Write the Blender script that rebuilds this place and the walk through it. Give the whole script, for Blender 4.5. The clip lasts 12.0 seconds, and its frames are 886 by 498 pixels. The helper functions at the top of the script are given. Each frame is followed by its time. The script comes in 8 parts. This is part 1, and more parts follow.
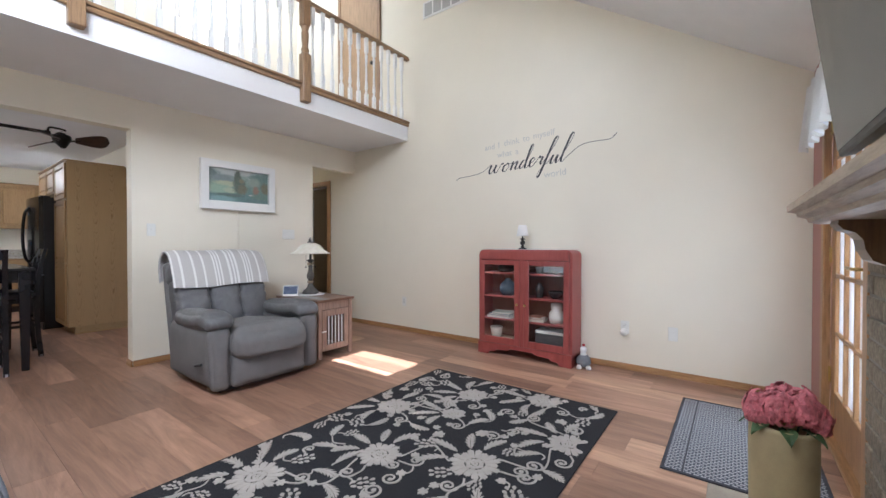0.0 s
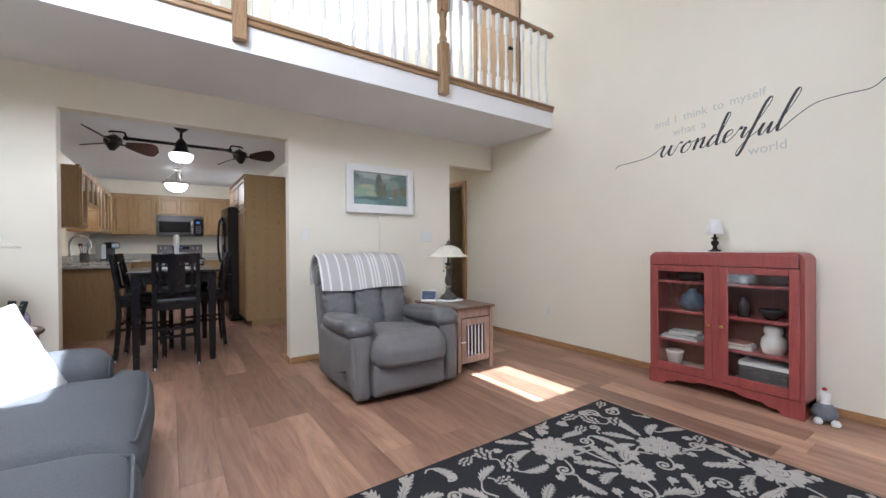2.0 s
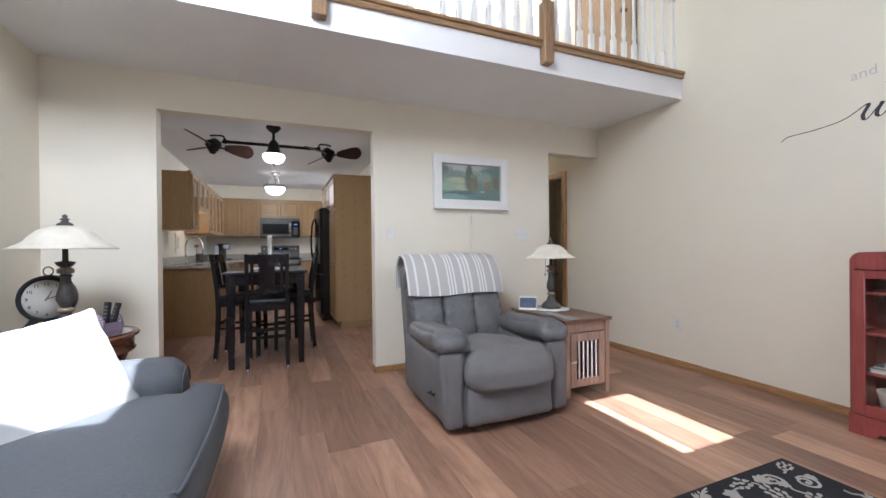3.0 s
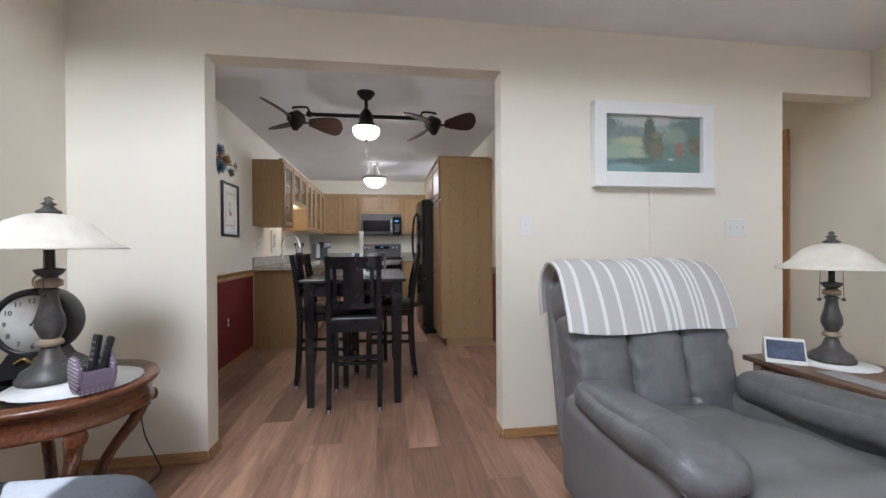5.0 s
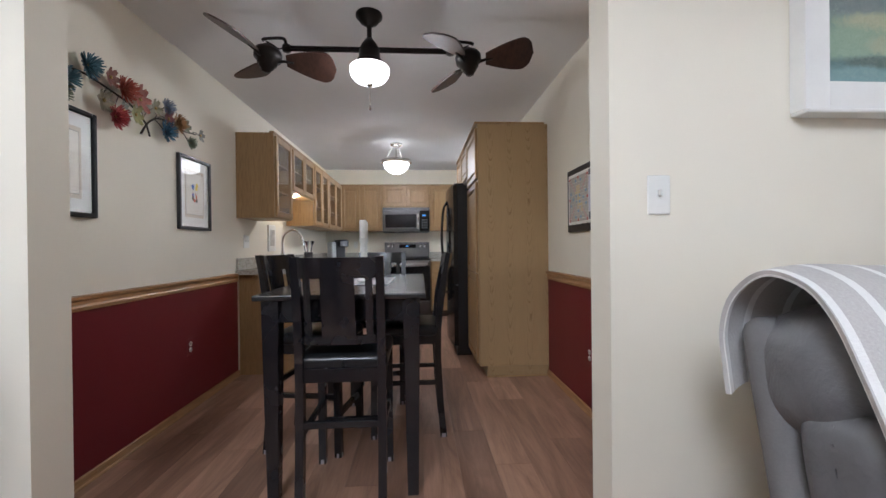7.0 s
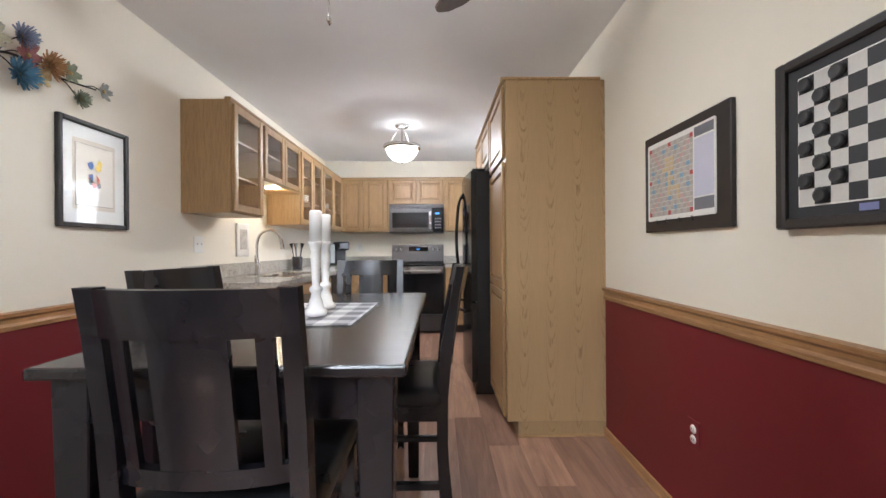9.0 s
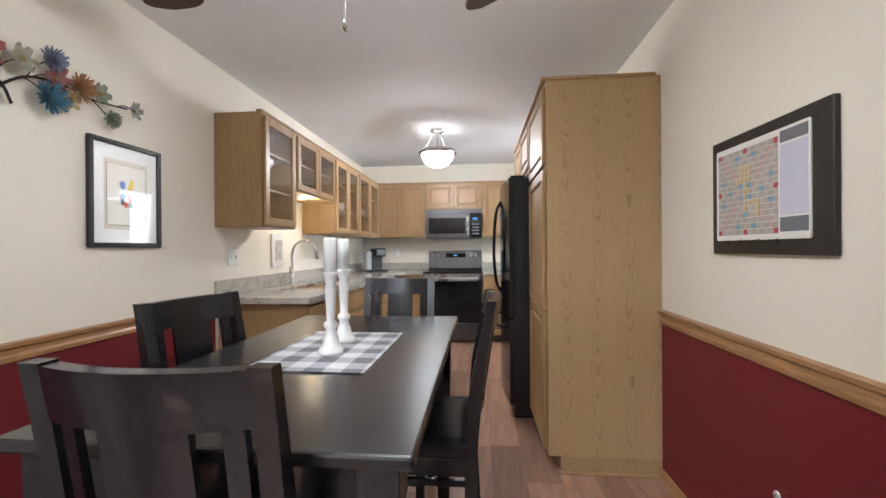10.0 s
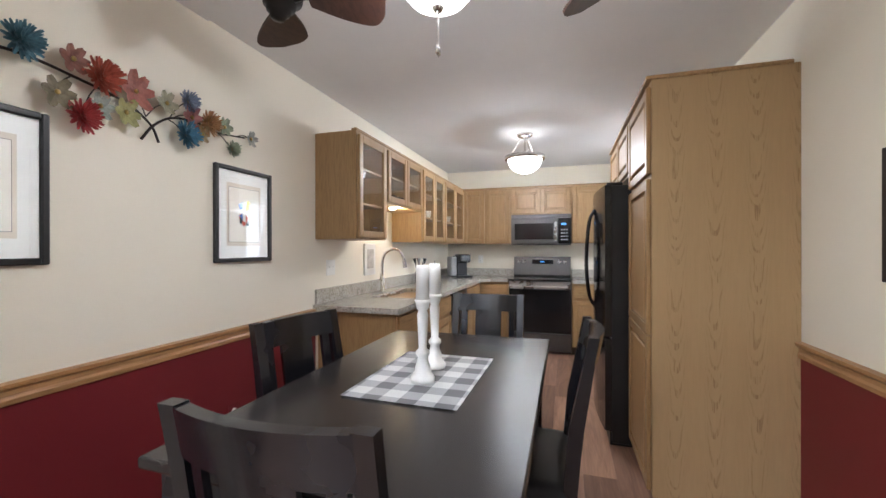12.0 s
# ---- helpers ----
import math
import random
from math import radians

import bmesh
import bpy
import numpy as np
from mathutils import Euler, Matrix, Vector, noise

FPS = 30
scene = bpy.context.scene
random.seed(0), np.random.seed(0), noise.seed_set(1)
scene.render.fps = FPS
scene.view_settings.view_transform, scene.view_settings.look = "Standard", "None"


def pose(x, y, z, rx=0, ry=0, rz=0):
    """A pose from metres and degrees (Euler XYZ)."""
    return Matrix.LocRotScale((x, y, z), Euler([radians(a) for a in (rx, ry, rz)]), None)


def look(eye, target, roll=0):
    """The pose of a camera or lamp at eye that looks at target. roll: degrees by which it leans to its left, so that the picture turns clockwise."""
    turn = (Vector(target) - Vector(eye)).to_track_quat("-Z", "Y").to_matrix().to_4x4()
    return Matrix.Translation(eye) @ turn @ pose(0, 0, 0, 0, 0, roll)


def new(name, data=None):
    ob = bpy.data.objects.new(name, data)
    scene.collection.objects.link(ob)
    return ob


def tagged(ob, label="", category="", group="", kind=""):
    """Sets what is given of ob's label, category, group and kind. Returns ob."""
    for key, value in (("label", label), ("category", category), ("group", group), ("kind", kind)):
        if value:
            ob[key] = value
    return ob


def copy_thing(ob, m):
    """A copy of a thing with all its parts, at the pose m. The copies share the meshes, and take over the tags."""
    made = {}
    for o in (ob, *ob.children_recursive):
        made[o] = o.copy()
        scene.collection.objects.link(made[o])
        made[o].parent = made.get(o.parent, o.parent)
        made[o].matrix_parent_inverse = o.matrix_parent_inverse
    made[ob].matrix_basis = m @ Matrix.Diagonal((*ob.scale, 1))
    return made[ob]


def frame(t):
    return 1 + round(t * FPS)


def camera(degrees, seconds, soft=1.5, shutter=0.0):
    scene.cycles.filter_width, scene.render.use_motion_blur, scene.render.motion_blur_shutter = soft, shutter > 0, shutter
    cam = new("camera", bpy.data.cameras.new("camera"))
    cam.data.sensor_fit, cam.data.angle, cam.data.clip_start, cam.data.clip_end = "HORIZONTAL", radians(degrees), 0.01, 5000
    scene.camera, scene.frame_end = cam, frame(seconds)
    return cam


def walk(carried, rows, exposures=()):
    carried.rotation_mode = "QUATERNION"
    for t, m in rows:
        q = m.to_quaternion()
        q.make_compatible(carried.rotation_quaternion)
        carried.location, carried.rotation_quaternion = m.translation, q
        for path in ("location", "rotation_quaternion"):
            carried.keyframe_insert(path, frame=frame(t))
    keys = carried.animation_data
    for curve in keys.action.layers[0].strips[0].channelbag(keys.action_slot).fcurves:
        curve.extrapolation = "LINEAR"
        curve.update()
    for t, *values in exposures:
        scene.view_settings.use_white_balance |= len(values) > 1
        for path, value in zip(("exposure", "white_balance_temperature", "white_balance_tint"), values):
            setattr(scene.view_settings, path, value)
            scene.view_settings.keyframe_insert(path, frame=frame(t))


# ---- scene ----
cam = camera(96.9, 12.0)
PATH = [
    (0, (0.156, -0.252, 1.106), (-1.037, 1.354, 1.083), 0.0),
    (0.5, (0.125, -0.211, 1.106), (-1.178, 1.306, 1.085), -0.1),
    (1, (0.065, -0.159, 1.105), (-1.359, 1.245, 1.087), -0.2),
    (1.5, (-0.082, -0.086, 1.103), (-1.614, 1.199, 1.088), -0.3),
    (2, (-0.279, -0.025, 1.11), (-1.921, 1.118, 1.098), -0.4),
    (2.5, (-0.503, 0.083, 1.11), (-2.251, 1.054, 1.099), -0.5),
    (3, (-0.747, 0.135, 1.106), (-2.594, 0.903, 1.099), -0.6),
    (3.5, (-1.047, 0.138, 1.109), (-2.957, 0.729, 1.105), -0.6),
    (5.5, (-2.274, 0.301, 1.12), (-4.261, 0.533, 1.109), -0.5),
    (6, (-2.554, 0.341, 1.114), (-4.545, 0.528, 1.103), -0.7),
    (6.5, (-2.821, 0.355, 1.105), (-4.816, 0.494, 1.093), -0.6),
    (7, (-3.083, 0.357, 1.096), (-5.08, 0.478, 1.087), -0.6),
    (8.8, (-3.953, 0.424, 1.118), (-5.952, 0.464, 1.106), -0.5),
    (9, (-4.016, 0.448, 1.124), (-6.016, 0.473, 1.123), -0.4),
    (9.5, (-4.136, 0.478, 1.179), (-6.135, 0.424, 1.175), -0.4),
    (10, (-4.181, 0.486, 1.22), (-6.172, 0.305, 1.217), -0.4),
    (10.5, (-4.191, 0.475, 1.244), (-6.169, 0.175, 1.245), -0.3),
    (11, (-4.199, 0.463, 1.267), (-6.157, 0.059, 1.266), -0.2),
    (11.5, (-4.208, 0.454, 1.287), (-6.144, -0.045, 1.285), -0.2),
    (12, (-4.222, 0.447, 1.304), (-6.133, -0.144, 1.302), -0.1),
]
EXPOSURES = [(t, e, 5600 if t < 8 else 5720, 10) for t, e in ((0.0, 2.0), (2.0, 2.05), (3.5, 2.05), (5.5, 2.12), (7.0, 2.1), (9.0, 2.87), (12.0, 2.72))]
walk(cam, [(t, look(eye, target, roll)) for t, eye, target, roll in PATH], EXPOSURES)

# ---- sky, sun, daylight ----
SUN_EL = 60.0
world = bpy.data.worlds.new("sky")
scene.world = world
world.use_nodes = True
wn = world.node_tree.nodes
sky = wn.new("ShaderNodeTexSky")
sky.sky_type, sky.sun_disc = "NISHITA", False
sky.sun_elevation, sky.sun_rotation = radians(SUN_EL), radians(90)
wn["Background"].inputs["Strength"].default_value = 0.12
world.node_tree.links.new(sky.outputs[0], wn["Background"].inputs["Color"])

sun = new("sun", bpy.data.lights.new("sun", "SUN"))
sun.data.energy, sun.data.angle, sun.data.color = 5.0, radians(0.5), (1.0, 0.985, 0.955)
sun.matrix_world = look((math.cos(radians(SUN_EL)), 0, math.sin(radians(SUN_EL))), (0, 0, 0))


def area(name, eye, target, sx, sy, watts, color):
    lamp = new(name, bpy.data.lights.new(name, "AREA"))
    lamp.data.shape, lamp.data.size, lamp.data.size_y = "RECTANGLE", sx, sy
    lamp.data.energy, lamp.data.color = watts, color
    lamp.matrix_world = look(eye, target)
    return lamp


def bulb(name, x, y, z, watts, color, r=0.05):
    lamp = new(name, bpy.data.lights.new(name, "POINT"))
    lamp.data.energy, lamp.data.color, lamp.data.shadow_soft_size = watts, color, r
    lamp.location = (x, y, z)
    return lamp


def roof(x):
    """Height of the sloped ceiling over x."""
    return 3.44 - 0.663 * (x + 1.113)


DAY = (0.97, 0.98, 1.0)
# skylights: x from, x to, y from, y to
SKYLIGHTS = [(-0.99, -0.427, 2.11, 2.53), (-1.37, -0.86, -0.98, -0.45), (-4.8, -4.35, 1.80, 2.45)]
for sx0, sx1, sy0, sy1 in SKYLIGHTS:
    cx, cy = (sx0 + sx1) / 2, (sy0 + sy1) / 2
    cz = roof(cx)
    area("skylight_daylight", (cx - 0.03, cy, cz - 0.05), (cx - 0.663, cy, cz - 1), *((1.2, 1.2, 25) if sy0 < 0 else (0.5, 0.6, 2.2) if cx > -3 else (0.5, 0.6, 13)), DAY)
area("door_daylight", (0.55, 2.52, 0.90), (-1, 2.52, 0.90), 0.66, 1.25, 1.7, DAY)
area("kitchen_window_daylight", (-8.55, 1.40, 1.5), (-8.55, 0, 1.3), 0.8, 0.9, 1.6, DAY)
# the back room lamp is an added fill; no source is known there
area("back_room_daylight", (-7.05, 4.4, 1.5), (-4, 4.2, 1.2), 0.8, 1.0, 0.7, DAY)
WARM = (1.0, 0.955, 0.90)
bulb("hall_bulb", -6.1, 3.15, 2.30, 2.2, (1.0, 0.80, 0.55), 0.08)
bulb("fan_bulb", -5.34, 0.087, 2.075, 2.5, WARM, 0.03)
area("fan_bowl_light", (-5.34, 0.087, 2.045), (-5.34, 0.088, 0), 0.10, 0.10, 1.5, WARM)
bulb("kitchen_bulb", -8.16, 0.075, 2.235, 0.75, WARM, 0.09)
bulb("kitchen_bulb", -8.16, 0.075, 2.115, 7.2, WARM, 0.05)
bulb("sink_bulb", -7.5, -0.98, 1.62, 0.6, (1.0, 0.8, 0.5), 0.02)

# ---- materials ----
def node_mat(name):
    m = bpy.data.materials.new(name)
    m.use_nodes = True
    nt = m.node_tree
    return m, nt, nt.nodes["Principled BSDF"]


def tex_coord(nt, scale=(1, 1, 1), kind="Object"):
    tc, mp = nt.nodes.new("ShaderNodeTexCoord"), nt.nodes.new("ShaderNodeMapping")
    mp.inputs["Scale"].default_value = scale
    nt.links.new(tc.outputs[kind], mp.inputs["Vector"])
    return mp.outputs[0]


def noise_tex(nt, vec, scale, detail=4.0, rough=0.6, dist=0.0):
    n = nt.nodes.new("ShaderNodeTexNoise")
    n.inputs["Scale"].default_value, n.inputs["Detail"].default_value = scale, detail
    n.inputs["Roughness"].default_value, n.inputs["Distortion"].default_value = rough, dist
    nt.links.new(vec, n.inputs["Vector"])
    return n.outputs["Fac"]


def ramp(nt, fac, stops):
    r = nt.nodes.new("ShaderNodeValToRGB")
    while len(r.color_ramp.elements) < len(stops):
        r.color_ramp.elements.new(0.5)
    for e, (p, c) in zip(r.color_ramp.elements, stops):
        e.position, e.color = p, (*c, 1)
    nt.links.new(fac, r.inputs[0])
    return r.outputs[0]


def math_node(nt, op, a, b=0.0):
    n = nt.nodes.new("ShaderNodeMath")
    n.operation = op
    for i, v in enumerate((a, b)):
        if isinstance(v, (int, float)):
            n.inputs[i].default_value = v
        else:
            nt.links.new(v, n.inputs[i])
    return n.outputs[0]


def mixc(nt, fac, a, b, mode="MIX"):
    n = nt.nodes.new("ShaderNodeMix")
    n.data_type, n.blend_type = "RGBA", mode
    for sock, v in ((n.inputs[0], fac), (n.inputs[6], a), (n.inputs[7], b)):
        if isinstance(v, (int, float)):
            sock.default_value = v
        elif isinstance(v, tuple):
            sock.default_value = (*v, 1)
        else:
            nt.links.new(v, sock)
    return n.outputs[2]


def bump(nt, b, height, strength=0.2, dist=0.002):
    n = nt.nodes.new("ShaderNodeBump")
    n.inputs["Strength"].default_value, n.inputs["Distance"].default_value = strength, dist
    nt.links.new(height, n.inputs["Height"])
    nt.links.new(n.outputs[0], b.inputs["Normal"])


def vary(c, k):
    return tuple(min(1.0, v * k) for v in c)


def surface(name, col, rough=0.6, var=0.08, scale=5.0, grain=120.0, relief=0.15, dist=0.001, metal=0.0, coat=0.0, spec=0.5):
    """Plain surface with tone drift at two scales, worn gloss and fine relief."""
    m, nt, b = node_mat(name)
    v = tex_coord(nt)
    big, fine = noise_tex(nt, v, scale, 3), noise_tex(nt, v, grain, 3)
    c = ramp(nt, big, [(0.3, vary(col, 1 - var)), (0.7, vary(col, 1 + var))])
    c = mixc(nt, 0.35 * min(1, var * 6), c, ramp(nt, fine, [(0.3, vary(col, 0.8)), (0.7, vary(col, 1.15))]))
    nt.links.new(c, b.inputs["Base Color"])
    r = nt.nodes.new("ShaderNodeMapRange")
    r.inputs["To Min"].default_value, r.inputs["To Max"].default_value = max(0.02, rough - 0.08), min(1, rough + 0.08)
    nt.links.new(big, r.inputs["Value"])
    nt.links.new(r.outputs[0], b.inputs["Roughness"])
    b.inputs["Metallic"].default_value = metal
    b.inputs["Coat Weight"].default_value = coat
    b.inputs["Specular IOR Level"].default_value = spec
    if relief:
        bump(nt, b, fine, relief, dist)
    return m


def wood(name, dark, light, axis="z", rough=0.4, scale=1.0, coat=0.1, contrast=1.0, pores=0.5):
    """Wood with long grain along an axis, shifted piece by piece."""
    m, nt, b = node_mat(name)
    s = {"x": (1.2, 14, 14), "y": (14, 1.2, 14), "z": (14, 14, 1.2)}[axis]
    tc, info = nt.nodes.new("ShaderNodeTexCoord"), nt.nodes.new("ShaderNodeObjectInfo")
    add = nt.nodes.new("ShaderNodeVectorMath")
    add.operation = "ADD"
    comb = nt.nodes.new("ShaderNodeCombineXYZ")
    off = math_node(nt, "MULTIPLY", info.outputs["Random"], 37.0)
    for i in range(3):
        nt.links.new(off, comb.inputs[i])
    nt.links.new(tc.outputs["Object"], add.inputs[0])
    nt.links.new(comb.outputs[0], add.inputs[1])
    mp = nt.nodes.new("ShaderNodeMapping")
    mp.inputs["Scale"].default_value = tuple(k * scale for k in s)
    nt.links.new(add.outputs[0], mp.inputs["Vector"])
    g1 = noise_tex(nt, mp.outputs[0], 1.0, 5, 0.65, 0.9)
    g2 = noise_tex(nt, mp.outputs[0], 5.0, 4, 0.7, 0.4)
    c = ramp(nt, g1, [(0.5 - 0.22 / contrast, dark), (0.5 + 0.22 / contrast, light)])
    c = mixc(nt, pores, c, ramp(nt, g2, [(0.38, vary(dark, 0.75)), (0.55, vary(light, 1.1))]), "MIX")
    tone = nt.nodes.new("ShaderNodeHueSaturation")
    mr = nt.nodes.new("ShaderNodeMapRange")
    mr.inputs["To Min"].default_value, mr.inputs["To Max"].default_value = 0.9, 1.1
    nt.links.new(info.outputs["Random"], mr.inputs["Value"])
    nt.links.new(mr.outputs[0], tone.inputs["Value"])
    nt.links.new(c, tone.inputs["Color"])
    nt.links.new(tone.outputs[0], b.inputs["Base Color"])
    b.inputs["Roughness"].default_value = rough
    b.inputs["Coat Weight"].default_value = coat
    b.inputs["Coat Roughness"].default_value = 0.25
    bump(nt, b, g2, 0.12, 0.001)
    return m


def glow(name, col, strength):
    m, nt, b = node_mat(name)
    b.inputs["Base Color"].default_value = (*col, 1)
    b.inputs["Emission Color"].default_value = (*col, 1)
    b.inputs["Emission Strength"].default_value = strength
    return m


def glass_mat(name, col=(1, 1, 1), rough=0.0):
    m, nt, b = node_mat(name)
    b.inputs["Base Color"].default_value = (*col, 1)
    b.inputs["Transmission Weight"].default_value = 1.0
    b.inputs["Roughness"].default_value = rough
    b.inputs["IOR"].default_value = 1.45
    return m


M = {}
M["cream"] = surface("cream_wall_paint", (0.81, 0.755, 0.635), 0.65, 0.025, 1.2, 220, 0.12)
M["white_ceiling"] = surface("white_ceiling_paint", (0.80, 0.79, 0.78), 0.8, 0.03, 2, 160, 0.35, 0.002)
M["red_paint"] = surface("dark_red_wall_paint", (0.155, 0.012, 0.017), 0.5, 0.07, 2, 200, 0.12)
M["rose"] = surface("dusty_rose_wall_paint", (0.40, 0.20, 0.17), 0.6, 0.05, 2, 200, 0.12)
M["tan_paint"] = surface("tan_wall_paint", (0.62, 0.52, 0.36), 0.65, 0.04, 2, 200, 0.12)
M["trim_wood"] = wood("honey_oak_trim_x", (0.30, 0.155, 0.06), (0.42, 0.23, 0.10), "x", 0.4)
M["trim_wood_y"] = wood("honey_oak_trim_y", (0.30, 0.155, 0.06), (0.42, 0.23, 0.10), "y", 0.4)
M["trim_wood_z"] = wood("honey_oak_trim_z", (0.30, 0.155, 0.06), (0.42, 0.23, 0.10), "z", 0.4)
M["oak_z"] = wood("oak_cabinet_z", (0.29, 0.172, 0.072), (0.385, 0.24, 0.108), "z", 0.42, 1.4, 0.1, 0.8, 0.3)
M["oak_x"] = wood("oak_cabinet_x", (0.29, 0.172, 0.072), (0.385, 0.24, 0.108), "x", 0.42)
M["oak_y"] = wood("oak_cabinet_y", (0.29, 0.172, 0.072), (0.385, 0.24, 0.108), "y", 0.42)
M["white_paint"] = surface("white_gloss_paint", (0.80, 0.79, 0.76), 0.4, 0.03, 6, 150, 0.06)
M["black_wood"] = surface("black_painted_wood", (0.009, 0.0085, 0.0105), 0.26, 0.10, 5, 160, 0.06, 0.0005, 0, 0.15, 0.5)
M["white_plastic"] = surface("white_plastic", (0.78, 0.77, 0.72), 0.35, 0.02, 8, 100, 0.02)
M["glass"] = glass_mat("clear_glass")
M["black_metal"] = surface("black_bronze_metal", (0.02, 0.017, 0.015), 0.38, 0.2, 12, 180, 0.1, 0.0005, 0.7)
M["steel"] = surface("brushed_steel", (0.50, 0.49, 0.48), 0.28, 0.06, 4, 300, 0.08, 0.0005, 1.0)
M["chrome"] = surface("brushed_nickel", (0.62, 0.60, 0.57), 0.2, 0.04, 8, 200, 0.03, 0.0003, 1.0)
M["dark_steel"] = surface("dark_stainless_steel", (0.125, 0.12, 0.12), 0.34, 0.06, 4, 300, 0.06, 0.0005, 1.0)
M["black_gloss"] = surface("black_gloss", (0.008, 0.008, 0.009), 0.12, 0.1, 6, 120, 0.0)
M["black_soft"] = surface("black_satin", (0.012, 0.012, 0.013), 0.4, 0.15, 6, 250, 0.1)
M["brass"] = surface("aged_brass", (0.50, 0.36, 0.14), 0.3, 0.12, 20, 200, 0.05, 0.0004, 1.0)


# ---- mesh helpers ----
def link_mesh(name, bm, mats, parent=None, label="", smooth=False):
    me = bpy.data.meshes.new(name)
    if smooth:
        for f in bm.faces:
            f.smooth = True
    bm.to_mesh(me)
    bm.free()
    for m in mats if isinstance(mats, (list, tuple)) else [mats]:
        me.materials.append(m)
    if smooth:
        me.set_sharp_from_angle(angle=radians(40))
    ob = new(name, me)
    if parent is not None:
        ob.parent = parent
    if label:
        ob["label"] = label
    return ob


def part(name, bm, material, parent, label="", smooth=False):
    return link_mesh(name, bm, material, parent, label, smooth)


def thing(name, label, category, m=None, group="", kind=""):
    ob = new(name)
    ob.empty_display_size = 0.1
    if m is not None:
        ob.matrix_world = m
    return tagged(ob, label, category, group, kind)


def box(x0, x1, y0, y1, z0, z1, bev=0.0, bm=None, mi=0, seg=1):
    own = bm if bm is not None else bmesh.new()
    t = bmesh.new()
    bmesh.ops.create_cube(t, size=1.0)
    for v in t.verts:
        v.co = Vector(((x0 + x1) / 2 + v.co.x * (x1 - x0), (y0 + y1) / 2 + v.co.y * (y1 - y0), (z0 + z1) / 2 + v.co.z * (z1 - z0)))
    if bev:
        bmesh.ops.bevel(t, geom=t.edges[:], offset=bev, segments=seg, profile=0.5, affect="EDGES")
    return merge(own, t, mi)


def merge(own, t, mi=0, m=None):
    """Add the bmesh t to own, with a material slot and a pose."""
    t.verts.index_update()
    vs = [own.verts.new(m @ v.co if m is not None else v.co) for v in t.verts]
    for f in t.faces:
        try:
            nf = own.faces.new([vs[v.index] for v in f.verts])
            nf.material_index = mi if mi is not None else f.material_index
            nf.smooth = f.smooth
        except ValueError:
            pass
    t.free()
    return own


def cyl(p0, p1, r0, r1=None, n=16, bm=None, mi=0):
    own = bm if bm is not None else bmesh.new()
    r1 = r0 if r1 is None else r1
    p0, p1 = Vector(p0), Vector(p1)
    t = bmesh.new()
    bmesh.ops.create_cone(t, cap_ends=True, segments=n, radius1=r0, radius2=r1, depth=(p1 - p0).length)
    q = (p1 - p0).to_track_quat("Z", "Y").to_matrix().to_4x4()
    return merge(own, t, mi, Matrix.Translation((p0 + p1) / 2) @ q)


def lathe(profile, x=0, y=0, n=24, bm=None, mi=0, wob=None):
    """Turned body from (radius, height) pairs round a vertical axis."""
    own = bm if bm is not None else bmesh.new()
    t = bmesh.new()
    rings = []
    for r, z in profile:
        ring = []
        for i in range(n):
            a = 2 * math.pi * i / n
            k = wob(a, z) if wob else 1.0
            ring.append(t.verts.new((x + r * k * math.cos(a), y + r * k * math.sin(a), z)))
        rings.append(ring)
    for a, b in zip(rings, rings[1:]):
        for i in range(n):
            t.faces.new((a[i], a[(i + 1) % n], b[(i + 1) % n], b[i]))
    if profile[0][0] > 1e-4:
        t.faces.new(rings[0][::-1])
    if profile[-1][0] > 1e-4:
        t.faces.new(rings[-1])
    bmesh.ops.remove_doubles(t, verts=t.verts[:], dist=1e-5)
    for f in t.faces:
        f.smooth = True
    return merge(own, t, mi)


def tube(pts, r, n=8, bm=None, mi=0):
    """Round bar through points; r may be one radius or one for each point."""
    own = bm if bm is not None else bmesh.new()
    t = bmesh.new()
    pts = [Vector(p) for p in pts]
    rs = r if isinstance(r, (list, tuple)) else [r] * len(pts)
    up, rings = Vector((0.13, 0.21, 1)).normalized(), []
    for i, p in enumerate(pts):
        d = (pts[min(i + 1, len(pts) - 1)] - pts[max(i - 1, 0)]).normalized()
        a = d.cross(up)
        a = (a if a.length > 1e-3 else d.cross(Vector((1, 0, 0)))).normalized()
        b = d.cross(a)
        rings.append([t.verts.new(p + rs[i] * (a * math.cos(2 * math.pi * k / n) + b * math.sin(2 * math.pi * k / n))) for k in range(n)])
    for a, b in zip(rings, rings[1:]):
        for i in range(n):
            t.faces.new((a[i], a[(i + 1) % n], b[(i + 1) % n], b[i]))
    t.faces.new(rings[0][::-1])
    t.faces.new(rings[-1])
    for f in t.faces:
        f.smooth = True
    return merge(own, t, mi)


def curve_pts(ctrl, n=8):
    """Smooth line (Catmull-Rom) through control points."""
    c = [Vector(p) for p in ctrl]
    c = [c[0] * 2 - c[1]] + c + [c[-1] * 2 - c[-2]]
    out = []
    for i in range(1, len(c) - 2):
        for k in range(n):
            u = k / n
            out.append(0.5 * ((2 * c[i]) + (c[i + 1] - c[i - 1]) * u + (2 * c[i - 1] - 5 * c[i] + 4 * c[i + 1] - c[i + 2]) * u * u
                              + (3 * c[i] - c[i - 1] - 3 * c[i + 1] + c[i + 2]) * u ** 3))
    return out + [c[-2]]


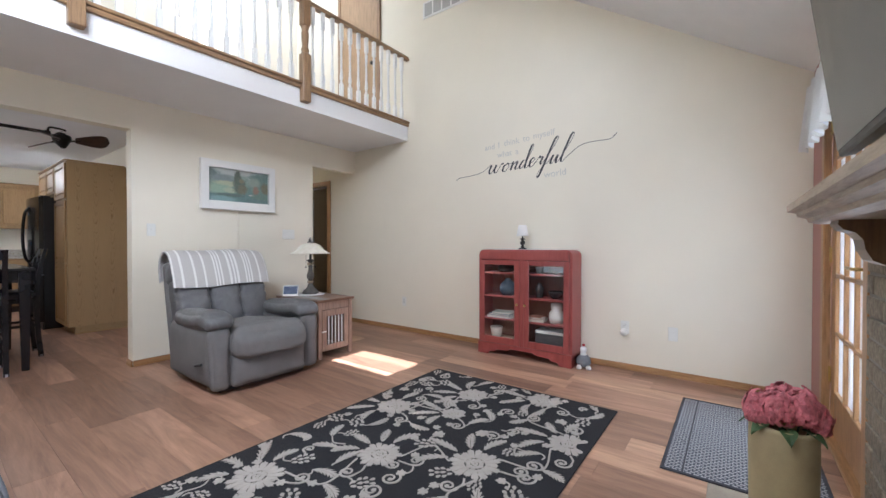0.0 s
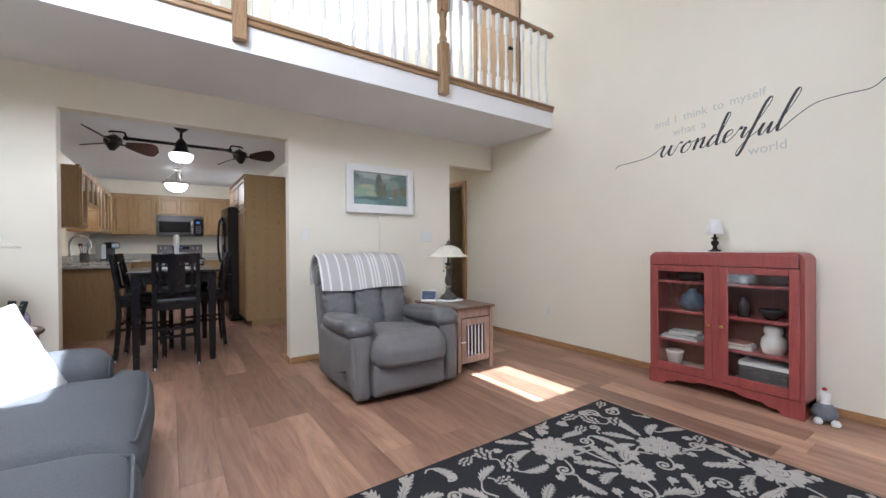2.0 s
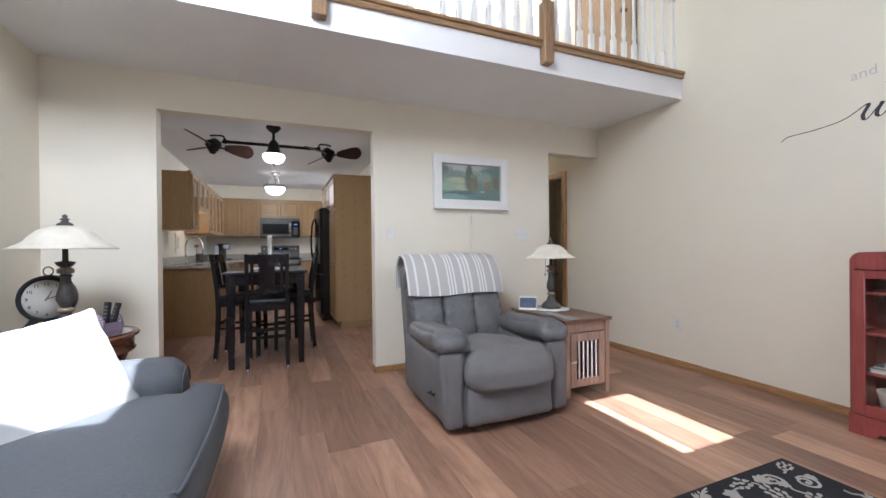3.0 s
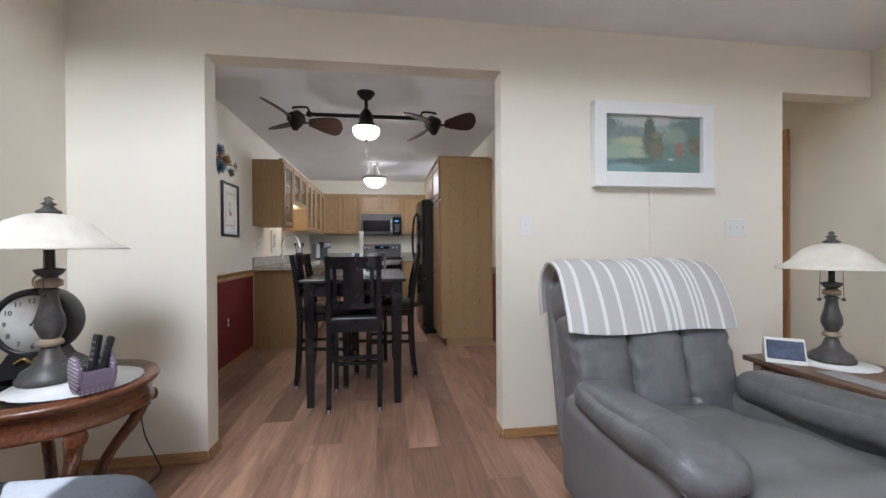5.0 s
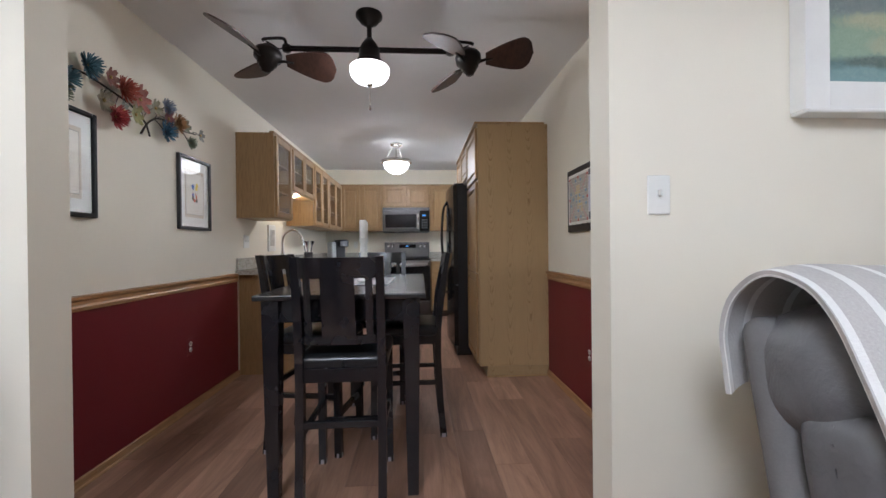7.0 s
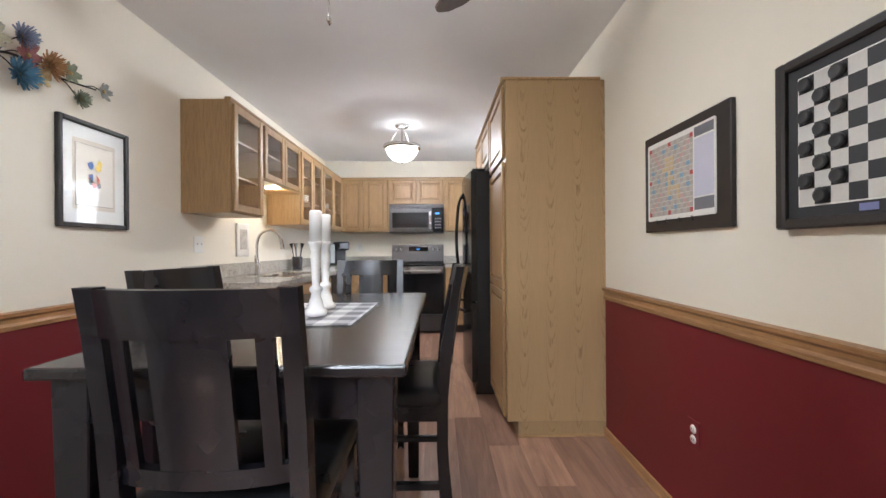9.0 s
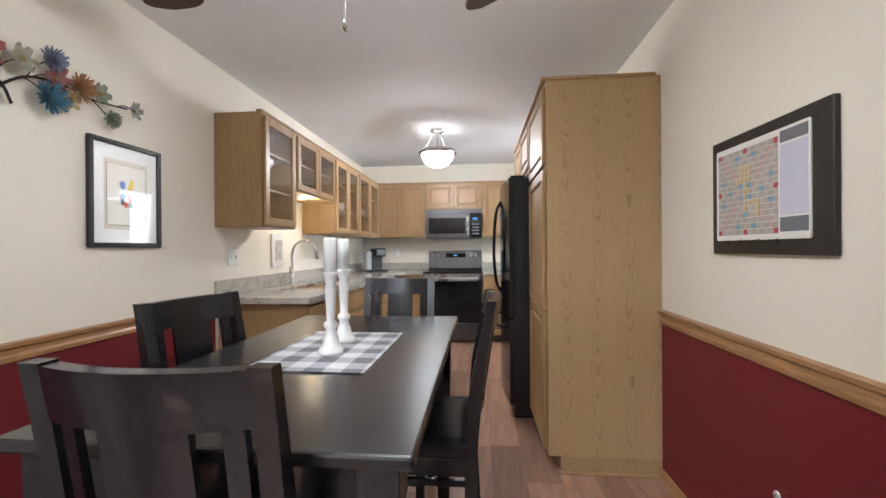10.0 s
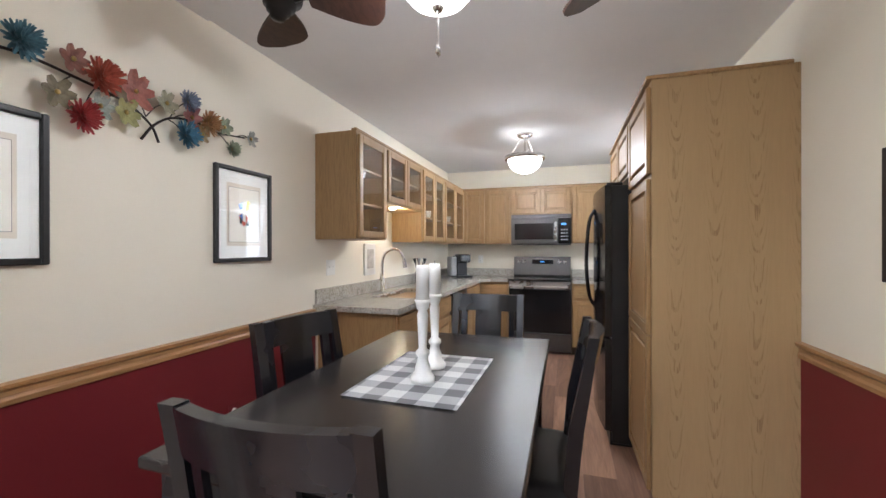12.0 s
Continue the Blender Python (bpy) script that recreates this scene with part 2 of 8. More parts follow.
def prism(pts, axis, a0, a1, bm=None, mi=0):
    """Plate with the given outline in the two other axes, from a0 to a1 along axis."""
    own = bm if bm is not None else bmesh.new()
    t = bmesh.new()

    def put(u, v, a):
        return {"x": (a, u, v), "y": (u, a, v), "z": (u, v, a)}[axis]
    lo = [t.verts.new(put(u, v, a0)) for u, v in pts]
    hi = [t.verts.new(put(u, v, a1)) for u, v in pts]
    t.faces.new(lo[::-1])
    t.faces.new(hi)
    for i in range(len(pts)):
        j = (i + 1) % len(pts)
        t.faces.new((lo[i], lo[j], hi[j], hi[i]))
    bmesh.ops.recalc_face_normals(t, faces=t.faces[:])
    return merge(own, t, mi)


def soft_box(sx, sy, sz, r=0.06, puff=(0, 0, 0), n=14, m=None, bm=None, mi=0, fn=None):
    """Upholstered block: rounded edges, faces that swell, and an own reshaping fn(co)."""
    own = bm if bm is not None else bmesh.new()
    t = bmesh.new()
    bmesh.ops.create_cube(t, size=2.0)
    bmesh.ops.subdivide_edges(t, edges=t.edges[:], cuts=n, use_grid_fill=True)
    h = Vector((sx / 2, sy / 2, sz / 2))
    r = min(r, *[k * 0.98 for k in h])
    for v in t.verts:
        u = Vector([math.copysign(1 - (1 - abs(k)) ** 1.35 if abs(k) > 0.0 else 0, k) for k in v.co])
        p = Vector([u[i] * h[i] for i in range(3)])
        c = Vector([max(-(h[i] - r), min(h[i] - r, p[i])) for i in range(3)])
        d = p - c
        if d.length > 1e-6:
            p = c + d.normalized() * r
        for i in range(3):
            if puff[i]:
                j, k = (i + 1) % 3, (i + 2) % 3
                p[i] += puff[i] * u[i] * (1 - u[j] ** 2) * (1 - u[k] ** 2)
        v.co = fn(p) if fn else p
    for f in t.faces:
        f.smooth = True
    return merge(own, t, mi, m)

# ---- the shell ----
XW, XK, XB = -4.2, -4.33, -9.86          # living side, kitchen side, kitchen end
YL, YKL, YKR, YN = -1.34, -1.22, 1.45, 3.5
CEIL = 2.43
EAST = 0.595

base = thing("floor", "wood-look vinyl plank floor in warm brown", "floor", kind="structure")
part("subfloor", box(-10.0, 0.95, -1.5, 6.0, -0.12, -0.012), surface("subfloor", (0.05, 0.03, 0.02), 0.9), base)

bm = box(XK, XW, YL, -0.69, 0, 2.42)
box(XK, XW, -0.69, 0.915, 2.143, 2.42, bm=bm)
box(XK, XW, 0.915, 2.806, 0, 2.42, bm=bm)
box(XK, XW, 2.806, YN, 2.113, 2.42, bm=bm)
tagged(link_mesh("wall_west", bm, M["cream"]), "cream painted wall with two open doorways", "wall", kind="structure")

out = [(0.82, 0), (0.82, roof(0.82)), (-5.72, roof(-5.72)), (-5.72, 2.42), (-7.2, 2.42), (-7.2, 0), (-5.53, 0), (-5.53, 2.0), (-4.74, 2.0), (-4.74, 0)]
tagged(link_mesh("wall_north", prism(out, "y", YN, YN + 0.12), M["cream"]), "tall cream painted wall under a sloped ceiling", "wall", kind="structure")
out = [(0.82, 0), (0.82, roof(0.82)), (-5.72, roof(-5.72)), (-5.72, 2.66), (-4.2, 2.66), (-4.2, 0)]
tagged(link_mesh("wall_south", prism(out, "y", YL - 0.12, YL), M["cream"]), "tall cream painted wall behind the sofa", "wall", kind="structure")

# east wall with the door opening y 2.06 to 2.98
bm = box(EAST, EAST + 0.12, YL, 2.06, 0, roof(EAST) + 0.05)
box(EAST, EAST + 0.12, 2.98, YN, 0, roof(EAST) + 0.05, bm=bm)
box(EAST, EAST + 0.12, 2.06, 2.98, 2.05, roof(EAST) + 0.05, bm=bm)
tagged(link_mesh("wall_east", bm, M["rose"]), "dusty rose painted wall round the garden door", "wall", kind="structure")

# sloped ceiling with openings for the skylights
xs = sorted({-5.72, 0.82, *[k for s in SKYLIGHTS for k in s[:2]]})
ys = sorted({YL - 0.12, YN + 0.12, *[k for s in SKYLIGHTS for k in s[2:]]})
bm = bmesh.new()
for xa, xb in zip(xs, xs[1:]):
    for ya, yb in zip(ys, ys[1:]):
        if any(s[0] <= (xa + xb) / 2 <= s[1] and s[2] <= (ya + yb) / 2 <= s[3] for s in SKYLIGHTS):
            continue
        t = bmesh.new()
        lo = [t.verts.new((x, y, roof(x))) for x, y in ((xa, ya), (xb, ya), (xb, yb), (xa, yb))]
        hi = [t.verts.new(v.co + Vector((0, 0, 0.06))) for v in lo]
        t.faces.new(lo[::-1]), t.faces.new(hi)
        for i in range(4):
            j = (i + 1) % 4
            t.faces.new((lo[i], lo[j], hi[j], hi[i]))
        merge(bm, t)
tagged(link_mesh("ceiling_living_room", bm, M["white_ceiling"]), "sloped white ceiling over the living room", "ceiling", kind="structure")

tagged(link_mesh("loft_floor", box(-5.72, -3.19, YL, YN, 2.42, 2.60), M["white_ceiling"]), "loft floor slab with a cream underside and edge", "floor", kind="structure")
tagged(link_mesh("loft_wall", box(-5.72, -5.60, YL, YN, 2.60, roof(-5.6)), M["cream"]), "cream wall at the back of the loft", "wall", kind="structure")

# kitchen
bm = box(XB - 0.12, XK, YKL - 0.24, YKL, 0, CEIL + 0.1)
tagged(link_mesh("wall_kitchen_south", bm, M["cream"]), "cream painted dining and kitchen wall", "wall", kind="structure")
bm = box(XB, -9.0, YKR, YKR + 0.12, 0, CEIL + 0.1)
box(-8.1, XK, YKR, YKR + 0.12, 0, CEIL + 0.1, bm=bm)
box(-9.0, -8.1, YKR, YKR + 0.12, 0, 1.05, bm=bm)
box(-9.0, -8.1, YKR, YKR + 0.12, 2.0, CEIL + 0.1, bm=bm)
tagged(link_mesh("wall_kitchen_north", bm, M["cream"]), "cream painted dining and kitchen wall with a window", "wall", kind="structure")
tagged(link_mesh("wall_kitchen_west", box(XB - 0.12, XB, YKL, YKR + 0.12, 0, CEIL + 0.1), M["cream"]), "cream painted wall at the kitchen's end", "wall", kind="structure")
tagged(link_mesh("ceiling_kitchen", box(XB, XK, YKL, YKR, CEIL, CEIL + 0.1), M["white_ceiling"]), "white textured kitchen ceiling", "ceiling", kind="structure")
# red lower wall
for nm, y0, y1, xe in (("wainscot_south", YKL, YKL + 0.004, -6.58), ("wainscot_north", YKR - 0.004, YKR, -6.36)):
    tagged(link_mesh(nm, box(xe, XK, y0, y1, 0.0, 0.83), M["red_paint"]), "dark red painted lower wall of the dining area", "wall", kind="structure")

# hall
tagged(link_mesh("wall_hall_south", box(-7.2, XK, 2.686, 2.806, 0, 2.42), M["cream"]), "cream hall wall", "wall", kind="structure")
tagged(link_mesh("wall_hall_west", box(-7.2, -7.08, 2.806, YN, 0, 2.42), M["tan_paint"]), "tan hall end wall", "wall", kind="structure")
tagged(link_mesh("ceiling_hall", box(-7.2, XK, 2.686, YN, 2.42, 2.5), M["white_ceiling"]), "white hall ceiling", "ceiling", kind="structure")
bm = box(-7.2, -3.5, 5.2, 5.3, 0, 2.5)
box(-7.2, -7.1, YN + 0.12, 5.2, 0, 2.5, bm=bm)
box(-3.6, -3.5, YN + 0.12, 5.2, 0, 2.5, bm=bm)
tagged(link_mesh("wall_back_room", bm, M["tan_paint"]), "tan walls of the room behind the hall", "wall", kind="structure")
tagged(link_mesh("ceiling_back_room", box(-7.2, -3.5, YN + 0.12, 5.3, 2.42, 2.5), M["white_ceiling"]), "white ceiling of the back room", "ceiling", kind="structure")

# ---- doors, rails and trim of the living room ----
def baseboard(name, x0, x1, y0, y1, mat):
    bm = box(x0, x1, y0, y1, 0, 0.055, 0.004)
    if abs(x1 - x0) > abs(y1 - y0):
        ym = (y0 + y1) / 2
        box(x0, x1, ym - 0.011, ym + 0.011, 0, 0.018, 0.004, bm)
    else:
        xm = (x0 + x1) / 2
        box(xm - 0.011, xm + 0.011, y0, y1, 0, 0.018, 0.004, bm)
    return tagged(link_mesh(name, bm, mat), "honey oak baseboard with a shoe strip", "baseboard", kind="structure")


baseboard("baseboard", -4.74, 0.58, YN - 0.014, YN, M["trim_wood"])
baseboard("baseboard", -4.2, -4.186, 0.915, 2.806, M["trim_wood_y"])
baseboard("baseboard", -4.2, -4.186, YL, -0.69, M["trim_wood_y"])
baseboard("baseboard", -4.33, -4.2, 0.901, 0.915, M["trim_wood"])
baseboard("baseboard", -4.33, -4.2, -0.69, -0.676, M["trim_wood"])
baseboard("baseboard", -6.58, XK, YKL + 0.004, YKL + 0.018, M["trim_wood"])
baseboard("baseboard", -6.36, XK, YKR - 0.018, YKR - 0.004, M["trim_wood"])
for y0, y1, xe in ((YKL, YKL + 0.022, -6.58), (YKR - 0.022, YKR, -6.36)):
    s = 1 if y0 < 0 else -1
    yb = y0 if s > 0 else y1
    pts = [(yb, 0.818), (yb + s * 0.014, 0.818), (yb + s * 0.016, 0.835), (yb + s * 0.011, 0.845), (yb + s * 0.012, 0.862), (yb + s * 0.024, 0.872), (yb + s * 0.026, 0.886), (yb, 0.89)]
    tagged(link_mesh("chair_rail", prism(pts, "x", xe, XK), M["trim_wood"]), "honey oak chair rail over the red wall", "chair rail", kind="structure")

# loft edge: oak trim, newels, rail, balusters
rail_oak = wood("loft_oak_y", (0.22, 0.125, 0.06), (0.33, 0.20, 0.10), "y", 0.4)
rail_oak_z = wood("loft_oak_z", (0.22, 0.125, 0.06), (0.33, 0.20, 0.10), "z", 0.4)
tr = box(-3.21, -3.165, YL, YN, 2.598, 2.632, 0.004)
box(-3.24, -3.15, YL, YN, 2.632, 2.658, 0.006, tr)
tagged(link_mesh("loft_edge_trim", tr, rail_oak), "oak edge trim along the loft floor", "trim", kind="structure")
balustrade = thing("balustrade", "oak loft railing with white turned balusters", "railing")
rb = box(-3.215, -3.155, YL, YN, 3.425, 3.452, 0.005)
box(-3.205, -3.165, YL, YN, 3.452, 3.475, 0.01, rb, 0, 2)
part("handrail", rb, rail_oak, balustrade, "oak handrail")
for ny in (2.0, 0.365):
    nb = box(-3.205, -3.125, ny - 0.042, ny + 0.042, 2.47, 2.93, 0.006)
    lathe([(0.036, 2.93), (0.03, 2.95), (0.038, 2.97), (0.026, 3.0), (0.033, 3.06), (0.036, 3.12), (0.028, 3.16), (0.038, 3.18), (0.038, 3.2)], -3.165, ny, 16, nb)
    box(-3.205, -3.125, ny - 0.04, ny + 0.04, 3.2, 3.56, 0.006, nb)
    part("newel", nb, rail_oak_z, balustrade, "oak newel post")
prof = [(0.012, 2.80), (0.016, 2.815), (0.012, 2.83), (0.019, 2.86), (0.0125, 2.95), (0.0115, 3.1), (0.014, 3.2), (0.017, 3.225), (0.012, 3.24), (0.016, 3.26)]
bl = box(-0.019, 0.019, -0.019, 0.019, 2.658, 2.80, 0.003)
lathe(prof, 0, 0, 10, bl)
box(-0.019, 0.019, -0.019, 0.019, 3.26, 3.43, 0.003, bl)
first = part("baluster", bl, M["white_paint"], balustrade, "white turned baluster")
ys_b = [YL + 0.06 + 0.1165 * i for i in range(42)]
ys_b = [y for y in ys_b if all(abs(y - k) > 0.06 for k in (2.0, 0.365)) and y < YN - 0.03]
for i, y in enumerate(ys_b):
    ob = first if i == 0 else new("baluster", first.data)
    ob.parent = balustrade
    ob.location = (-3.185, y, 0)

# loft door in the north wall
d = thing("door_1", "closed oak door with oak casing up in the loft", "door", kind="structure")
part("door_leaf", box(-4.47, -3.72, YN - 0.02, YN - 0.001, 2.62, 4.68, 0.003), wood("door_oak", (0.30, 0.18, 0.08), (0.40, 0.25, 0.13), "z", 0.4), d)
cs = box(-3.72, -3.66, YN - 0.03, YN, 2.6, 4.74, 0.005)
box(-4.53, -4.47, YN - 0.03, YN, 2.6, 4.74, 0.005, cs)
box(-4.53, -3.66, YN - 0.032, YN, 4.68, 4.745, 0.005, cs)
part("door_casing", cs, rail_oak_z, d)
part("door_knob", lathe([(0.0, 0), (0.02, 0.004), (0.012, 0.02), (0.026, 0.04), (0.024, 0.055), (0, 0.065)], 0, 0, 14), M["black_metal"], d).matrix_basis = pose(-3.78, YN - 0.02, 3.55, 90, 0, 0)

# return air vent
v = thing("wall_vent", "white louvred return air vent high on the wall", "vent")
vb = box(-2.93, -1.95, YN - 0.012, YN, 3.86, 4.06, 0.003)
part("vent_frame", vb, M["white_paint"], v)
for i in range(7):
    part("vent_slot", box(-2.90 + i * 0.135, -2.79 + i * 0.135, YN - 0.016, YN - 0.012, 3.885, 4.035), surface("vent_grey", (0.45, 0.44, 0.42), 0.6), v) if i == 0 else None
slot = [o for o in v.children if o.name.startswith("vent_slot")][0]
for i in range(1, 7):
    ob = new("vent_slot", slot.data)
    ob.parent, ob.location = v, (i * 0.135, 0, 0)

hl = thing("ceiling_lamp", "small round opal ceiling lamp in the hall", "ceiling lamp", pose(-6.1, 3.15, 0))
part("base", lathe([(0, 2.40), (0.13, 2.40), (0.13, 2.42), (0, 2.42)], 0, 0, 28), M["white_paint"], hl)
part("globe", lathe([(0, 2.31), (0.06, 2.32), (0.105, 2.35), (0.12, 2.40), (0, 2.40)], 0, 0, 28), glow("lit_hall_globe", (1.0, 0.85, 0.65), 0.8), hl, "lit opal globe").visible_shadow = False

# jamb of the hall doorway
jm = box(-4.812, -4.74, YN, YN + 0.12, 0, 2.0)
box(-5.53, -5.515, YN, YN + 0.12, 0, 2.0, 0, jm)
box(-5.515, -4.812, YN, YN + 0.12, 1.985, 2.0, 0, jm)
dark_oak = wood("dark_oak_z", (0.09, 0.045, 0.02), (0.16, 0.085, 0.035), "z", 0.4)
tagged(link_mesh("door_jamb", jm, dark_oak), "dark oak jamb of the hall doorway", "door jamb", kind="structure")
hc = box(-4.815, -4.74, YN - 0.018, YN, 0, 2.065, 0.004)
box(-5.605, -5.53, YN - 0.018, YN, 0, 2.065, 0.004, hc)
box(-5.53, -4.815, YN - 0.018, YN, 2.0, 2.065, 0.004, hc)
tagged(link_mesh("door_casing", hc, M["trim_wood_z"]), "honey oak casing round the hall doorway", "door casing", kind="structure")
for k in range(3):
    fr = thing("picture_frame", "small dark framed picture on the tan wall", "picture frame", pose(-5.6 - 0.28 * k, 5.2, 1.45 + 0.18 * k))
    part("frame", box(-0.1, 0.1, -0.02, 0, -0.12, 0.12, 0.006), M["black_soft"], fr)
    part("picture", box(-0.07, 0.07, -0.023, -0.02, -0.09, 0.09), surface("faded_print", (0.3, 0.25, 0.2), 0.5, 0.3, 30), fr)


# ---- garden door, valance, fireplace ----
frosted = glass_mat("frosted_white_glass", (0.95, 0.97, 1.0), 0.45)
frosted.node_tree.nodes["Principled BSDF"].inputs["Specular IOR Level"].default_value = 0.1
door = thing("door_2", "oak glazed garden door with fifteen panes", "door", kind="structure")
fx0, fx1 = EAST + 0.02, EAST + 0.06
for nm, b in (("stile", (fx0, fx1, 2.08, 2.19, 0.02, 2.03)), ("stile", (fx0, fx1, 2.86, 2.96, 0.02, 2.03)), ("rail", (fx0, fx1, 2.19, 2.86, 0.02, 0.27)), ("rail", (fx0, fx1, 2.19, 2.86, 1.92, 2.03))):
    part(nm, box(*b, 0.004), M["trim_wood_z"], door)
for i in (1, 2):
    y = 2.19 + 0.67 * i / 3
    part("muntin", box(fx0, fx1, y - 0.011, y + 0.011, 0.27, 1.92, 0.003), M["trim_wood_z"], door)
for i in range(1, 5):
    z = 0.27 + 1.65 * i / 5
    part("muntin", box(fx0 + 0.001, fx1 - 0.001, 2.19, 2.86, z - 0.011, z + 0.011, 0.003), M["trim_wood_y"], door)
for i in range(3):
    for j in range(5):
        p = part("pane", box(fx0 + 0.018, fx0 + 0.022, 2.19 + 0.67 * i / 3, 2.19 + 0.67 * (i + 1) / 3, 0.27 + 0.33 * j, 0.27 + 0.33 * (j + 1)), frosted, door)
        p.visible_shadow = False
for z in (0.3, 1.0, 1.75):
    part("hinge", box(fx0 - 0.012, fx0 + 0.004, 2.95, 2.97, z, z + 0.09, 0.003), M["brass"], door, "brass hinge")
part("door_lever", tube(curve_pts([(fx0, 2.13, 1.0), (fx0 - 0.05, 2.13, 1.0), (fx0 - 0.055, 2.18, 1.0), (fx0 - 0.055, 2.25, 1.0)]), 0.008), M["brass"], door)
cs = box(EAST - 0.018, EAST + 0.02, 2.96, 3.04, 0, 2.12, 0.005)
box(EAST - 0.018, EAST + 0.02, 1.98, 2.06, 0, 2.12, 0.005, cs)
box(EAST - 0.019, EAST + 0.02, 1.98, 3.04, 2.05, 2.13, 0.005, cs)
tagged(link_mesh("door_casing", cs, M["trim_wood_z"]), "oak casing round the garden door", "door casing", kind="structure")
tagged(link_mesh("door_sill", box(EAST - 0.02, EAST + 0.12, 2.06, 2.98, -0.01, 0.02, 0.004), M["trim_wood_y"]), "oak door sill", "door sill", kind="structure")

fabric_white = surface("white_cotton", (0.78, 0.77, 0.75), 0.9, 0.03, 8, 300, 0.3, 0.001)


def ruffle(x, y0, y1, z0, z1, n=90):
    """Gathered cloth hanging along y with a scalloped lower edge."""
    bm = bmesh.new()
    rows = 8
    grid = []
    for j in range(rows + 1):
        u, line = j / rows, []
        for i in range(n + 1):
            s = i / n
            fold = math.sin(s * 46) * 0.5 + math.sin(s * 83 + 1.3) * 0.25
            z = z1 + (z0 - z1) * u + (0.012 * math.sin(s * 46) * u)
            line.append(bm.verts.new((x - 0.03 - (0.012 + 0.022 * u) * (1 + fold), y0 + (y1 - y0) * s, z)))
        grid.append(line)
    for a, b in zip(grid, grid[1:]):
        for i in range(n):
            bm.faces.new((a[i], a[i + 1], b[i + 1], b[i]))
    bmesh.ops.solidify(bm, geom=bm.faces[:], thickness=0.003)
    return bm


val = thing("valance", "white gathered cotton valance over the garden door", "curtain")
part("cloth", ruffle(EAST - 0.03, 1.99, 3.12, 1.68, 2.09), fabric_white, val, "", True)
part("curtain_rod", cyl((EAST - 0.06, 1.96, 2.08), (EAST - 0.06, 3.15, 2.08), 0.008), M["white_paint"], val)
for y in (2.02, 3.10):
    part("rod_bracket", box(EAST - 0.07, EAST, y - 0.01, y + 0.01, 2.07, 2.09, 0.002), M["white_paint"], val)

BX, BY0, BY1 = 0.52, -0.35, 1.69
brick_mat, nt, b = node_mat("tan_grey_brick")
v3 = tex_coord(nt)
info = nt.nodes.new("ShaderNodeObjectInfo")
tone = ramp(nt, info.outputs["Random"], [(0.0, (0.19, 0.155, 0.115)), (0.5, (0.27, 0.225, 0.165)), (1.0, (0.34, 0.285, 0.21))])
spk = noise_tex(nt, v3, 60, 5)
nt.links.new(mixc(nt, 0.45, tone, ramp(nt, spk, [(0.35, (0.10, 0.085, 0.07)), (0.7, (0.40, 0.35, 0.27))])), b.inputs["Base Color"])
b.inputs["Roughness"].default_value = 0.85
bump(nt, b, spk, 0.5, 0.003)
fire = thing("fireplace", "tan brick fireplace breast with an oak mantel above", "fireplace", kind="structure")
part("mortar", box(BX + 0.006, EAST, BY0 + 0.006, BY1 - 0.006, 0, 2.2), surface("grey_mortar", (0.26, 0.24, 0.21), 0.95, 0.1, 20, 200, 0.4, 0.002), fire, "grey mortar")

# mantel shelf with moulded edge on scrolled brackets
man = thing("mantel_shelf", "whitewashed oak mantel shelf with a moulded edge", "mantel")
mantel_wood = wood("mantel_wood_y", (0.30, 0.23, 0.15), (0.42, 0.33, 0.23), "y", 0.45)
pts = [(BX, 1.178), (0.40, 1.178), (0.37, 1.186), (0.365, 1.199), (0.34, 1.207), (0.337, 1.219), (0.312, 1.225), (0.31, 1.247), (BX, 1.247)]
bm = prism(pts, "y", -0.02, 1.69)
part("shelf", bm, mantel_wood, man)
bkt = [(BX, 1.178), (0.40, 1.178), (0.398, 1.165), (0.41, 1.15), (0.435, 1.14), (0.45, 1.12), (0.455, 1.09), (0.47, 1.06), (0.50, 1.045), (BX, 1.04)]
for y in (1.36, 0.1):
    part("bracket", prism(bkt, "y", y, y + 0.12), dark_oak, man, "dark scrolled bracket")

tv = thing("television", "large flat television tilted down over the mantel", "television", pose(0.432, 0.76, 1.382, 0, -7.7, 0))
part("casing", box(-0.012, 0.03, -0.72, 0.74, 0, 0.84, 0.006), M["black_soft"], tv)
part("screen", box(-0.015, -0.012, -0.71, 0.73, 0.02, 0.83, 0.001), surface("tv_screen", (0.02, 0.021, 0.022), 0.22, 0.05, 3, 100, 0.0), tv, "dark switched-off screen")
part("wall_arm", box(0.03, 0.085, -0.1, 0.1, 0.25, 0.55, 0.005), M["black_metal"], tv)

hearth = tagged(new("hearth"), "pale slate hearth tiles set in the floor", "hearth", kind="structure")
ht = surface("slate_tile", (0.34, 0.30, 0.24), 0.55, 0.25, 6, 90, 0.25, 0.002)
for i in range(2):
    for j in range(8):
        x, y = 0.06 + 0.285 * i, -0.35 + 0.285 * j
        part("tile", box(x + 0.003, min(BX, x + 0.282), y + 0.003, y + 0.282, 0.0, 0.006, 0.002), ht, hearth)

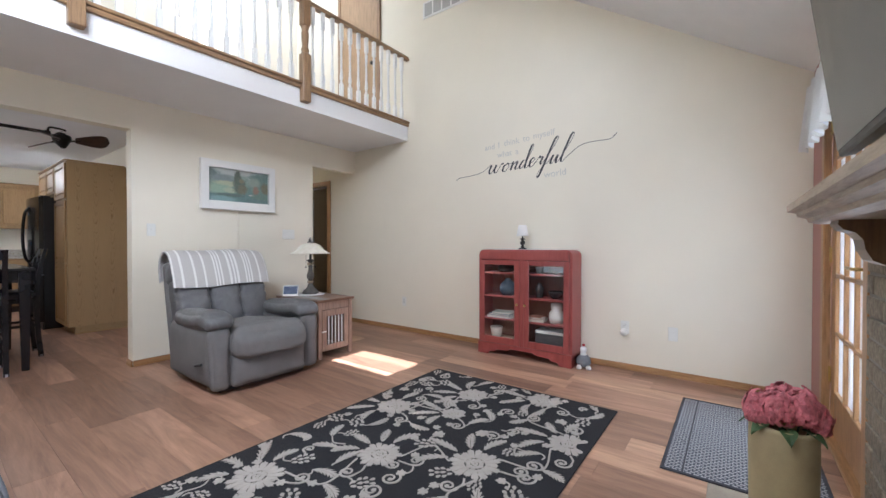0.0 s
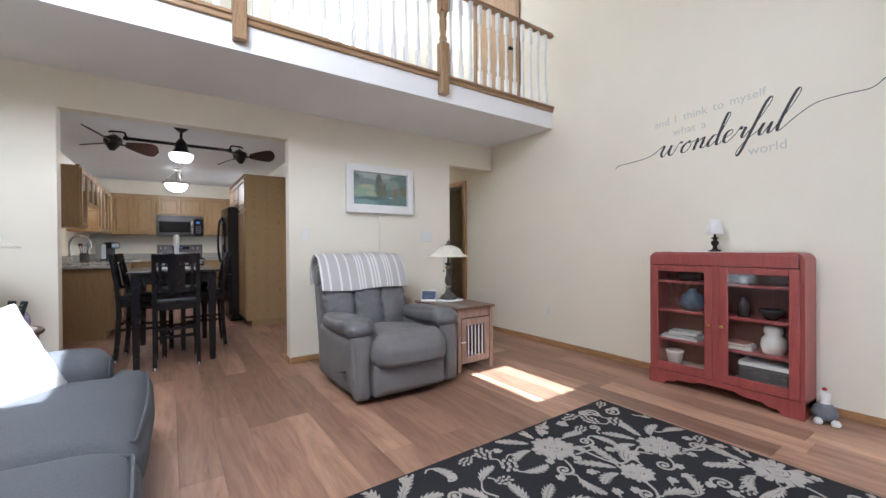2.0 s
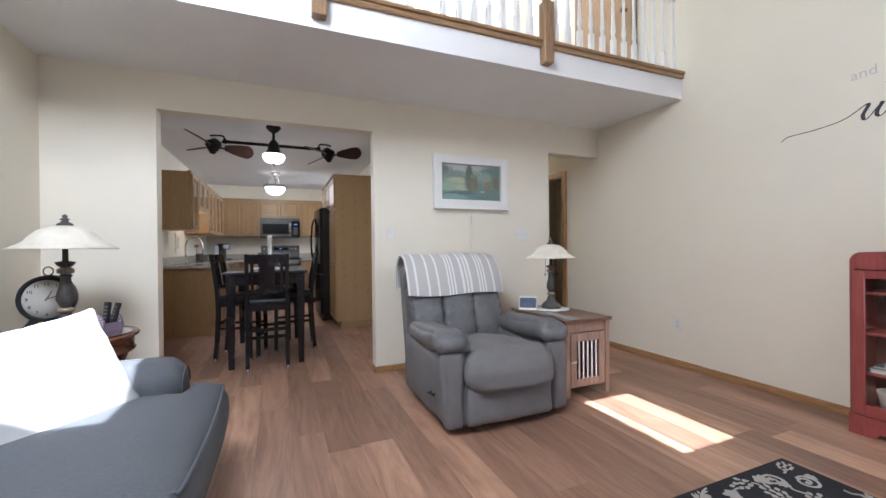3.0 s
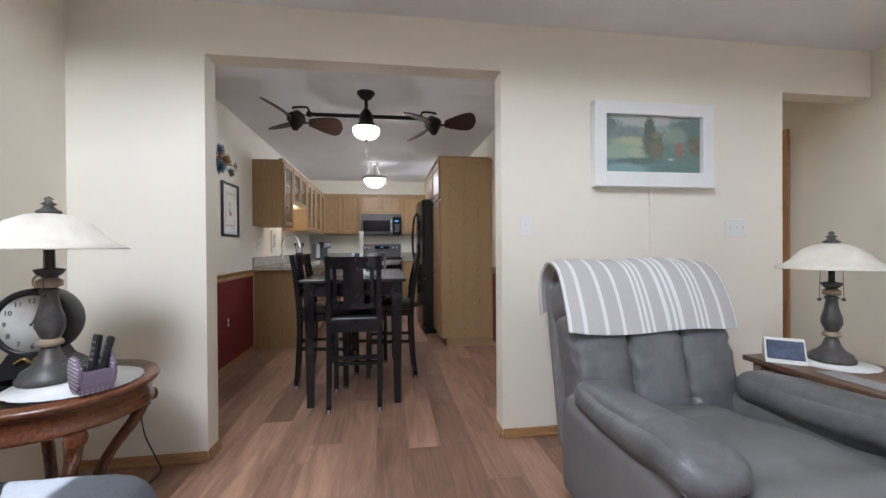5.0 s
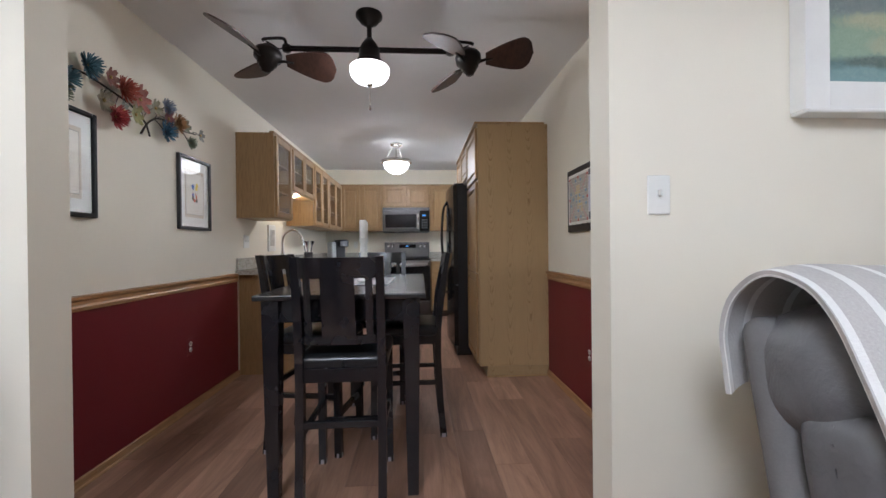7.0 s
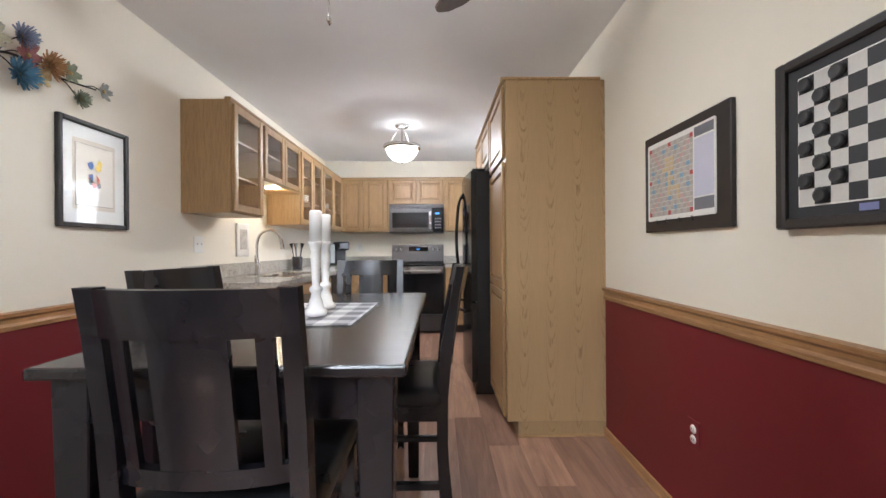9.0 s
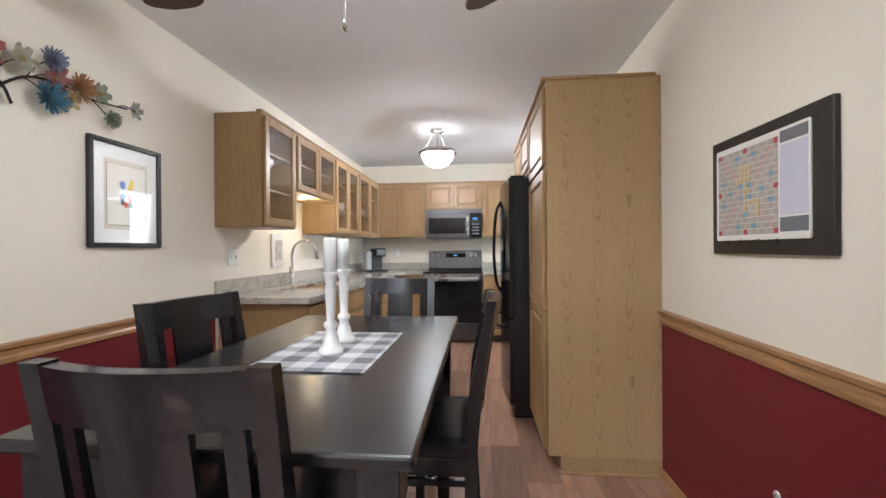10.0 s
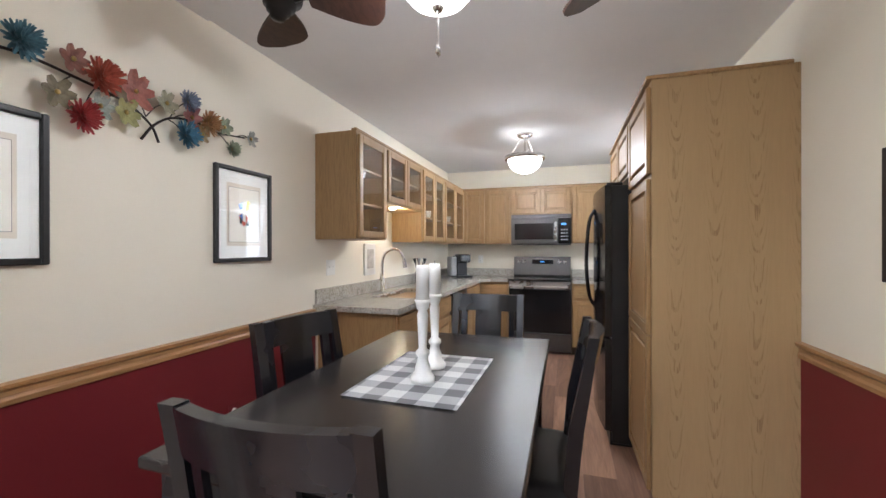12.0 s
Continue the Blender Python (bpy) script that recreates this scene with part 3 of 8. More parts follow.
# floor vase with hydrangeas
vase = thing("floor_vase", "tall tan burlap-toned vase full of pink hydrangeas", "vase", pose(0.29, 1.47, 0.006) @ Matrix.Diagonal((0.74, 0.74, 1, 1)))
vase_mat = surface("tan_glazed_clay", (0.36, 0.29, 0.16), 0.6, 0.12, 12, 260, 0.3, 0.001)
part("body", lathe([(0.0, 0), (0.108, 0), (0.114, 0.02), (0.122, 0.25), (0.125, 0.42), (0.124, 0.49), (0.116, 0.505), (0.106, 0.497), (0.104, 0.42), (0, 0.40)], 0, 0, 36), vase_mat, vase)
rng = random.Random(5)
pink = surface("pink_petals", (0.58, 0.17, 0.20), 0.7, 0.45, 40, 90, 0.2)
green = surface("leaf_green", (0.045, 0.09, 0.03), 0.6, 0.3, 20, 120, 0.2)


def petal_ball(center, r, n, size):
    bm = bmesh.new()
    for k in range(n):
        zc = 1 - 1.75 * (k + 0.5) / n
        a = k * 2.39996
        s = math.sqrt(max(0, 1 - zc * zc))
        d = Vector((s * math.cos(a), s * math.sin(a), zc))
        p = Vector(center) + d * r * rng.uniform(0.82, 1.06)
        q = d.to_track_quat("Z", "Y").to_matrix().to_4x4() @ pose(0, 0, 0, rng.uniform(-25, 25), rng.uniform(-25, 25), rng.uniform(0, 90))
        for f in range(4):
            m = Matrix.Translation(p) @ q @ pose(0, 0, 0, 0, 0, 90 * f)
            L = size * rng.uniform(0.8, 1.15)
            vs = [bm.verts.new(m @ Vector(c)) for c in ((0, 0, 0), (0.35 * L, 0.42 * L, 0.15 * L), (0.95 * L, 0.3 * L, 0.05 * L), (1.05 * L, -0.25 * L, 0.0), (0.4 * L, -0.42 * L, 0.18 * L))]
            bm.faces.new(vs)
    return bm


for cx, cy, cz, r in ((-0.085, -0.02, 0.555, 0.06), (-0.02, -0.05, 0.575, 0.062), (0.06, -0.03, 0.58, 0.066), (0.11, -0.01, 0.55, 0.05), (0.0, 0.06, 0.575, 0.06)):
    fl = part("flower_head", petal_ball((cx * 1.0, cy * 1.1, cz - 0.012), r * 0.95, 62, 0.023), pink, vase, "dusty pink hydrangea head")
    part("stem", tube([(cx * 0.4, cy * 0.4, 0.41), (cx * 0.8, cy * 0.8, 0.5), (cx, cy, cz)], 0.004, 6), green, vase)
for k in range(7):
    a = k * 0.9 + 0.3
    t = bmesh.new()
    L, w = 0.09, 0.03
    prev = None
    for s in range(6):
        u = s / 5
        wid = w * math.sin(math.pi * min(0.98, u + 0.02)) + 0.001
        x, z = 0.07 + L * u, 0.508 + 0.03 * u - 0.06 * u * u
        cur = (t.verts.new((x, wid, z)), t.verts.new((x, 0, z - 0.006)), t.verts.new((x, -wid, z)))
        if prev:
            t.faces.new((prev[0], prev[1], cur[1], cur[0]))
            t.faces.new((prev[1], prev[2], cur[2], cur[1]))
        prev = cur
    part("leaf", merge(bmesh.new(), t, 0, pose(0, 0, 0, 0, 0, math.degrees(a))), green, vase)

# unseen overhang, added so that the sun does not shine in through the door
tagged(link_mesh("porch_eave", box(0.73, 2.6, -1.5, 4.2, 2.30, 2.42), M["white_paint"]), "unseen white roof added to keep sun off the garden door", "porch roof", kind="structure")
tagged(link_mesh("ground", box(0.73, 60, -40, 40, -0.25, -0.12), surface("porch_concrete", (0.38, 0.37, 0.35), 0.9, 0.15, 2, 60, 0.3)), "pale concrete ground outside", "ground", kind="structure")

# unseen window, added only to go with the fill lamp in the back room
wr = thing("window_2", "unseen white window frame added behind the back room fill lamp", "window", kind="structure")
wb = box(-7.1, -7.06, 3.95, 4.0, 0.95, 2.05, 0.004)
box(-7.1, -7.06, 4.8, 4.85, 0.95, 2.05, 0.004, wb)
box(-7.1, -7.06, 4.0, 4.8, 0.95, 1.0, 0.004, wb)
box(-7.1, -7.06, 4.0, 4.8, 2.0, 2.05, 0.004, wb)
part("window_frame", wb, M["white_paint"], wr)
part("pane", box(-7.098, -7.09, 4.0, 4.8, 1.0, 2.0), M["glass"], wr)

tagged(link_mesh("backdrop", box(9.0, 9.1, -12, 18, -0.1, 8), glow("bright_garden_haze", (0.92, 0.96, 1.0), 1.0)), "bright hazy daylight beyond the garden door", "backdrop", kind="structure")

# ---- recliner ----
leather, nt, b = node_mat("grey_leather")
v = tex_coord(nt)
n1, n2, n3 = noise_tex(nt, v, 5, 4), noise_tex(nt, v, 160, 3), noise_tex(nt, v, 14, 4, 0.6, 0.8)
nt.links.new(mixc(nt, 0.3, ramp(nt, n1, [(0.3, (0.108, 0.106, 0.109)), (0.7, (0.165, 0.162, 0.165))]), ramp(nt, n3, [(0.35, (0.085, 0.083, 0.086)), (0.65, (0.195, 0.192, 0.195))])), b.inputs["Base Color"])
b.inputs["Roughness"].default_value = 0.42
h = math_node(nt, "ADD", math_node(nt, "MULTIPLY", n2, 0.25), math_node(nt, "MULTIPLY", n3, 1.0))
bump(nt, b, h, 0.55, 0.007)
M["leather"] = leather
suede = surface("grey_suede", (0.165, 0.158, 0.155), 0.75, 0.16, 7, 220, 0.25, 0.002)

rec = thing("recliner", "grey leather recliner armchair with a throw over its back", "armchair", pose(-2.80, 1.445, 0))
# local: front towards +x, the back leans towards -x


def wrinkle(k=0.006, f=9.0):
    return lambda p: p + noise.noise_vector(p * f) * k + noise.noise_vector(p * f * 2.6) * k * 0.45


def groove(d, w):
    return math.exp(-(d / w) ** 2)


def seat_shape(p):
    q = p + noise.noise_vector(p * 7) * 0.010 + noise.noise_vector(p * 19) * 0.004
    if p.z > 0:
        q.z -= 0.028 * groove(p.x + 0.17 - 0.35 * abs(p.y), 0.022) * (p.x < 0.02)
        q.z -= 0.012 * groove(p.x - 0.24 - 0.25 * p.y * p.y, 0.03)
        q.z += 0.010 * math.sin(p.y * 34 + 4 * noise.noise(p * 5)) * groove(p.x + 0.10, 0.05)
    if p.x > 0.3:
        q.z -= 0.045 * ((p.x - 0.3) / 0.13) ** 2 * (1 if p.z < 0 else 0.35)
        q.z += 0.02 * groove(p.x - 0.14, 0.14)
    return q


def channel_shape(half, flare, ys):
    """One upholstered channel of the back: wider at the foot, with pinched folds along its seams."""
    def f(p):
        q = p + noise.noise_vector(p * 6 + Vector((ys * 9, 0, 0))) * 0.010
        edge = min(1.0, abs(p.y) / half) ** 2.5
        if p.x > 0:
            fold = math.sin(p.z * 70 + 5 * noise.noise(p * 7 + Vector((ys * 5, 2, 1))))
            q.x += 0.012 * edge * fold - 0.006 * edge ** 3
            q.x += 0.004 * noise.noise(p * 20)
        q.y = q.y * (1 + flare * -p.z)
        return q
    return f


def pad_shape(p):
    q = p + noise.noise_vector(p * 6) * 0.006 + noise.noise_vector(p * 24) * 0.002
    u = (p.x + 0.33) / 0.66
    q.y *= 0.80 + 0.30 * u
    q.z += 0.016 * groove(u - 0.82, 0.12) - 0.035 * max(0.0, u - 0.86) * 6 * 0.2
    return q


RW = 0.455
for s in (-1, 1):
    arm = soft_box(0.76, 0.13, 0.42, 0.05, (0.01, 0.015, 0.0), 14, pose(-0.43, s * (RW - 0.072), 0.27), fn=wrinkle(0.009, 6))
    part("arm_panel", arm, suede, rec, "", True)
    pad = soft_box(0.67, 0.20, 0.125, 0.06, (0.016, 0.010, 0.026), 22, pose(-0.37, s * (RW - 0.082), 0.52, 0, -2, 0), fn=pad_shape)
    ap = part("arm_pad", pad, leather, rec, "padded leather armrest", True)
    part("piping", tube([(-0.06 - 0.006, s * (RW - 0.082) + 0.098 * math.cos(a), 0.515 + 0.055 * math.sin(a)) for a in [2 * math.pi * k / 24 for k in range(25)]], 0.004, 6), leather, ap)
    fr = soft_box(0.085, 0.125, 0.46, 0.05, (0.014, 0.012, 0.0), 14, pose(-0.065, s * (RW - 0.078), 0.265, 0, -3, 0), fn=lambda p: wrinkle(0.006, 8)(Vector((p.x, p.y * (1.0 + 0.35 * max(0, p.z) / 0.23), p.z))))
    fp = part("arm_front", fr, suede, rec, "", True)
    part("piping", tube(curve_pts([(-0.028, s * (RW - 0.138), 0.06), (-0.02, s * (RW - 0.14), 0.25), (-0.012, s * (RW - 0.155), 0.45)]), 0.004, 6), suede, fp)
seat = soft_box(0.86, 0.645, 0.225, 0.105, (0.03, 0.0, 0.045), 32, pose(-0.385, 0, 0.325, 0, -5, 0), fn=seat_shape)
part("seat_cushion", seat, suede, rec, "puffy grey seat cushion", True)
foot = soft_box(0.09, 0.62, 0.25, 0.045, (0.028, 0, 0), 18, pose(-0.045, 0, 0.165, 0, -5, 0), fn=wrinkle(0.007, 7))
part("footrest", foot, suede, rec, "", True)
part("base", box(-0.74, -0.11, -0.36, 0.36, 0.0, 0.11, 0.01), M["black_soft"], rec, "dark base under the chair")
bk = part("lower_backrest", soft_box(0.13, 0.76, 0.50, 0.06, (0.0, 0.0, 0.0), 12, pose(-0.885, 0, 0.55, 0, -14, 0)), leather, rec, "leather backrest in three channels", True)
for yc, wd, px in ((-0.258, 0.282, 0.030), (0.0, 0.292, 0.042), (0.258, 0.282, 0.030)):
    part("back_channel", soft_box(0.17, wd, 0.52, 0.045, (px, 0.0, 0.01), 28, pose(-0.845, yc, 0.55, 0, -14, 0), fn=channel_shape(wd / 2, 0.16 if yc == 0 else 0.0, yc)), leather, bk, "", True)
top = soft_box(0.27, 0.80, 0.27, 0.115, (0.008, 0.0, 0.0), 24, pose(-0.982, 0, 0.845, 0, -12, 0), fn=wrinkle(0.006, 8))
part("head_cushion", top, leather, rec, "leather head cushion", True)
part("back_shell", soft_box(0.08, 0.80, 0.78, 0.04, (0.02, 0, 0), 12, pose(-0.995, 0, 0.56, 0, -12, 0)), suede, rec, "", True)
part("recline_lever", tube(curve_pts([(-0.2, -RW - 0.0, 0.22), (-0.2, -RW - 0.03, 0.22), (-0.15, -RW - 0.035, 0.235), (-0.08, -RW - 0.035, 0.25)]), [0.009] * 25, 8), M["black_soft"], rec, "black recline lever")

# striped throw laid over the head cushion
throw, nt, b = node_mat("striped_throw")
v = tex_coord(nt)
sep = nt.nodes.new("ShaderNodeSeparateXYZ")
nt.links.new(v, sep.inputs[0])
yy = sep.outputs["Y"]
base_c = (0.47, 0.452, 0.44)
mask = None
for y0, w in ((-0.407, 0.006), (-0.345, 0.009), (-0.25, 0.009), (-0.168, 0.008), (-0.08, 0.0065), (-0.055, 0.0065), (-0.028, 0.0065), (0.045, 0.010), (0.08, 0.007), (0.11, 0.010), (0.187, 0.0065), (0.213, 0.0065), (0.24, 0.0065), (0.32, 0.009), (0.407, 0.006)):
    s = math_node(nt, "LESS_THAN", math_node(nt, "ABSOLUTE", math_node(nt, "SUBTRACT", yy, y0)), w)
    mask = s if mask is None else math_node(nt, "MAXIMUM", mask, s)
wv = noise_tex(nt, tex_coord(nt, (220, 220, 220)), 1.0, 2)
col = mixc(nt, mask, base_c, (0.74, 0.73, 0.71))
nt.links.new(mixc(nt, 0.35, col, mixc(nt, wv, vary(base_c, 0.7), (0.8, 0.79, 0.77)), "OVERLAY"), b.inputs["Base Color"])
b.inputs["Roughness"].default_value = 0.95
bump(nt, b, wv, 0.5, 0.003)
blanket = thing("throw_blanket", "grey and white striped knitted throw over the recliner", "blanket", pose(-2.80, 1.445, 0))
bm = bmesh.new()
prof = [(-0.765, 0.738), (-0.788, 0.81), (-0.83, 0.90), (-0.872, 0.97), (-0.925, 1.02), (-1.0, 1.043), (-1.06, 1.03), (-1.115, 0.985), (-1.14, 0.92), (-1.135, 0.86), (-1.125, 0.80)]
prof = [(p.x, p.z) for p in curve_pts([(x, 0, z) for x, z in prof], 4)]
ny = 44
grid = []
for i in range(ny + 1):
    y = -0.412 + 0.824 * i / ny
    e = (abs(y) / 0.412) ** 8
    line = []
    for j, (x, z) in enumerate(prof):
        nn = noise.noise((y * 5, x * 5, z * 5)) * 0.006
        sag = 0.03 * e * j / len(prof)
        line.append(bm.verts.new((x + nn - 0.03 * e * math.cos(math.pi * j / (len(prof) - 1)), y, z - sag + nn + 0.008 * math.sin(y * 9) * (1 - j / len(prof)))))
    grid.append(line)
for a, c in zip(grid, grid[1:]):
    for j in range(len(prof) - 1):
        bm.faces.new((a[j], c[j], c[j + 1], a[j + 1]))
bmesh.ops.recalc_face_normals(bm, faces=bm.faces[:])
bmesh.ops.solidify(bm, geom=bm.faces[:], thickness=-0.012)
part("cloth", bm, throw, blanket, "", True)

# ---- end table with slatted door, lamp, small screen ----
et_wood = wood("end_table_wood", (0.26, 0.17, 0.125), (0.37, 0.25, 0.19), "z", 0.5)
et_dark = wood("end_table_top", (0.13, 0.065, 0.04), (0.20, 0.11, 0.07), "x", 0.35)
et = thing("end_table", "brown wooden end table with a slatted cage door", "side table", pose(-3.36, 2.24, 0))
part("top", box(-0.36, 0.35, -0.225, 0.225, 0.545, 0.57, 0.004), et_dark, et, "dark polished top")
for sx in (-0.32, 0.30):
    for sy in (-0.205, 0.165):
        part("leg", box(sx, sx + 0.04, sy, sy + 0.04, 0, 0.545, 0.003), et_wood, et)
part("side_panel", box(-0.28, 0.30, 0.175, 0.19, 0.06, 0.545, 0.002), et_wood, et)
part("side_panel", box(-0.28, 0.30, -0.19, -0.175, 0.06, 0.545, 0.002), et_wood, et)
part("back_panel", box(-0.31, -0.295, -0.165, 0.165, 0.06, 0.545, 0.002), et_wood, et)
part("bottom", box(-0.29, 0.31, -0.172, 0.172, 0.06, 0.075, 0.002), et_wood, et)
part("apron", box(0.305, 0.325, -0.165, 0.165, 0.47, 0.545, 0.002), et_wood, et)
dr = part("door", box(0.322, 0.338, -0.16, -0.105, 0.075, 0.465, 0.003), et_wood, et, "slatted cage door")
fb = box(0.322, 0.338, 0.105, 0.16, 0.075, 0.465, 0.003)
box(0.322, 0.338, -0.105, 0.105, 0.405, 0.465, 0.003, fb)
box(0.322, 0.338, -0.105, 0.105, 0.075, 0.13, 0.003, fb)
part("door_frame", fb, et_wood, dr)
for i in range(5):
    y = -0.08 + 0.04 * i
    part("slat", box(0.326, 0.334, y - 0.006, y + 0.006, 0.13, 0.405, 0.002), M["white_paint"], dr, "white slat")
part("latch", box(0.338, 0.35, -0.17, -0.115, 0.255, 0.268, 0.003), M["white_plastic"], dr)

lamp_metal = surface("antique_bronze_resin", (0.085, 0.078, 0.072), 0.45, 0.35, 40, 160, 0.3, 0.002, 0.3)
lamp_band = surface("tan_stone_band", (0.30, 0.22, 0.15), 0.4, 0.2, 40, 200, 0.2)
shade_mat, nt, b = node_mat("cream_glass_shade")
nt.links.new(ramp(nt, noise_tex(nt, tex_coord(nt), 9, 4, 0.6, 1.2), [(0.3, (0.70, 0.64, 0.52)), (0.7, (0.82, 0.78, 0.69))]), b.inputs["Base Color"])
b.inputs["Roughness"].default_value = 0.35


def table_lamp(m, k, label):
    """Bronze column lamp with a wide glass bowl shade; k scales it."""
    t = thing("table_lamp", label, "table lamp", m)
    H = 0.62 * k

    def sc(p):
        return [(r * k, z * H) for r, z in p]
    part("base", lathe(sc([(0, 0), (0.085, 0), (0.088, 0.02), (0.08, 0.035), (0.074, 0.06), (0.05, 0.085), (0.035, 0.12), (0.027, 0.16), (0.022, 0.18)]), 0, 0, 28), lamp_metal, t)
    part("band", lathe(sc([(0.02, 0.18), (0.034, 0.19), (0.036, 0.205), (0.03, 0.22), (0.02, 0.225)]), 0, 0, 24), lamp_band, t, "tan stone band")
    part("column", lathe(sc([(0.02, 0.225), (0.026, 0.24), (0.038, 0.29), (0.037, 0.33), (0.026, 0.40), (0.02, 0.47), (0.028, 0.485), (0.018, 0.5)]), 0, 0, 30, None, 0, lambda a, z: 1 + 0.05 * math.cos(10 * a)), lamp_metal, t, "fluted bronze column")
    part("band", lathe(sc([(0.018, 0.5), (0.034, 0.51), (0.035, 0.54), (0.02, 0.555)]), 0, 0, 24), lamp_band, t, "tan stone band")
    part("cup", lathe(sc([(0.018, 0.555), (0.034, 0.575), (0.042, 0.60), (0.012, 0.61), (0.012, 0.9), (0.0, 0.9)]), 0, 0, 24), lamp_metal, t)
    sh = lathe(sc([(0.02, 0.905), (0.06, 0.895), (0.105, 0.86), (0.135, 0.81), (0.15, 0.775), (0.175, 0.745), (0.215, 0.715), (0.213, 0.708), (0.172, 0.735), (0.146, 0.765), (0.13, 0.80), (0.1, 0.85), (0.057, 0.885), (0.02, 0.895)]), 0, 0, 40, None, 0, lambda a, z: 1 + 0.012 * math.cos(8 * a))
    part("shade", sh, shade_mat, t, "cream marbled glass shade")
    part("finial", lathe(sc([(0.032, 0.905), (0.034, 0.915), (0.02, 0.93), (0.012, 0.945), (0.022, 0.955), (0.008, 0.97), (0.013, 0.985), (0, 1.0)]), 0, 0, 20), lamp_metal, t)
    for s in (-1, 1):
        ch = part("pull_chain", cyl((s * 0.05 * k, 0, 0.48 * H), (s * 0.045 * k, 0, 0.75 * H), 0.0015 * k, n=6), lamp_metal, t)
        part("knob", lathe([(0, 0.455 * H), (0.008 * k, 0.465 * H), (0.01 * k, 0.475 * H), (0, 0.487 * H)], s * 0.05 * k, 0, 10), lamp_metal, ch)
    return t


table_lamp(pose(-3.54, 2.31, 0.576, 0, 0, 70), 0.98, "bronze table lamp with a cream glass shade on the end table")
doily = thing("doily", "round white lace doily under the lamp", "doily", pose(-3.52, 2.29, 0.571))
part("cloth", lathe([(0, 0), (0.15, 0), (0.152, 0.002), (0, 0.0035)], 0, 0, 48, None, 0, lambda a, z: 1 + 0.04 * abs(math.sin(9 * a))), fabric_white, doily)
scr = thing("smart_display", "white tabletop smart display with a dim blue screen", "smart display", pose(-3.58, 2.10, 0.571, 0, 0, 50))
part("stand", prism([(-0.06, 0), (0.05, 0), (0.045, 0.012), (-0.015, 0.105), (-0.03, 0.105)], "x", -0.075, 0.075), M["white_plastic"], scr).matrix_basis = pose(0, 0, 0, 0, 0, 180)
sm = surface("display_screen", (0.09, 0.11, 0.17), 0.15, 0.5, 14, 60, 0.0)
part("screen", box(-0.068, 0.068, -0.003, 0.003, -0.045, 0.045, 0.002), sm, scr, "dark blue screen").matrix_basis = pose(0, -0.022, 0.058, -32, 0, 0)
rem = thing("runner_cloth", "narrow grey woven runner on the end table", "table runner", pose(-3.22, 2.12, 0.571))
part("cloth", box(-0.2, 0.2, -0.05, 0.05, 0, 0.003, 0.001), surface("grey_weave", (0.35, 0.34, 0.33), 0.9, 0.2, 60, 300, 0.4), rem)

# ---- sofa ----
tweed, nt, b = node_mat("blue_grey_tweed")
v = tex_coord(nt)
wv1, wv2 = noise_tex(nt, tex_coord(nt, (260, 60, 260)), 1, 2), noise_tex(nt, tex_coord(nt, (60, 260, 60)), 1, 2)
nt.links.new(mixc(nt, noise_tex(nt, v, 4), mixc(nt, wv1, (0.054, 0.057, 0.064), (0.14, 0.146, 0.158)), mixc(nt, wv2, (0.062, 0.065, 0.073), (0.125, 0.131, 0.143))), b.inputs["Base Color"])
b.inputs["Roughness"].default_value = 0.95
bump(nt, b, math_node(nt, "ADD", wv1, wv2), 0.5, 0.002)
sofa = thing("sofa", "blue-grey tweed sofa with rolled arms and loose cushions", "sofa")
SX0, SX1 = -3.04, -0.93
part("frame", soft_box(SX1 - SX0 - 0.1, 0.86, 0.26, 0.03, n=8, m=pose((SX0 + SX1) / 2, -0.70, 0.19)), tweed, sofa, "", True)
for x in (SX0 + 0.13, SX1 - 0.13):
    part("arm", soft_box(0.26, 0.80, 0.52, 0.09, (0.012, 0.01, 0.015), 16, pose(x, -0.68, 0.34), fn=wrinkle(0.006, 5)), tweed, sofa, "padded sofa arm", True)
    part("piping", tube([(x + 0.085 * math.cos(a), -0.277, 0.475 + 0.085 * math.sin(a)) for a in [math.pi * i / 16 for i in range(17)]], 0.004, 6), tweed, sofa)
part("backrest", soft_box(SX1 - SX0, 0.24, 0.62, 0.09, (0, 0.01, 0.01), 14, pose((SX0 + SX1) / 2, -1.17, 0.53)), tweed, sofa, "", True)
cw = (SX1 - SX0) / 2


def tcush(sign):
    """Seat cushion whose front corner wraps round the arm."""
    def f(p):
        q = p + noise.noise_vector(p * 5) * 0.006
        if sign * p.x > cw / 2 - 0.27 and p.y < 0.26:
            q.x = sign * (cw / 2 - 0.27) + (q.x - sign * (cw / 2 - 0.27)) * 0.05
        q.z -= 0.03 * max(0, (p.y - 0.2) / 0.15) ** 2
        return q
    return f


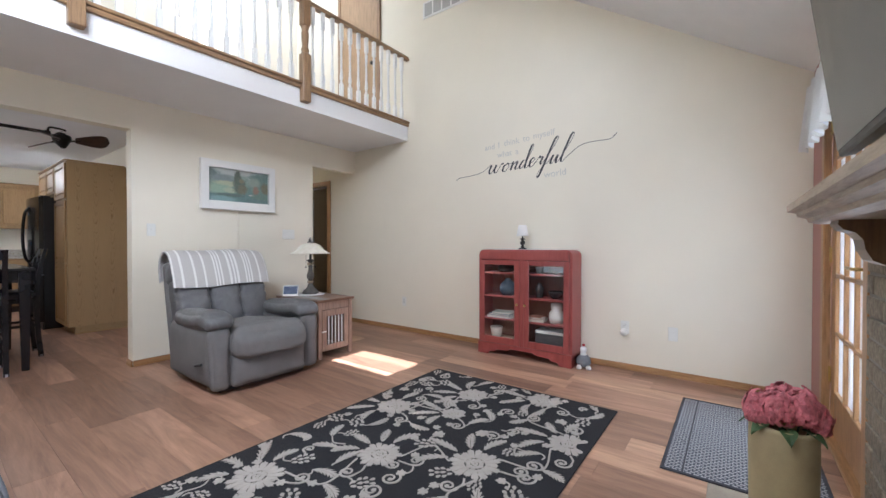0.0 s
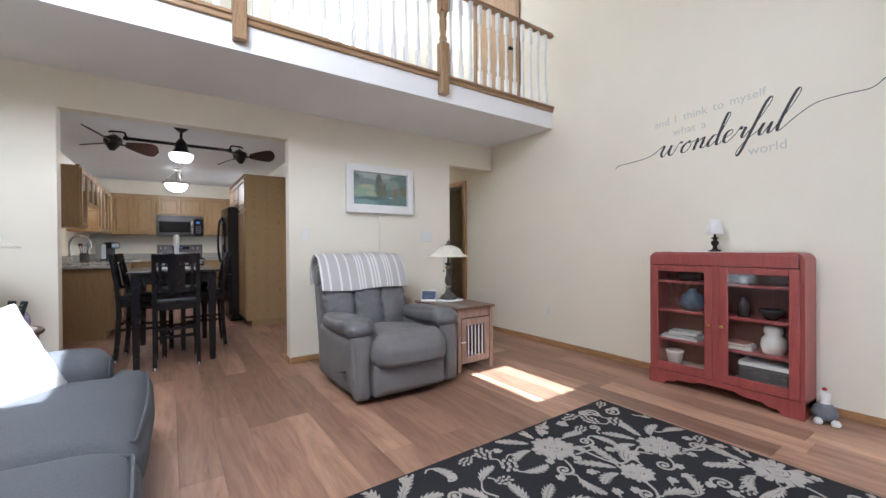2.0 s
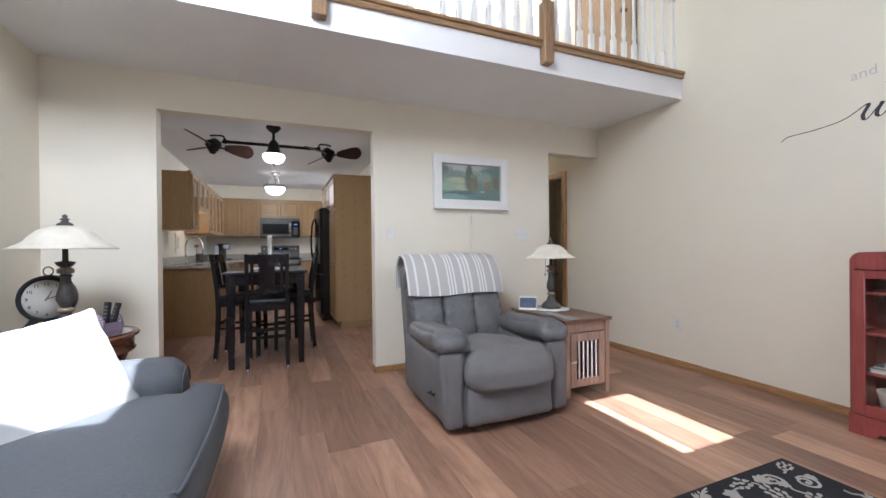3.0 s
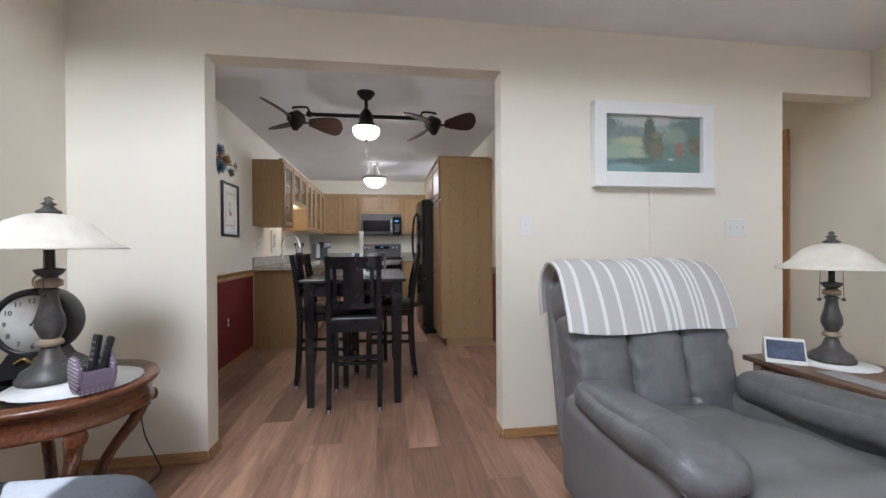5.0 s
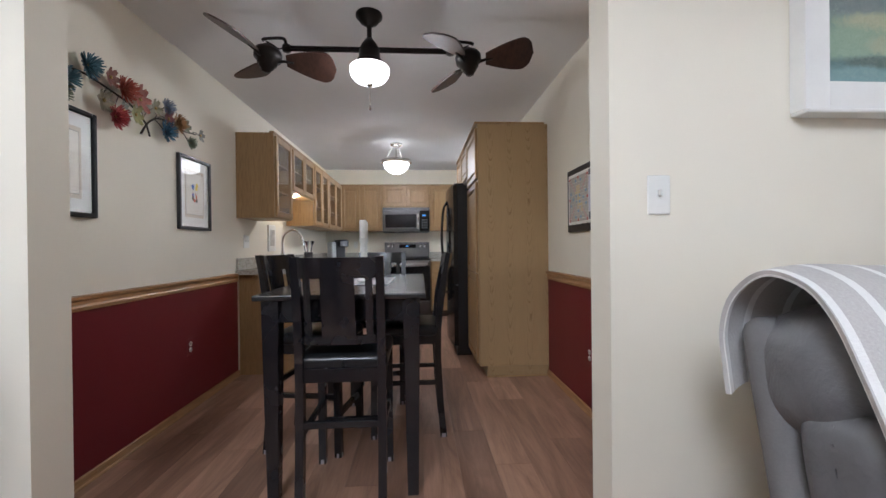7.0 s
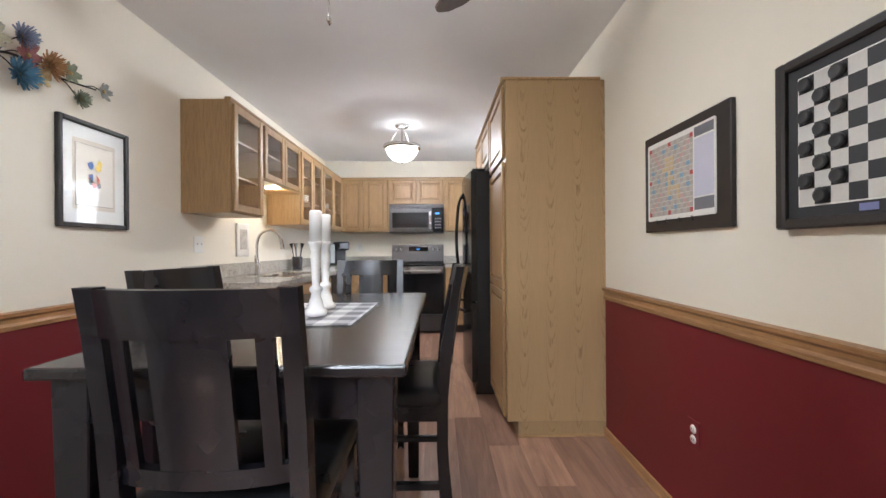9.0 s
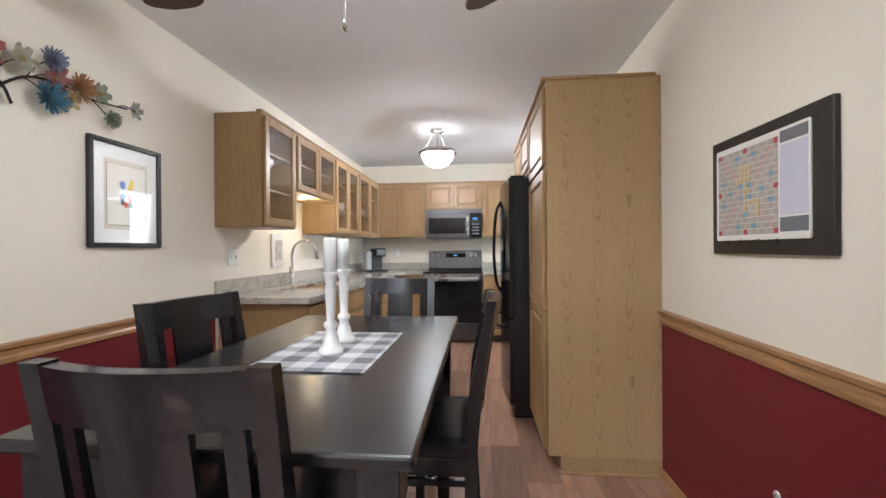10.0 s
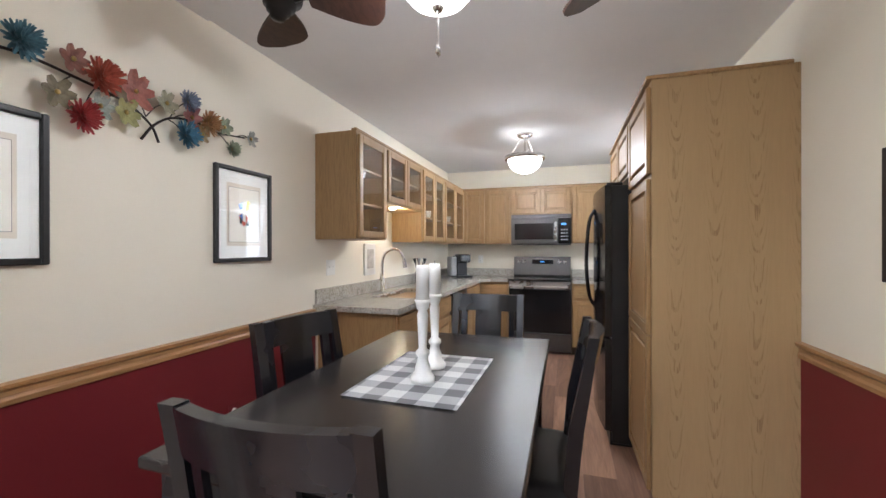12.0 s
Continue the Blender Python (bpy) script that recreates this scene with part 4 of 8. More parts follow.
for i, s in ((0, -1), (1, 1)):
    cx = SX0 + cw * (i + 0.5)
    c = part("seat_cushion", soft_box(cw - 0.01, 0.80, 0.17, 0.06, (0.0, 0.02, 0.03), 26, pose(cx, -0.51, 0.385), fn=tcush(s)), tweed, sofa, "loose seat cushion with piped edges", True)
    xl, xr = (-cw / 2 + 0.035, cw / 2 - 0.035)
    part("piping", tube(curve_pts([(cx + xl, -0.19, 0.437), (cx + xl + 0.025, -0.145, 0.43), (cx + xl + 0.07, -0.128, 0.428), (cx, -0.112, 0.432), (cx + xr - 0.07, -0.128, 0.428), (cx + xr - 0.025, -0.145, 0.43), (cx + xr, -0.19, 0.437)]), 0.006, 6), tweed, c)
    part("back_cushion", soft_box(cw - 0.28, 0.2, 0.42, 0.09, (0, 0.05, 0.03), 16, pose(cx + 0.12 * (1 - 2 * i), -0.98, 0.62, 10, 0, 0), fn=wrinkle(0.01, 5)), tweed, sofa, "loose back cushion", True)


def pillow(m, w, mat, label):
    t = thing("throw_pillow", label, "pillow", m)

    def f(p):
        u, v = p.x / (w / 2), p.y / (w / 2)
        k = (1 - u * u) * (1 - v * v)
        z = math.copysign(0.012 + 0.105 * max(0.0, k) ** 0.55, p.z)
        pinch = 1 - 0.07 * (1 - v * v) * abs(u) ** 3, 1 - 0.07 * (1 - u * u) * abs(v) ** 3
        return Vector((p.x * pinch[0], p.y * pinch[1], z)) + noise.noise_vector(p * 7) * 0.012 + noise.noise_vector(p * 20) * 0.005
    part("cover", soft_box(w, w, 0.06, 0.025, n=26, fn=f), mat, t, "", True)
    return t


pil_mat, nt, b = node_mat("white_striped_cotton")
v = tex_coord(nt)
sep = nt.nodes.new("ShaderNodeSeparateXYZ")
nt.links.new(v, sep.inputs[0])
st = math_node(nt, "LESS_THAN", math_node(nt, "PINGPONG", math_node(nt, "ADD", sep.outputs["Y"], 0.02), 0.095), 0.035)
wv = noise_tex(nt, tex_coord(nt, (200, 200, 200)), 1, 2)
nt.links.new(mixc(nt, st, (0.50, 0.50, 0.495), (0.36, 0.395, 0.43)), b.inputs["Base Color"])
b.inputs["Roughness"].default_value = 0.9
bump(nt, b, wv, 0.3, 0.001)
pillow(Matrix.Translation((-2.65, -0.675, 0.60)) @ Vector((0.62, 0.62, 0.48)).to_track_quat("Z", "Y").to_matrix().to_4x4() @ pose(0, 0, 0, 0, 0, 8), 0.52, pil_mat, "white cotton pillow with pale blue stripes on the sofa")
pillow(pose(-2.05, -0.80, 0.66, -68, 0, 8), 0.46, fabric_white, "plain white cotton pillow on the sofa")

# ---- round side table beside the sofa ----
mahog = wood("mahogany", (0.075, 0.022, 0.010), (0.17, 0.06, 0.025), "x", 0.25, 1.0, 0.5)
rt = thing("round_table", "round mahogany side table with scrolled legs", "side table", pose(-3.63, -0.97, 0) @ Matrix.Diagonal((0.95, 0.95, 1, 1)))
TZ = 0.625
part("top", lathe([(0, TZ - 0.03), (0.31, TZ - 0.03), (0.325, TZ - 0.022), (0.33, TZ - 0.01), (0.322, TZ), (0, TZ)], 0, 0, 56), mahog, rt, "polished round top")
part("glass_top", lathe([(0, TZ), (0.27, TZ), (0.27, TZ + 0.004), (0, TZ + 0.004)], 0, 0, 48), M["glass"], rt, "round glass plate")
part("apron", lathe([(0.25, TZ - 0.11), (0.305, TZ - 0.11), (0.31, TZ - 0.1), (0.30, TZ - 0.09), (0.302, TZ - 0.04), (0.31, TZ - 0.03), (0.25, TZ - 0.03)], 0, 0, 56), mahog, rt, "carved round apron")
for k in range(4):
    a = math.radians(45 + 90 * k)
    pts = curve_pts([(0.285, 0, TZ - 0.11), (0.255, 0, 0.42), (0.16, 0, 0.30), (0.12, 0, 0.2), (0.18, 0, 0.1), (0.28, 0, 0.02)], 6)
    rs = [0.032 - 0.012 * math.sin(math.pi * i / (len(pts) - 1)) for i in range(len(pts))]
    lg = tube(pts, rs, 10)
    lathe([(0, TZ - 0.155), (0.03, TZ - 0.15), (0.035, TZ - 0.13), (0.03, TZ - 0.11)], 0.30, 0, 12, lg)
    box(0.26, 0.31, -0.02, 0.02, 0, 0.03, 0.006, lg)
    o = part("leg", lg, mahog, rt, "scrolled leg", True)
    o.matrix_basis = Matrix.Rotation(a, 4, "Z")
part("shelf", lathe([(0, 0.19), (0.17, 0.19), (0.175, 0.2), (0.17, 0.21), (0, 0.21)], 0, 0, 32), mahog, rt)
table_lamp(pose(-3.63, -0.99, TZ + 0.012, 0, 0, 20), 1.1, "bronze table lamp with a cream glass shade beside the clock")
dl = thing("doily", "white lace doily on the glass top", "doily", pose(-3.60, -0.88, TZ + 0.006))
part("cloth", lathe([(0, 0), (0.19, 0), (0.192, 0.002), (0, 0.003)], 0, 0, 60, None, 0, lambda a, z: 1 + 0.03 * abs(math.sin(12 * a))), fabric_white, dl)

clock = thing("mantel_clock", "black round mantel clock with a white dial", "clock", pose(-3.75, -1.115, TZ + 0.005, 0, 0, 104) @ Matrix.Diagonal((0.98, 1, 1.05, 1)))
ck = M["black_soft"]
part("base", prism([(-0.17, 0), (0.17, 0), (0.17, 0.02), (0.15, 0.03), (0.13, 0.035), (0.09, 0.06), (0.07, 0.09), (-0.07, 0.09), (-0.09, 0.06), (-0.13, 0.035), (-0.15, 0.03), (-0.17, 0.02)], "y", -0.06, 0.06), ck, clock)
dial_m = pose(0, 0, 0.195, 90, 0, 0)
part("drum", lathe([(0.0, -0.055), (0.125, -0.055), (0.128, -0.04), (0.128, 0.05), (0.118, 0.062), (0.106, 0.058), (0.104, 0.05), (0, 0.05)], 0, 0, 44), ck, clock).matrix_basis = dial_m
dial = part("dial", lathe([(0, 0.05), (0.104, 0.05), (0.104, 0.053), (0, 0.053)], 0, 0, 40), surface("dial_paper", (0.72, 0.70, 0.64), 0.5, 0.05, 20), clock, "white dial with black numerals")
dial.matrix_basis = dial_m


def text_mesh(name, body, size, mat, parent, m, depth=0.0005):
    cu = bpy.data.curves.new(name, "FONT")
    cu.body, cu.size, cu.extrude = body, size, depth
    cu.align_x, cu.align_y = "CENTER", "CENTER"
    cu.resolution_u = 3
    tmp = bpy.data.objects.new(name, cu)
    me = bpy.data.meshes.new_from_object(tmp)
    bpy.data.objects.remove(tmp)
    me.materials.clear()
    me.materials.append(mat)
    ob = new(name, me)
    ob.parent = parent
    ob.matrix_basis = m
    return ob


for hnum in range(1, 13):
    a = math.radians(90 - 30 * hnum)
    text_mesh("numeral", str(hnum), 0.026, ck, dial, Matrix.Translation((0.083 * math.cos(a), 0.083 * math.sin(a), 0.0537)))
for a, L, w in ((62, 0.05, 0.004), (18, 0.075, 0.003)):
    hb = box(-0.01, L, -w / 2, w / 2, 0.055, 0.056)
    part("clock_hand", hb, ck, dial).matrix_basis = pose(0, 0, 0, 0, 0, a)
part("ring_handle", tube([(0.022 * math.cos(a), 0, 0.345 + 0.024 * math.sin(a)) for a in [2 * math.pi * i / 20 for i in range(21)]], 0.004, 8), M["brass"], clock, "small brass ring")
part("ornament", tube(curve_pts([(-0.05, -0.064, 0.055), (-0.02, -0.066, 0.07), (0, -0.066, 0.055), (0.02, -0.066, 0.07), (0.05, -0.064, 0.055)]), 0.006, 6), M["brass"], clock, "gilt flower ornament")

caddy = thing("remote_caddy", "quilted fabric caddy holding two remote controls", "remote holder", pose(-3.50, -0.765, TZ + 0.010, 0, 0, 48))
quilt, nt, b = node_mat("dotted_fabric")
vo = nt.nodes.new("ShaderNodeTexVoronoi")
vo.inputs["Scale"].default_value, vo.inputs["Randomness"].default_value = 75.0, 0.0
nt.links.new(tex_coord(nt), vo.inputs["Vector"])
nt.links.new(ramp(nt, vo.outputs["Distance"], [(0.25, (0.62, 0.56, 0.58)), (0.35, (0.19, 0.14, 0.19))]), b.inputs["Base Color"])
b.inputs["Roughness"].default_value = 0.9
cad = [(-0.055, 0), (0.055, 0), (0.06, 0.03), (0.058, 0.075), (0.05, 0.075), (0.05, 0.012), (-0.05, 0.012), (-0.05, 0.075), (-0.058, 0.075), (-0.06, 0.03)]
part("pouch", prism(cad, "y", -0.045, 0.045), quilt, caddy)
for s in (-1, 1):
    part("end_panel", lathe([(0, 0), (0.06, 0), (0.062, 0.006), (0.06, 0.012), (0, 0.012)], 0, 0, 28), quilt, caddy, "padded round end").matrix_basis = pose(0, s * 0.046 + 0.006, 0.062, 90, 0, 0)
for k, (x, rx, rz) in enumerate(((-0.022, -8, 5), (0.022, -16, -6))):
    r = thing("remote_control", "black remote control standing in the fabric caddy", "remote control", pose(-3.50, -0.765, TZ + 0.024, 0, 0, 48) @ pose(x, 0.0, 0, rx, 0, rz))
    part("body", box(-0.02, 0.02, -0.009, 0.009, 0, 0.17, 0.005, None, 0, 2), M["black_soft"], r)
    for j in range(12):
        part("button", box(-0.013 + 0.010 * (j % 3), -0.006 + 0.010 * (j % 3), -0.011, -0.009, 0.08 + 0.02 * (j // 3), 0.088 + 0.02 * (j // 3), 0.001), surface("grey_button", (0.25, 0.25, 0.27), 0.5), r) if j == 0 else None
    b0 = [o for o in r.children if o.name.startswith("button")][0]
    for j in range(1, 12):
        o = new("button", b0.data)
        o.parent, o.location = r, (0.010 * (j % 3), 0, 0.02 * (j // 3))

# ---- framed landscape, cable, switches, sockets ----
pic = thing("framed_landscape", "white framed landscape painting of trees and mountains", "picture", pose(-4.2, 1.868, 1.735))
fw, fh = 0.395, 0.25
wf = M["white_paint"]
for nm, b4 in (("frame_side", (0, 0.05, -fw, -fw + 0.075, -fh, fh)), ("frame_side", (0, 0.05, fw - 0.075, fw, -fh, fh)), ("frame_side", (0, 0.05, -fw + 0.075, fw - 0.075, fh - 0.075, fh)), ("frame_side", (0, 0.05, -fw + 0.075, fw - 0.075, -fh, -fh + 0.08))):
    part(nm, box(*b4, 0.0008), wf, pic)
part("bottom_lip", box(0, 0.058, -fw, fw, -fh - 0.012, -fh, 0.003), wf, pic)
paint_m, nt, b = node_mat("landscape_painting")
v = tex_coord(nt)
sep = nt.nodes.new("ShaderNodeSeparateXYZ")
nt.links.new(v, sep.inputs[0])
nz = noise_tex(nt, v, 11, 6, 0.7, 1.2)
nf = noise_tex(nt, v, 42, 6, 0.75, 1.4)


def daub(under, cy, cz, ry, rz, colour, soft=0.25, rough=0.9):
    """A patch of paint with a ragged rim."""
    dy = math_node(nt, "DIVIDE", math_node(nt, "SUBTRACT", sep.outputs["Y"], cy), ry)
    dz = math_node(nt, "DIVIDE", math_node(nt, "SUBTRACT", sep.outputs["Z"], cz), rz)
    d = math_node(nt, "SQRT", math_node(nt, "ADD", math_node(nt, "MULTIPLY", dy, dy), math_node(nt, "MULTIPLY", dz, dz)))
    d = math_node(nt, "ADD", d, math_node(nt, "MULTIPLY", math_node(nt, "SUBTRACT", nz, 0.5), rough * 1.6))
    d = math_node(nt, "ADD", d, math_node(nt, "MULTIPLY", math_node(nt, "SUBTRACT", nf, 0.5), rough))
    m = nt.nodes.new("ShaderNodeMapRange")
    m.inputs["From Min"].default_value, m.inputs["From Max"].default_value = 1 + soft, 1 - soft
    nt.links.new(d, m.inputs["Value"])
    return mixc(nt, m.outputs[0], under, colour)


land = ramp(nt, math_node(nt, "ADD", math_node(nt, "MULTIPLY", sep.outputs["Z"], 2.6), math_node(nt, "MULTIPLY", nz, 0.5)), [(0.0, (0.10, 0.20, 0.20)), (0.2, (0.15, 0.25, 0.20)), (0.38, (0.24, 0.34, 0.27)), (0.52, (0.30, 0.38, 0.33)), (0.68, (0.46, 0.49, 0.47))])
for daub_row in ((-0.10, 0.15, 0.14, 0.045, (0.50, 0.52, 0.51)), (0.10, 0.16, 0.12, 0.04, (0.52, 0.53, 0.51)), (-0.31, 0.11, 0.09, 0.06, (0.13, 0.18, 0.17)), (-0.17, 0.07, 0.13, 0.045, (0.20, 0.25, 0.25)),
                 (0.26, 0.08, 0.17, 0.10, (0.12, 0.20, 0.18)), (0.16, 0.06, 0.07, 0.05, (0.26, 0.32, 0.26)), (-0.14, 0.015, 0.12, 0.035, (0.46, 0.47, 0.30)), (-0.22, -0.04, 0.13, 0.05, (0.30, 0.42, 0.30)),
                 (-0.09, -0.05, 0.07, 0.03, (0.42, 0.46, 0.31)), (-0.02, 0.08, 0.035, 0.09, (0.09, 0.11, 0.08)), (0.0, 0.0, 0.07, 0.09, (0.10, 0.13, 0.09)), (0.03, -0.03, 0.05, 0.05, (0.16, 0.14, 0.08)),
                 (0.02, 0.06, 0.025, 0.02, (0.22, 0.19, 0.10)), (0.18, -0.03, 0.035, 0.05, (0.27, 0.15, 0.10)), (0.29, 0.0, 0.05, 0.06, (0.15, 0.13, 0.07)), (0.13, -0.085, 0.03, 0.008, (0.52, 0.52, 0.46)),
                 (0.24, -0.10, 0.10, 0.04, (0.12, 0.20, 0.16)), (-0.10, -0.10, 0.14, 0.018, (0.08, 0.13, 0.11)), (-0.20, -0.145, 0.16, 0.03, (0.20, 0.34, 0.35)), (0.20, -0.15, 0.2, 0.025, (0.10, 0.18, 0.18))):
    land = daub(land, *daub_row[:4], daub_row[4])
nt.links.new(mixc(nt, 0.22, land, ramp(nt, nf, [(0.3, (0.10, 0.13, 0.12)), (0.7, (0.42, 0.44, 0.40))])), b.inputs["Base Color"])
b.inputs["Roughness"].default_value = 0.45
part("canvas", box(0.012, 0.02, -fw + 0.075, fw - 0.075, -fh + 0.08, fh - 0.075), paint_m, pic, "landscape painting in greens")
cb = thing("cable_cover", "white cable channel running down from the picture", "cable cover", pose(-4.2, 1.863, 0))
part("channel", box(0, 0.012, -0.011, 0.011, 0.35, 1.476, 0.004), M["cream"], cb)


def wall_plate(name, label, m, w=0.07, hgt=0.115, kind="switch", n=1):
    """Cover plate on a wall; local x across, -y out of the wall."""
    t = thing(name, label, "wall plate", m)
    part("plate", box(-w / 2, w / 2, -0.006, 0, -hgt / 2, hgt / 2, 0.003), M["white_plastic"], t)
    for i in range(n):
        x = (i - (n - 1) / 2) * 0.046
        if kind == "switch":
            part("toggle", box(x - 0.005, x + 0.005, -0.016, -0.006, -0.004, 0.014, 0.002), M["white_plastic"], t)
        else:
            for dz in (-0.02, 0.02):
                o = part("receptacle", lathe([(0, 0), (0.017, 0), (0.016, 0.003), (0, 0.003)], 0, 0, 18), M["white_plastic"], t)
                o.matrix_basis = pose(x, -0.006, dz, 90, 0, 0)
                for sx in (-0.006, 0.006):
                    part("slot", box(sx - 0.001, sx + 0.001, -0.004, 0.004, 0.003, 0.0038), M["black_soft"], o)
    return t


W = 90  # faces +x
wall_plate("light_switch", "white single light switch on the cream wall", pose(-4.2, 1.061, 1.243, 0, 0, W))
wall_plate("light_switch", "white three-gang light switch beside the hall opening", pose(-4.2, 2.46, 1.229, 0, 0, W), 0.16, 0.115, "switch", 3)
wall_plate("wall_socket", "white wall socket with a plugged-in black cord", pose(-4.2, -0.971, 0.349, 0, 0, W), kind="socket")
wall_plate("wall_socket", "white wall socket low on the tall wall", pose(-3.25, 3.5, 0.377), kind="socket")
wall_plate("wall_socket", "white wall socket low on the tall wall", pose(-0.62, 3.5, 0.372), kind="socket")
wall_plate("cable_plate", "white blank cover plate low on the tall wall", pose(-0.25, 3.5, 0.36))
nl = thing("night_light", "round white plug-in freshener on the socket", "night light", pose(-0.62, 3.494, 0.335))
part("body", lathe([(0, 0), (0.026, 0), (0.032, 0.02), (0.03, 0.045), (0.015, 0.06), (0, 0.062)], 0, 0, 20), M["white_plastic"], nl).matrix_basis = pose(0, 0, 0, 90, 0, 0)
cord = thing("lamp_cord", "black lamp cord hanging from the wall socket", "cord")
part("plug", box(-4.194, -4.165, -0.985, -0.957, 0.32, 0.345, 0.004), M["black_soft"], cord)
part("wire", tube(curve_pts([(-4.17, -0.97, 0.325), (-4.14, -0.972, 0.27), (-4.13, -0.95, 0.18), (-4.12, -0.90, 0.08), (-4.1, -0.87, 0.012), (-3.95, -0.9, 0.006), (-3.8, -1.0, 0.006)]), 0.0035, 6), M["black_soft"], cord)

# ---- lettering on the tall wall ----
ink = surface("charcoal_vinyl", (0.045, 0.045, 0.05), 0.6, 0.05)
ink_thin = surface("grey_vinyl", (0.58, 0.565, 0.53), 0.6, 0.05)
dec = thing("wall_lettering", "charcoal script lettering saying wonderful on the cream wall", "wall decal")


def stroke(ctrl, r, thick=None):
    """Pen stroke on the tall wall through (x, z) points; thick sets how the pen swells."""
    pts = curve_pts([(x, 0, z) for x, z in ctrl], 7)
    t = bmesh.new()
    lo, hi = [], []
    n = len(pts)
    for i, p in enumerate(pts):
        d = (pts[min(i + 1, n - 1)] - pts[max(i - 1, 0)]).normalized()
        down = max(0.0, -d.z) ** 1.2
        w = r * (0.75 + 2.1 * down * (1 if thick is None else thick))
        nrm = Vector((-d.z, 0, d.x))
        a = p + nrm * w
        c = p - nrm * w
        lo.append((t.verts.new((a.x, YN - 0.0015, a.z)), t.verts.new((c.x, YN - 0.0015, c.z))))
        hi.append((t.verts.new((a.x, YN - 0.0003, a.z)), t.verts.new((c.x, YN - 0.0003, c.z))))
    for i in range(n - 1):
        t.faces.new((lo[i][0], lo[i][1], lo[i + 1][1], lo[i + 1][0]))
        t.faces.new((lo[i][0], lo[i + 1][0], hi[i + 1][0], hi[i][0]))
        t.faces.new((lo[i][1], hi[i][1], hi[i + 1][1], lo[i + 1][1]))
    return t


# the word is drawn in its own units: u along, v up; one unit is the height of a small letter
OX, OZ, UX, UZ = -2.005, 1.875, 0.094, 0.094


def word(ctrl):
    return [(OX + UX * (u + 0.30 * v), OZ + UZ * (v + 0.045 * u)) for u, v in ctrl]


letters = [
    ("w", [(-4.5, -0.15), (-4.1, 0.12), (-2.5, 0.15), (-1.0, 0.35), (0.0, 1.0), (-0.05, 0.3), (0.25, 0.0), (0.7, 0.9), (0.62, 0.25), (0.95, 0.02), (1.4, 0.95), (1.6, 0.85)]),
    ("o", [(2.2, 0.85), (1.8, 0.6), (1.75, 0.1), (2.1, 0.0), (2.4, 0.5), (2.2, 0.9), (2.3, 0.75), (2.7, 0.8)]),
    ("n", [(2.75, 0.8), (2.85, 0.9), (2.75, 0.0), (2.85, 0.5), (3.3, 0.9), (3.35, 0.6), (3.3, 0.1), (3.55, 0.05), (3.8, 0.4)]),
    ("d", [(4.5, 0.75), (4.1, 0.85), (3.8, 0.3), (4.0, 0.0), (4.4, 0.5), (4.75, 1.7), (4.85, 2.3), (4.65, 2.35), (4.5, 1.4), (4.45, 0.2), (4.65, 0.0), (4.95, 0.35)]),
    ("e", [(4.95, 0.35), (5.4, 0.65), (5.35, 0.95), (5.0, 0.75), (4.98, 0.2), (5.25, 0.0), (5.7, 0.5)]),
    ("r", [(5.7, 0.5), (5.95, 1.0), (6.0, 0.8), (6.3, 0.85), (6.2, 0.3), (6.35, 0.1), (6.6, 0.5)]),
    ("f", [(6.5, 0.3), (7.0, 1.2), (7.45, 2.4), (7.35, 2.75), (7.1, 2.3), (6.75, 0.4), (6.5, -0.9), (6.3, -1.3), (6.2, -0.9), (6.6, -0.2), (7.2, 0.35)]),
    ("u", [(7.2, 0.35), (7.45, 0.85), (7.35, 0.2), (7.55, 0.0), (7.95, 0.8), (7.9, 0.2), (8.05, 0.0), (8.4, 0.5)]),
    ("l", [(8.3, 0.4), (8.8, 1.5), (9.1, 2.5), (8.95, 2.8), (8.75, 2.3), (8.45, 0.5), (8.6, 0.0), (9.2, 0.6), (10.2, 1.35), (11.6, 1.45), (12.9, 1.4), (13.4, 1.85)]),
]
for nm, ctrl in letters:
    part("letter", merge(bmesh.new(), stroke(word(ctrl), 0.0036)), ink, dec)


def small_line(txt, x0, z0, x1, z1, size):
    """Printed words set one by one along a line from (x0, z0) to (x1, z1), by their middles."""
    words = txt.split()
    total = sum(len(w) + 1 for w in words) - 1
    at = 0
    for w in words:
        u = (at + len(w) / 2) / total
        o = text_mesh("word", w, size, ink_thin, dec, pose(x0 + (x1 - x0) * u, YN - 0.001, z0 + (z1 - z0) * u, 90, -2.5, 0), 0.0004)
        o["label"] = "thin grey printed word"
        at += len(w) + 1


small_line("and I think to myself", -2.05, 2.16, -1.27, 2.215, 0.088)
small_line("what a", -1.90, 2.065, -1.65, 2.075, 0.088)
small_line("world", -1.365, 1.80, -1.16, 1.808, 0.095)

# ---- red display cabinet and what it holds ----
red_wood, nt, b = node_mat("coral_red_painted_wood")
v = tex_coord(nt)
n1, n2 = noise_tex(nt, v, 6, 5), noise_tex(nt, tex_coord(nt, (60, 60, 6)), 1, 4)
nt.links.new(mixc(nt, 0.4, ramp(nt, n1, [(0.3, (0.28, 0.062, 0.053)), (0.7, (0.36, 0.085, 0.073))]), ramp(nt, n2, [(0.35, (0.22, 0.03, 0.028)), (0.7, (0.40, 0.085, 0.07))])), b.inputs["Base Color"])
b.inputs["Roughness"].default_value, b.inputs["Coat Weight"].default_value = 0.45, 0.15
bump(nt, b, n2, 0.1, 0.001)
CX0, CX1, CY0, CY1, CH = -1.965, -1.0, 3.215, 3.485, 1.055
cab = thing("display_cabinet", "coral red painted display cabinet with two glass doors", "cabinet")
R = 0.055


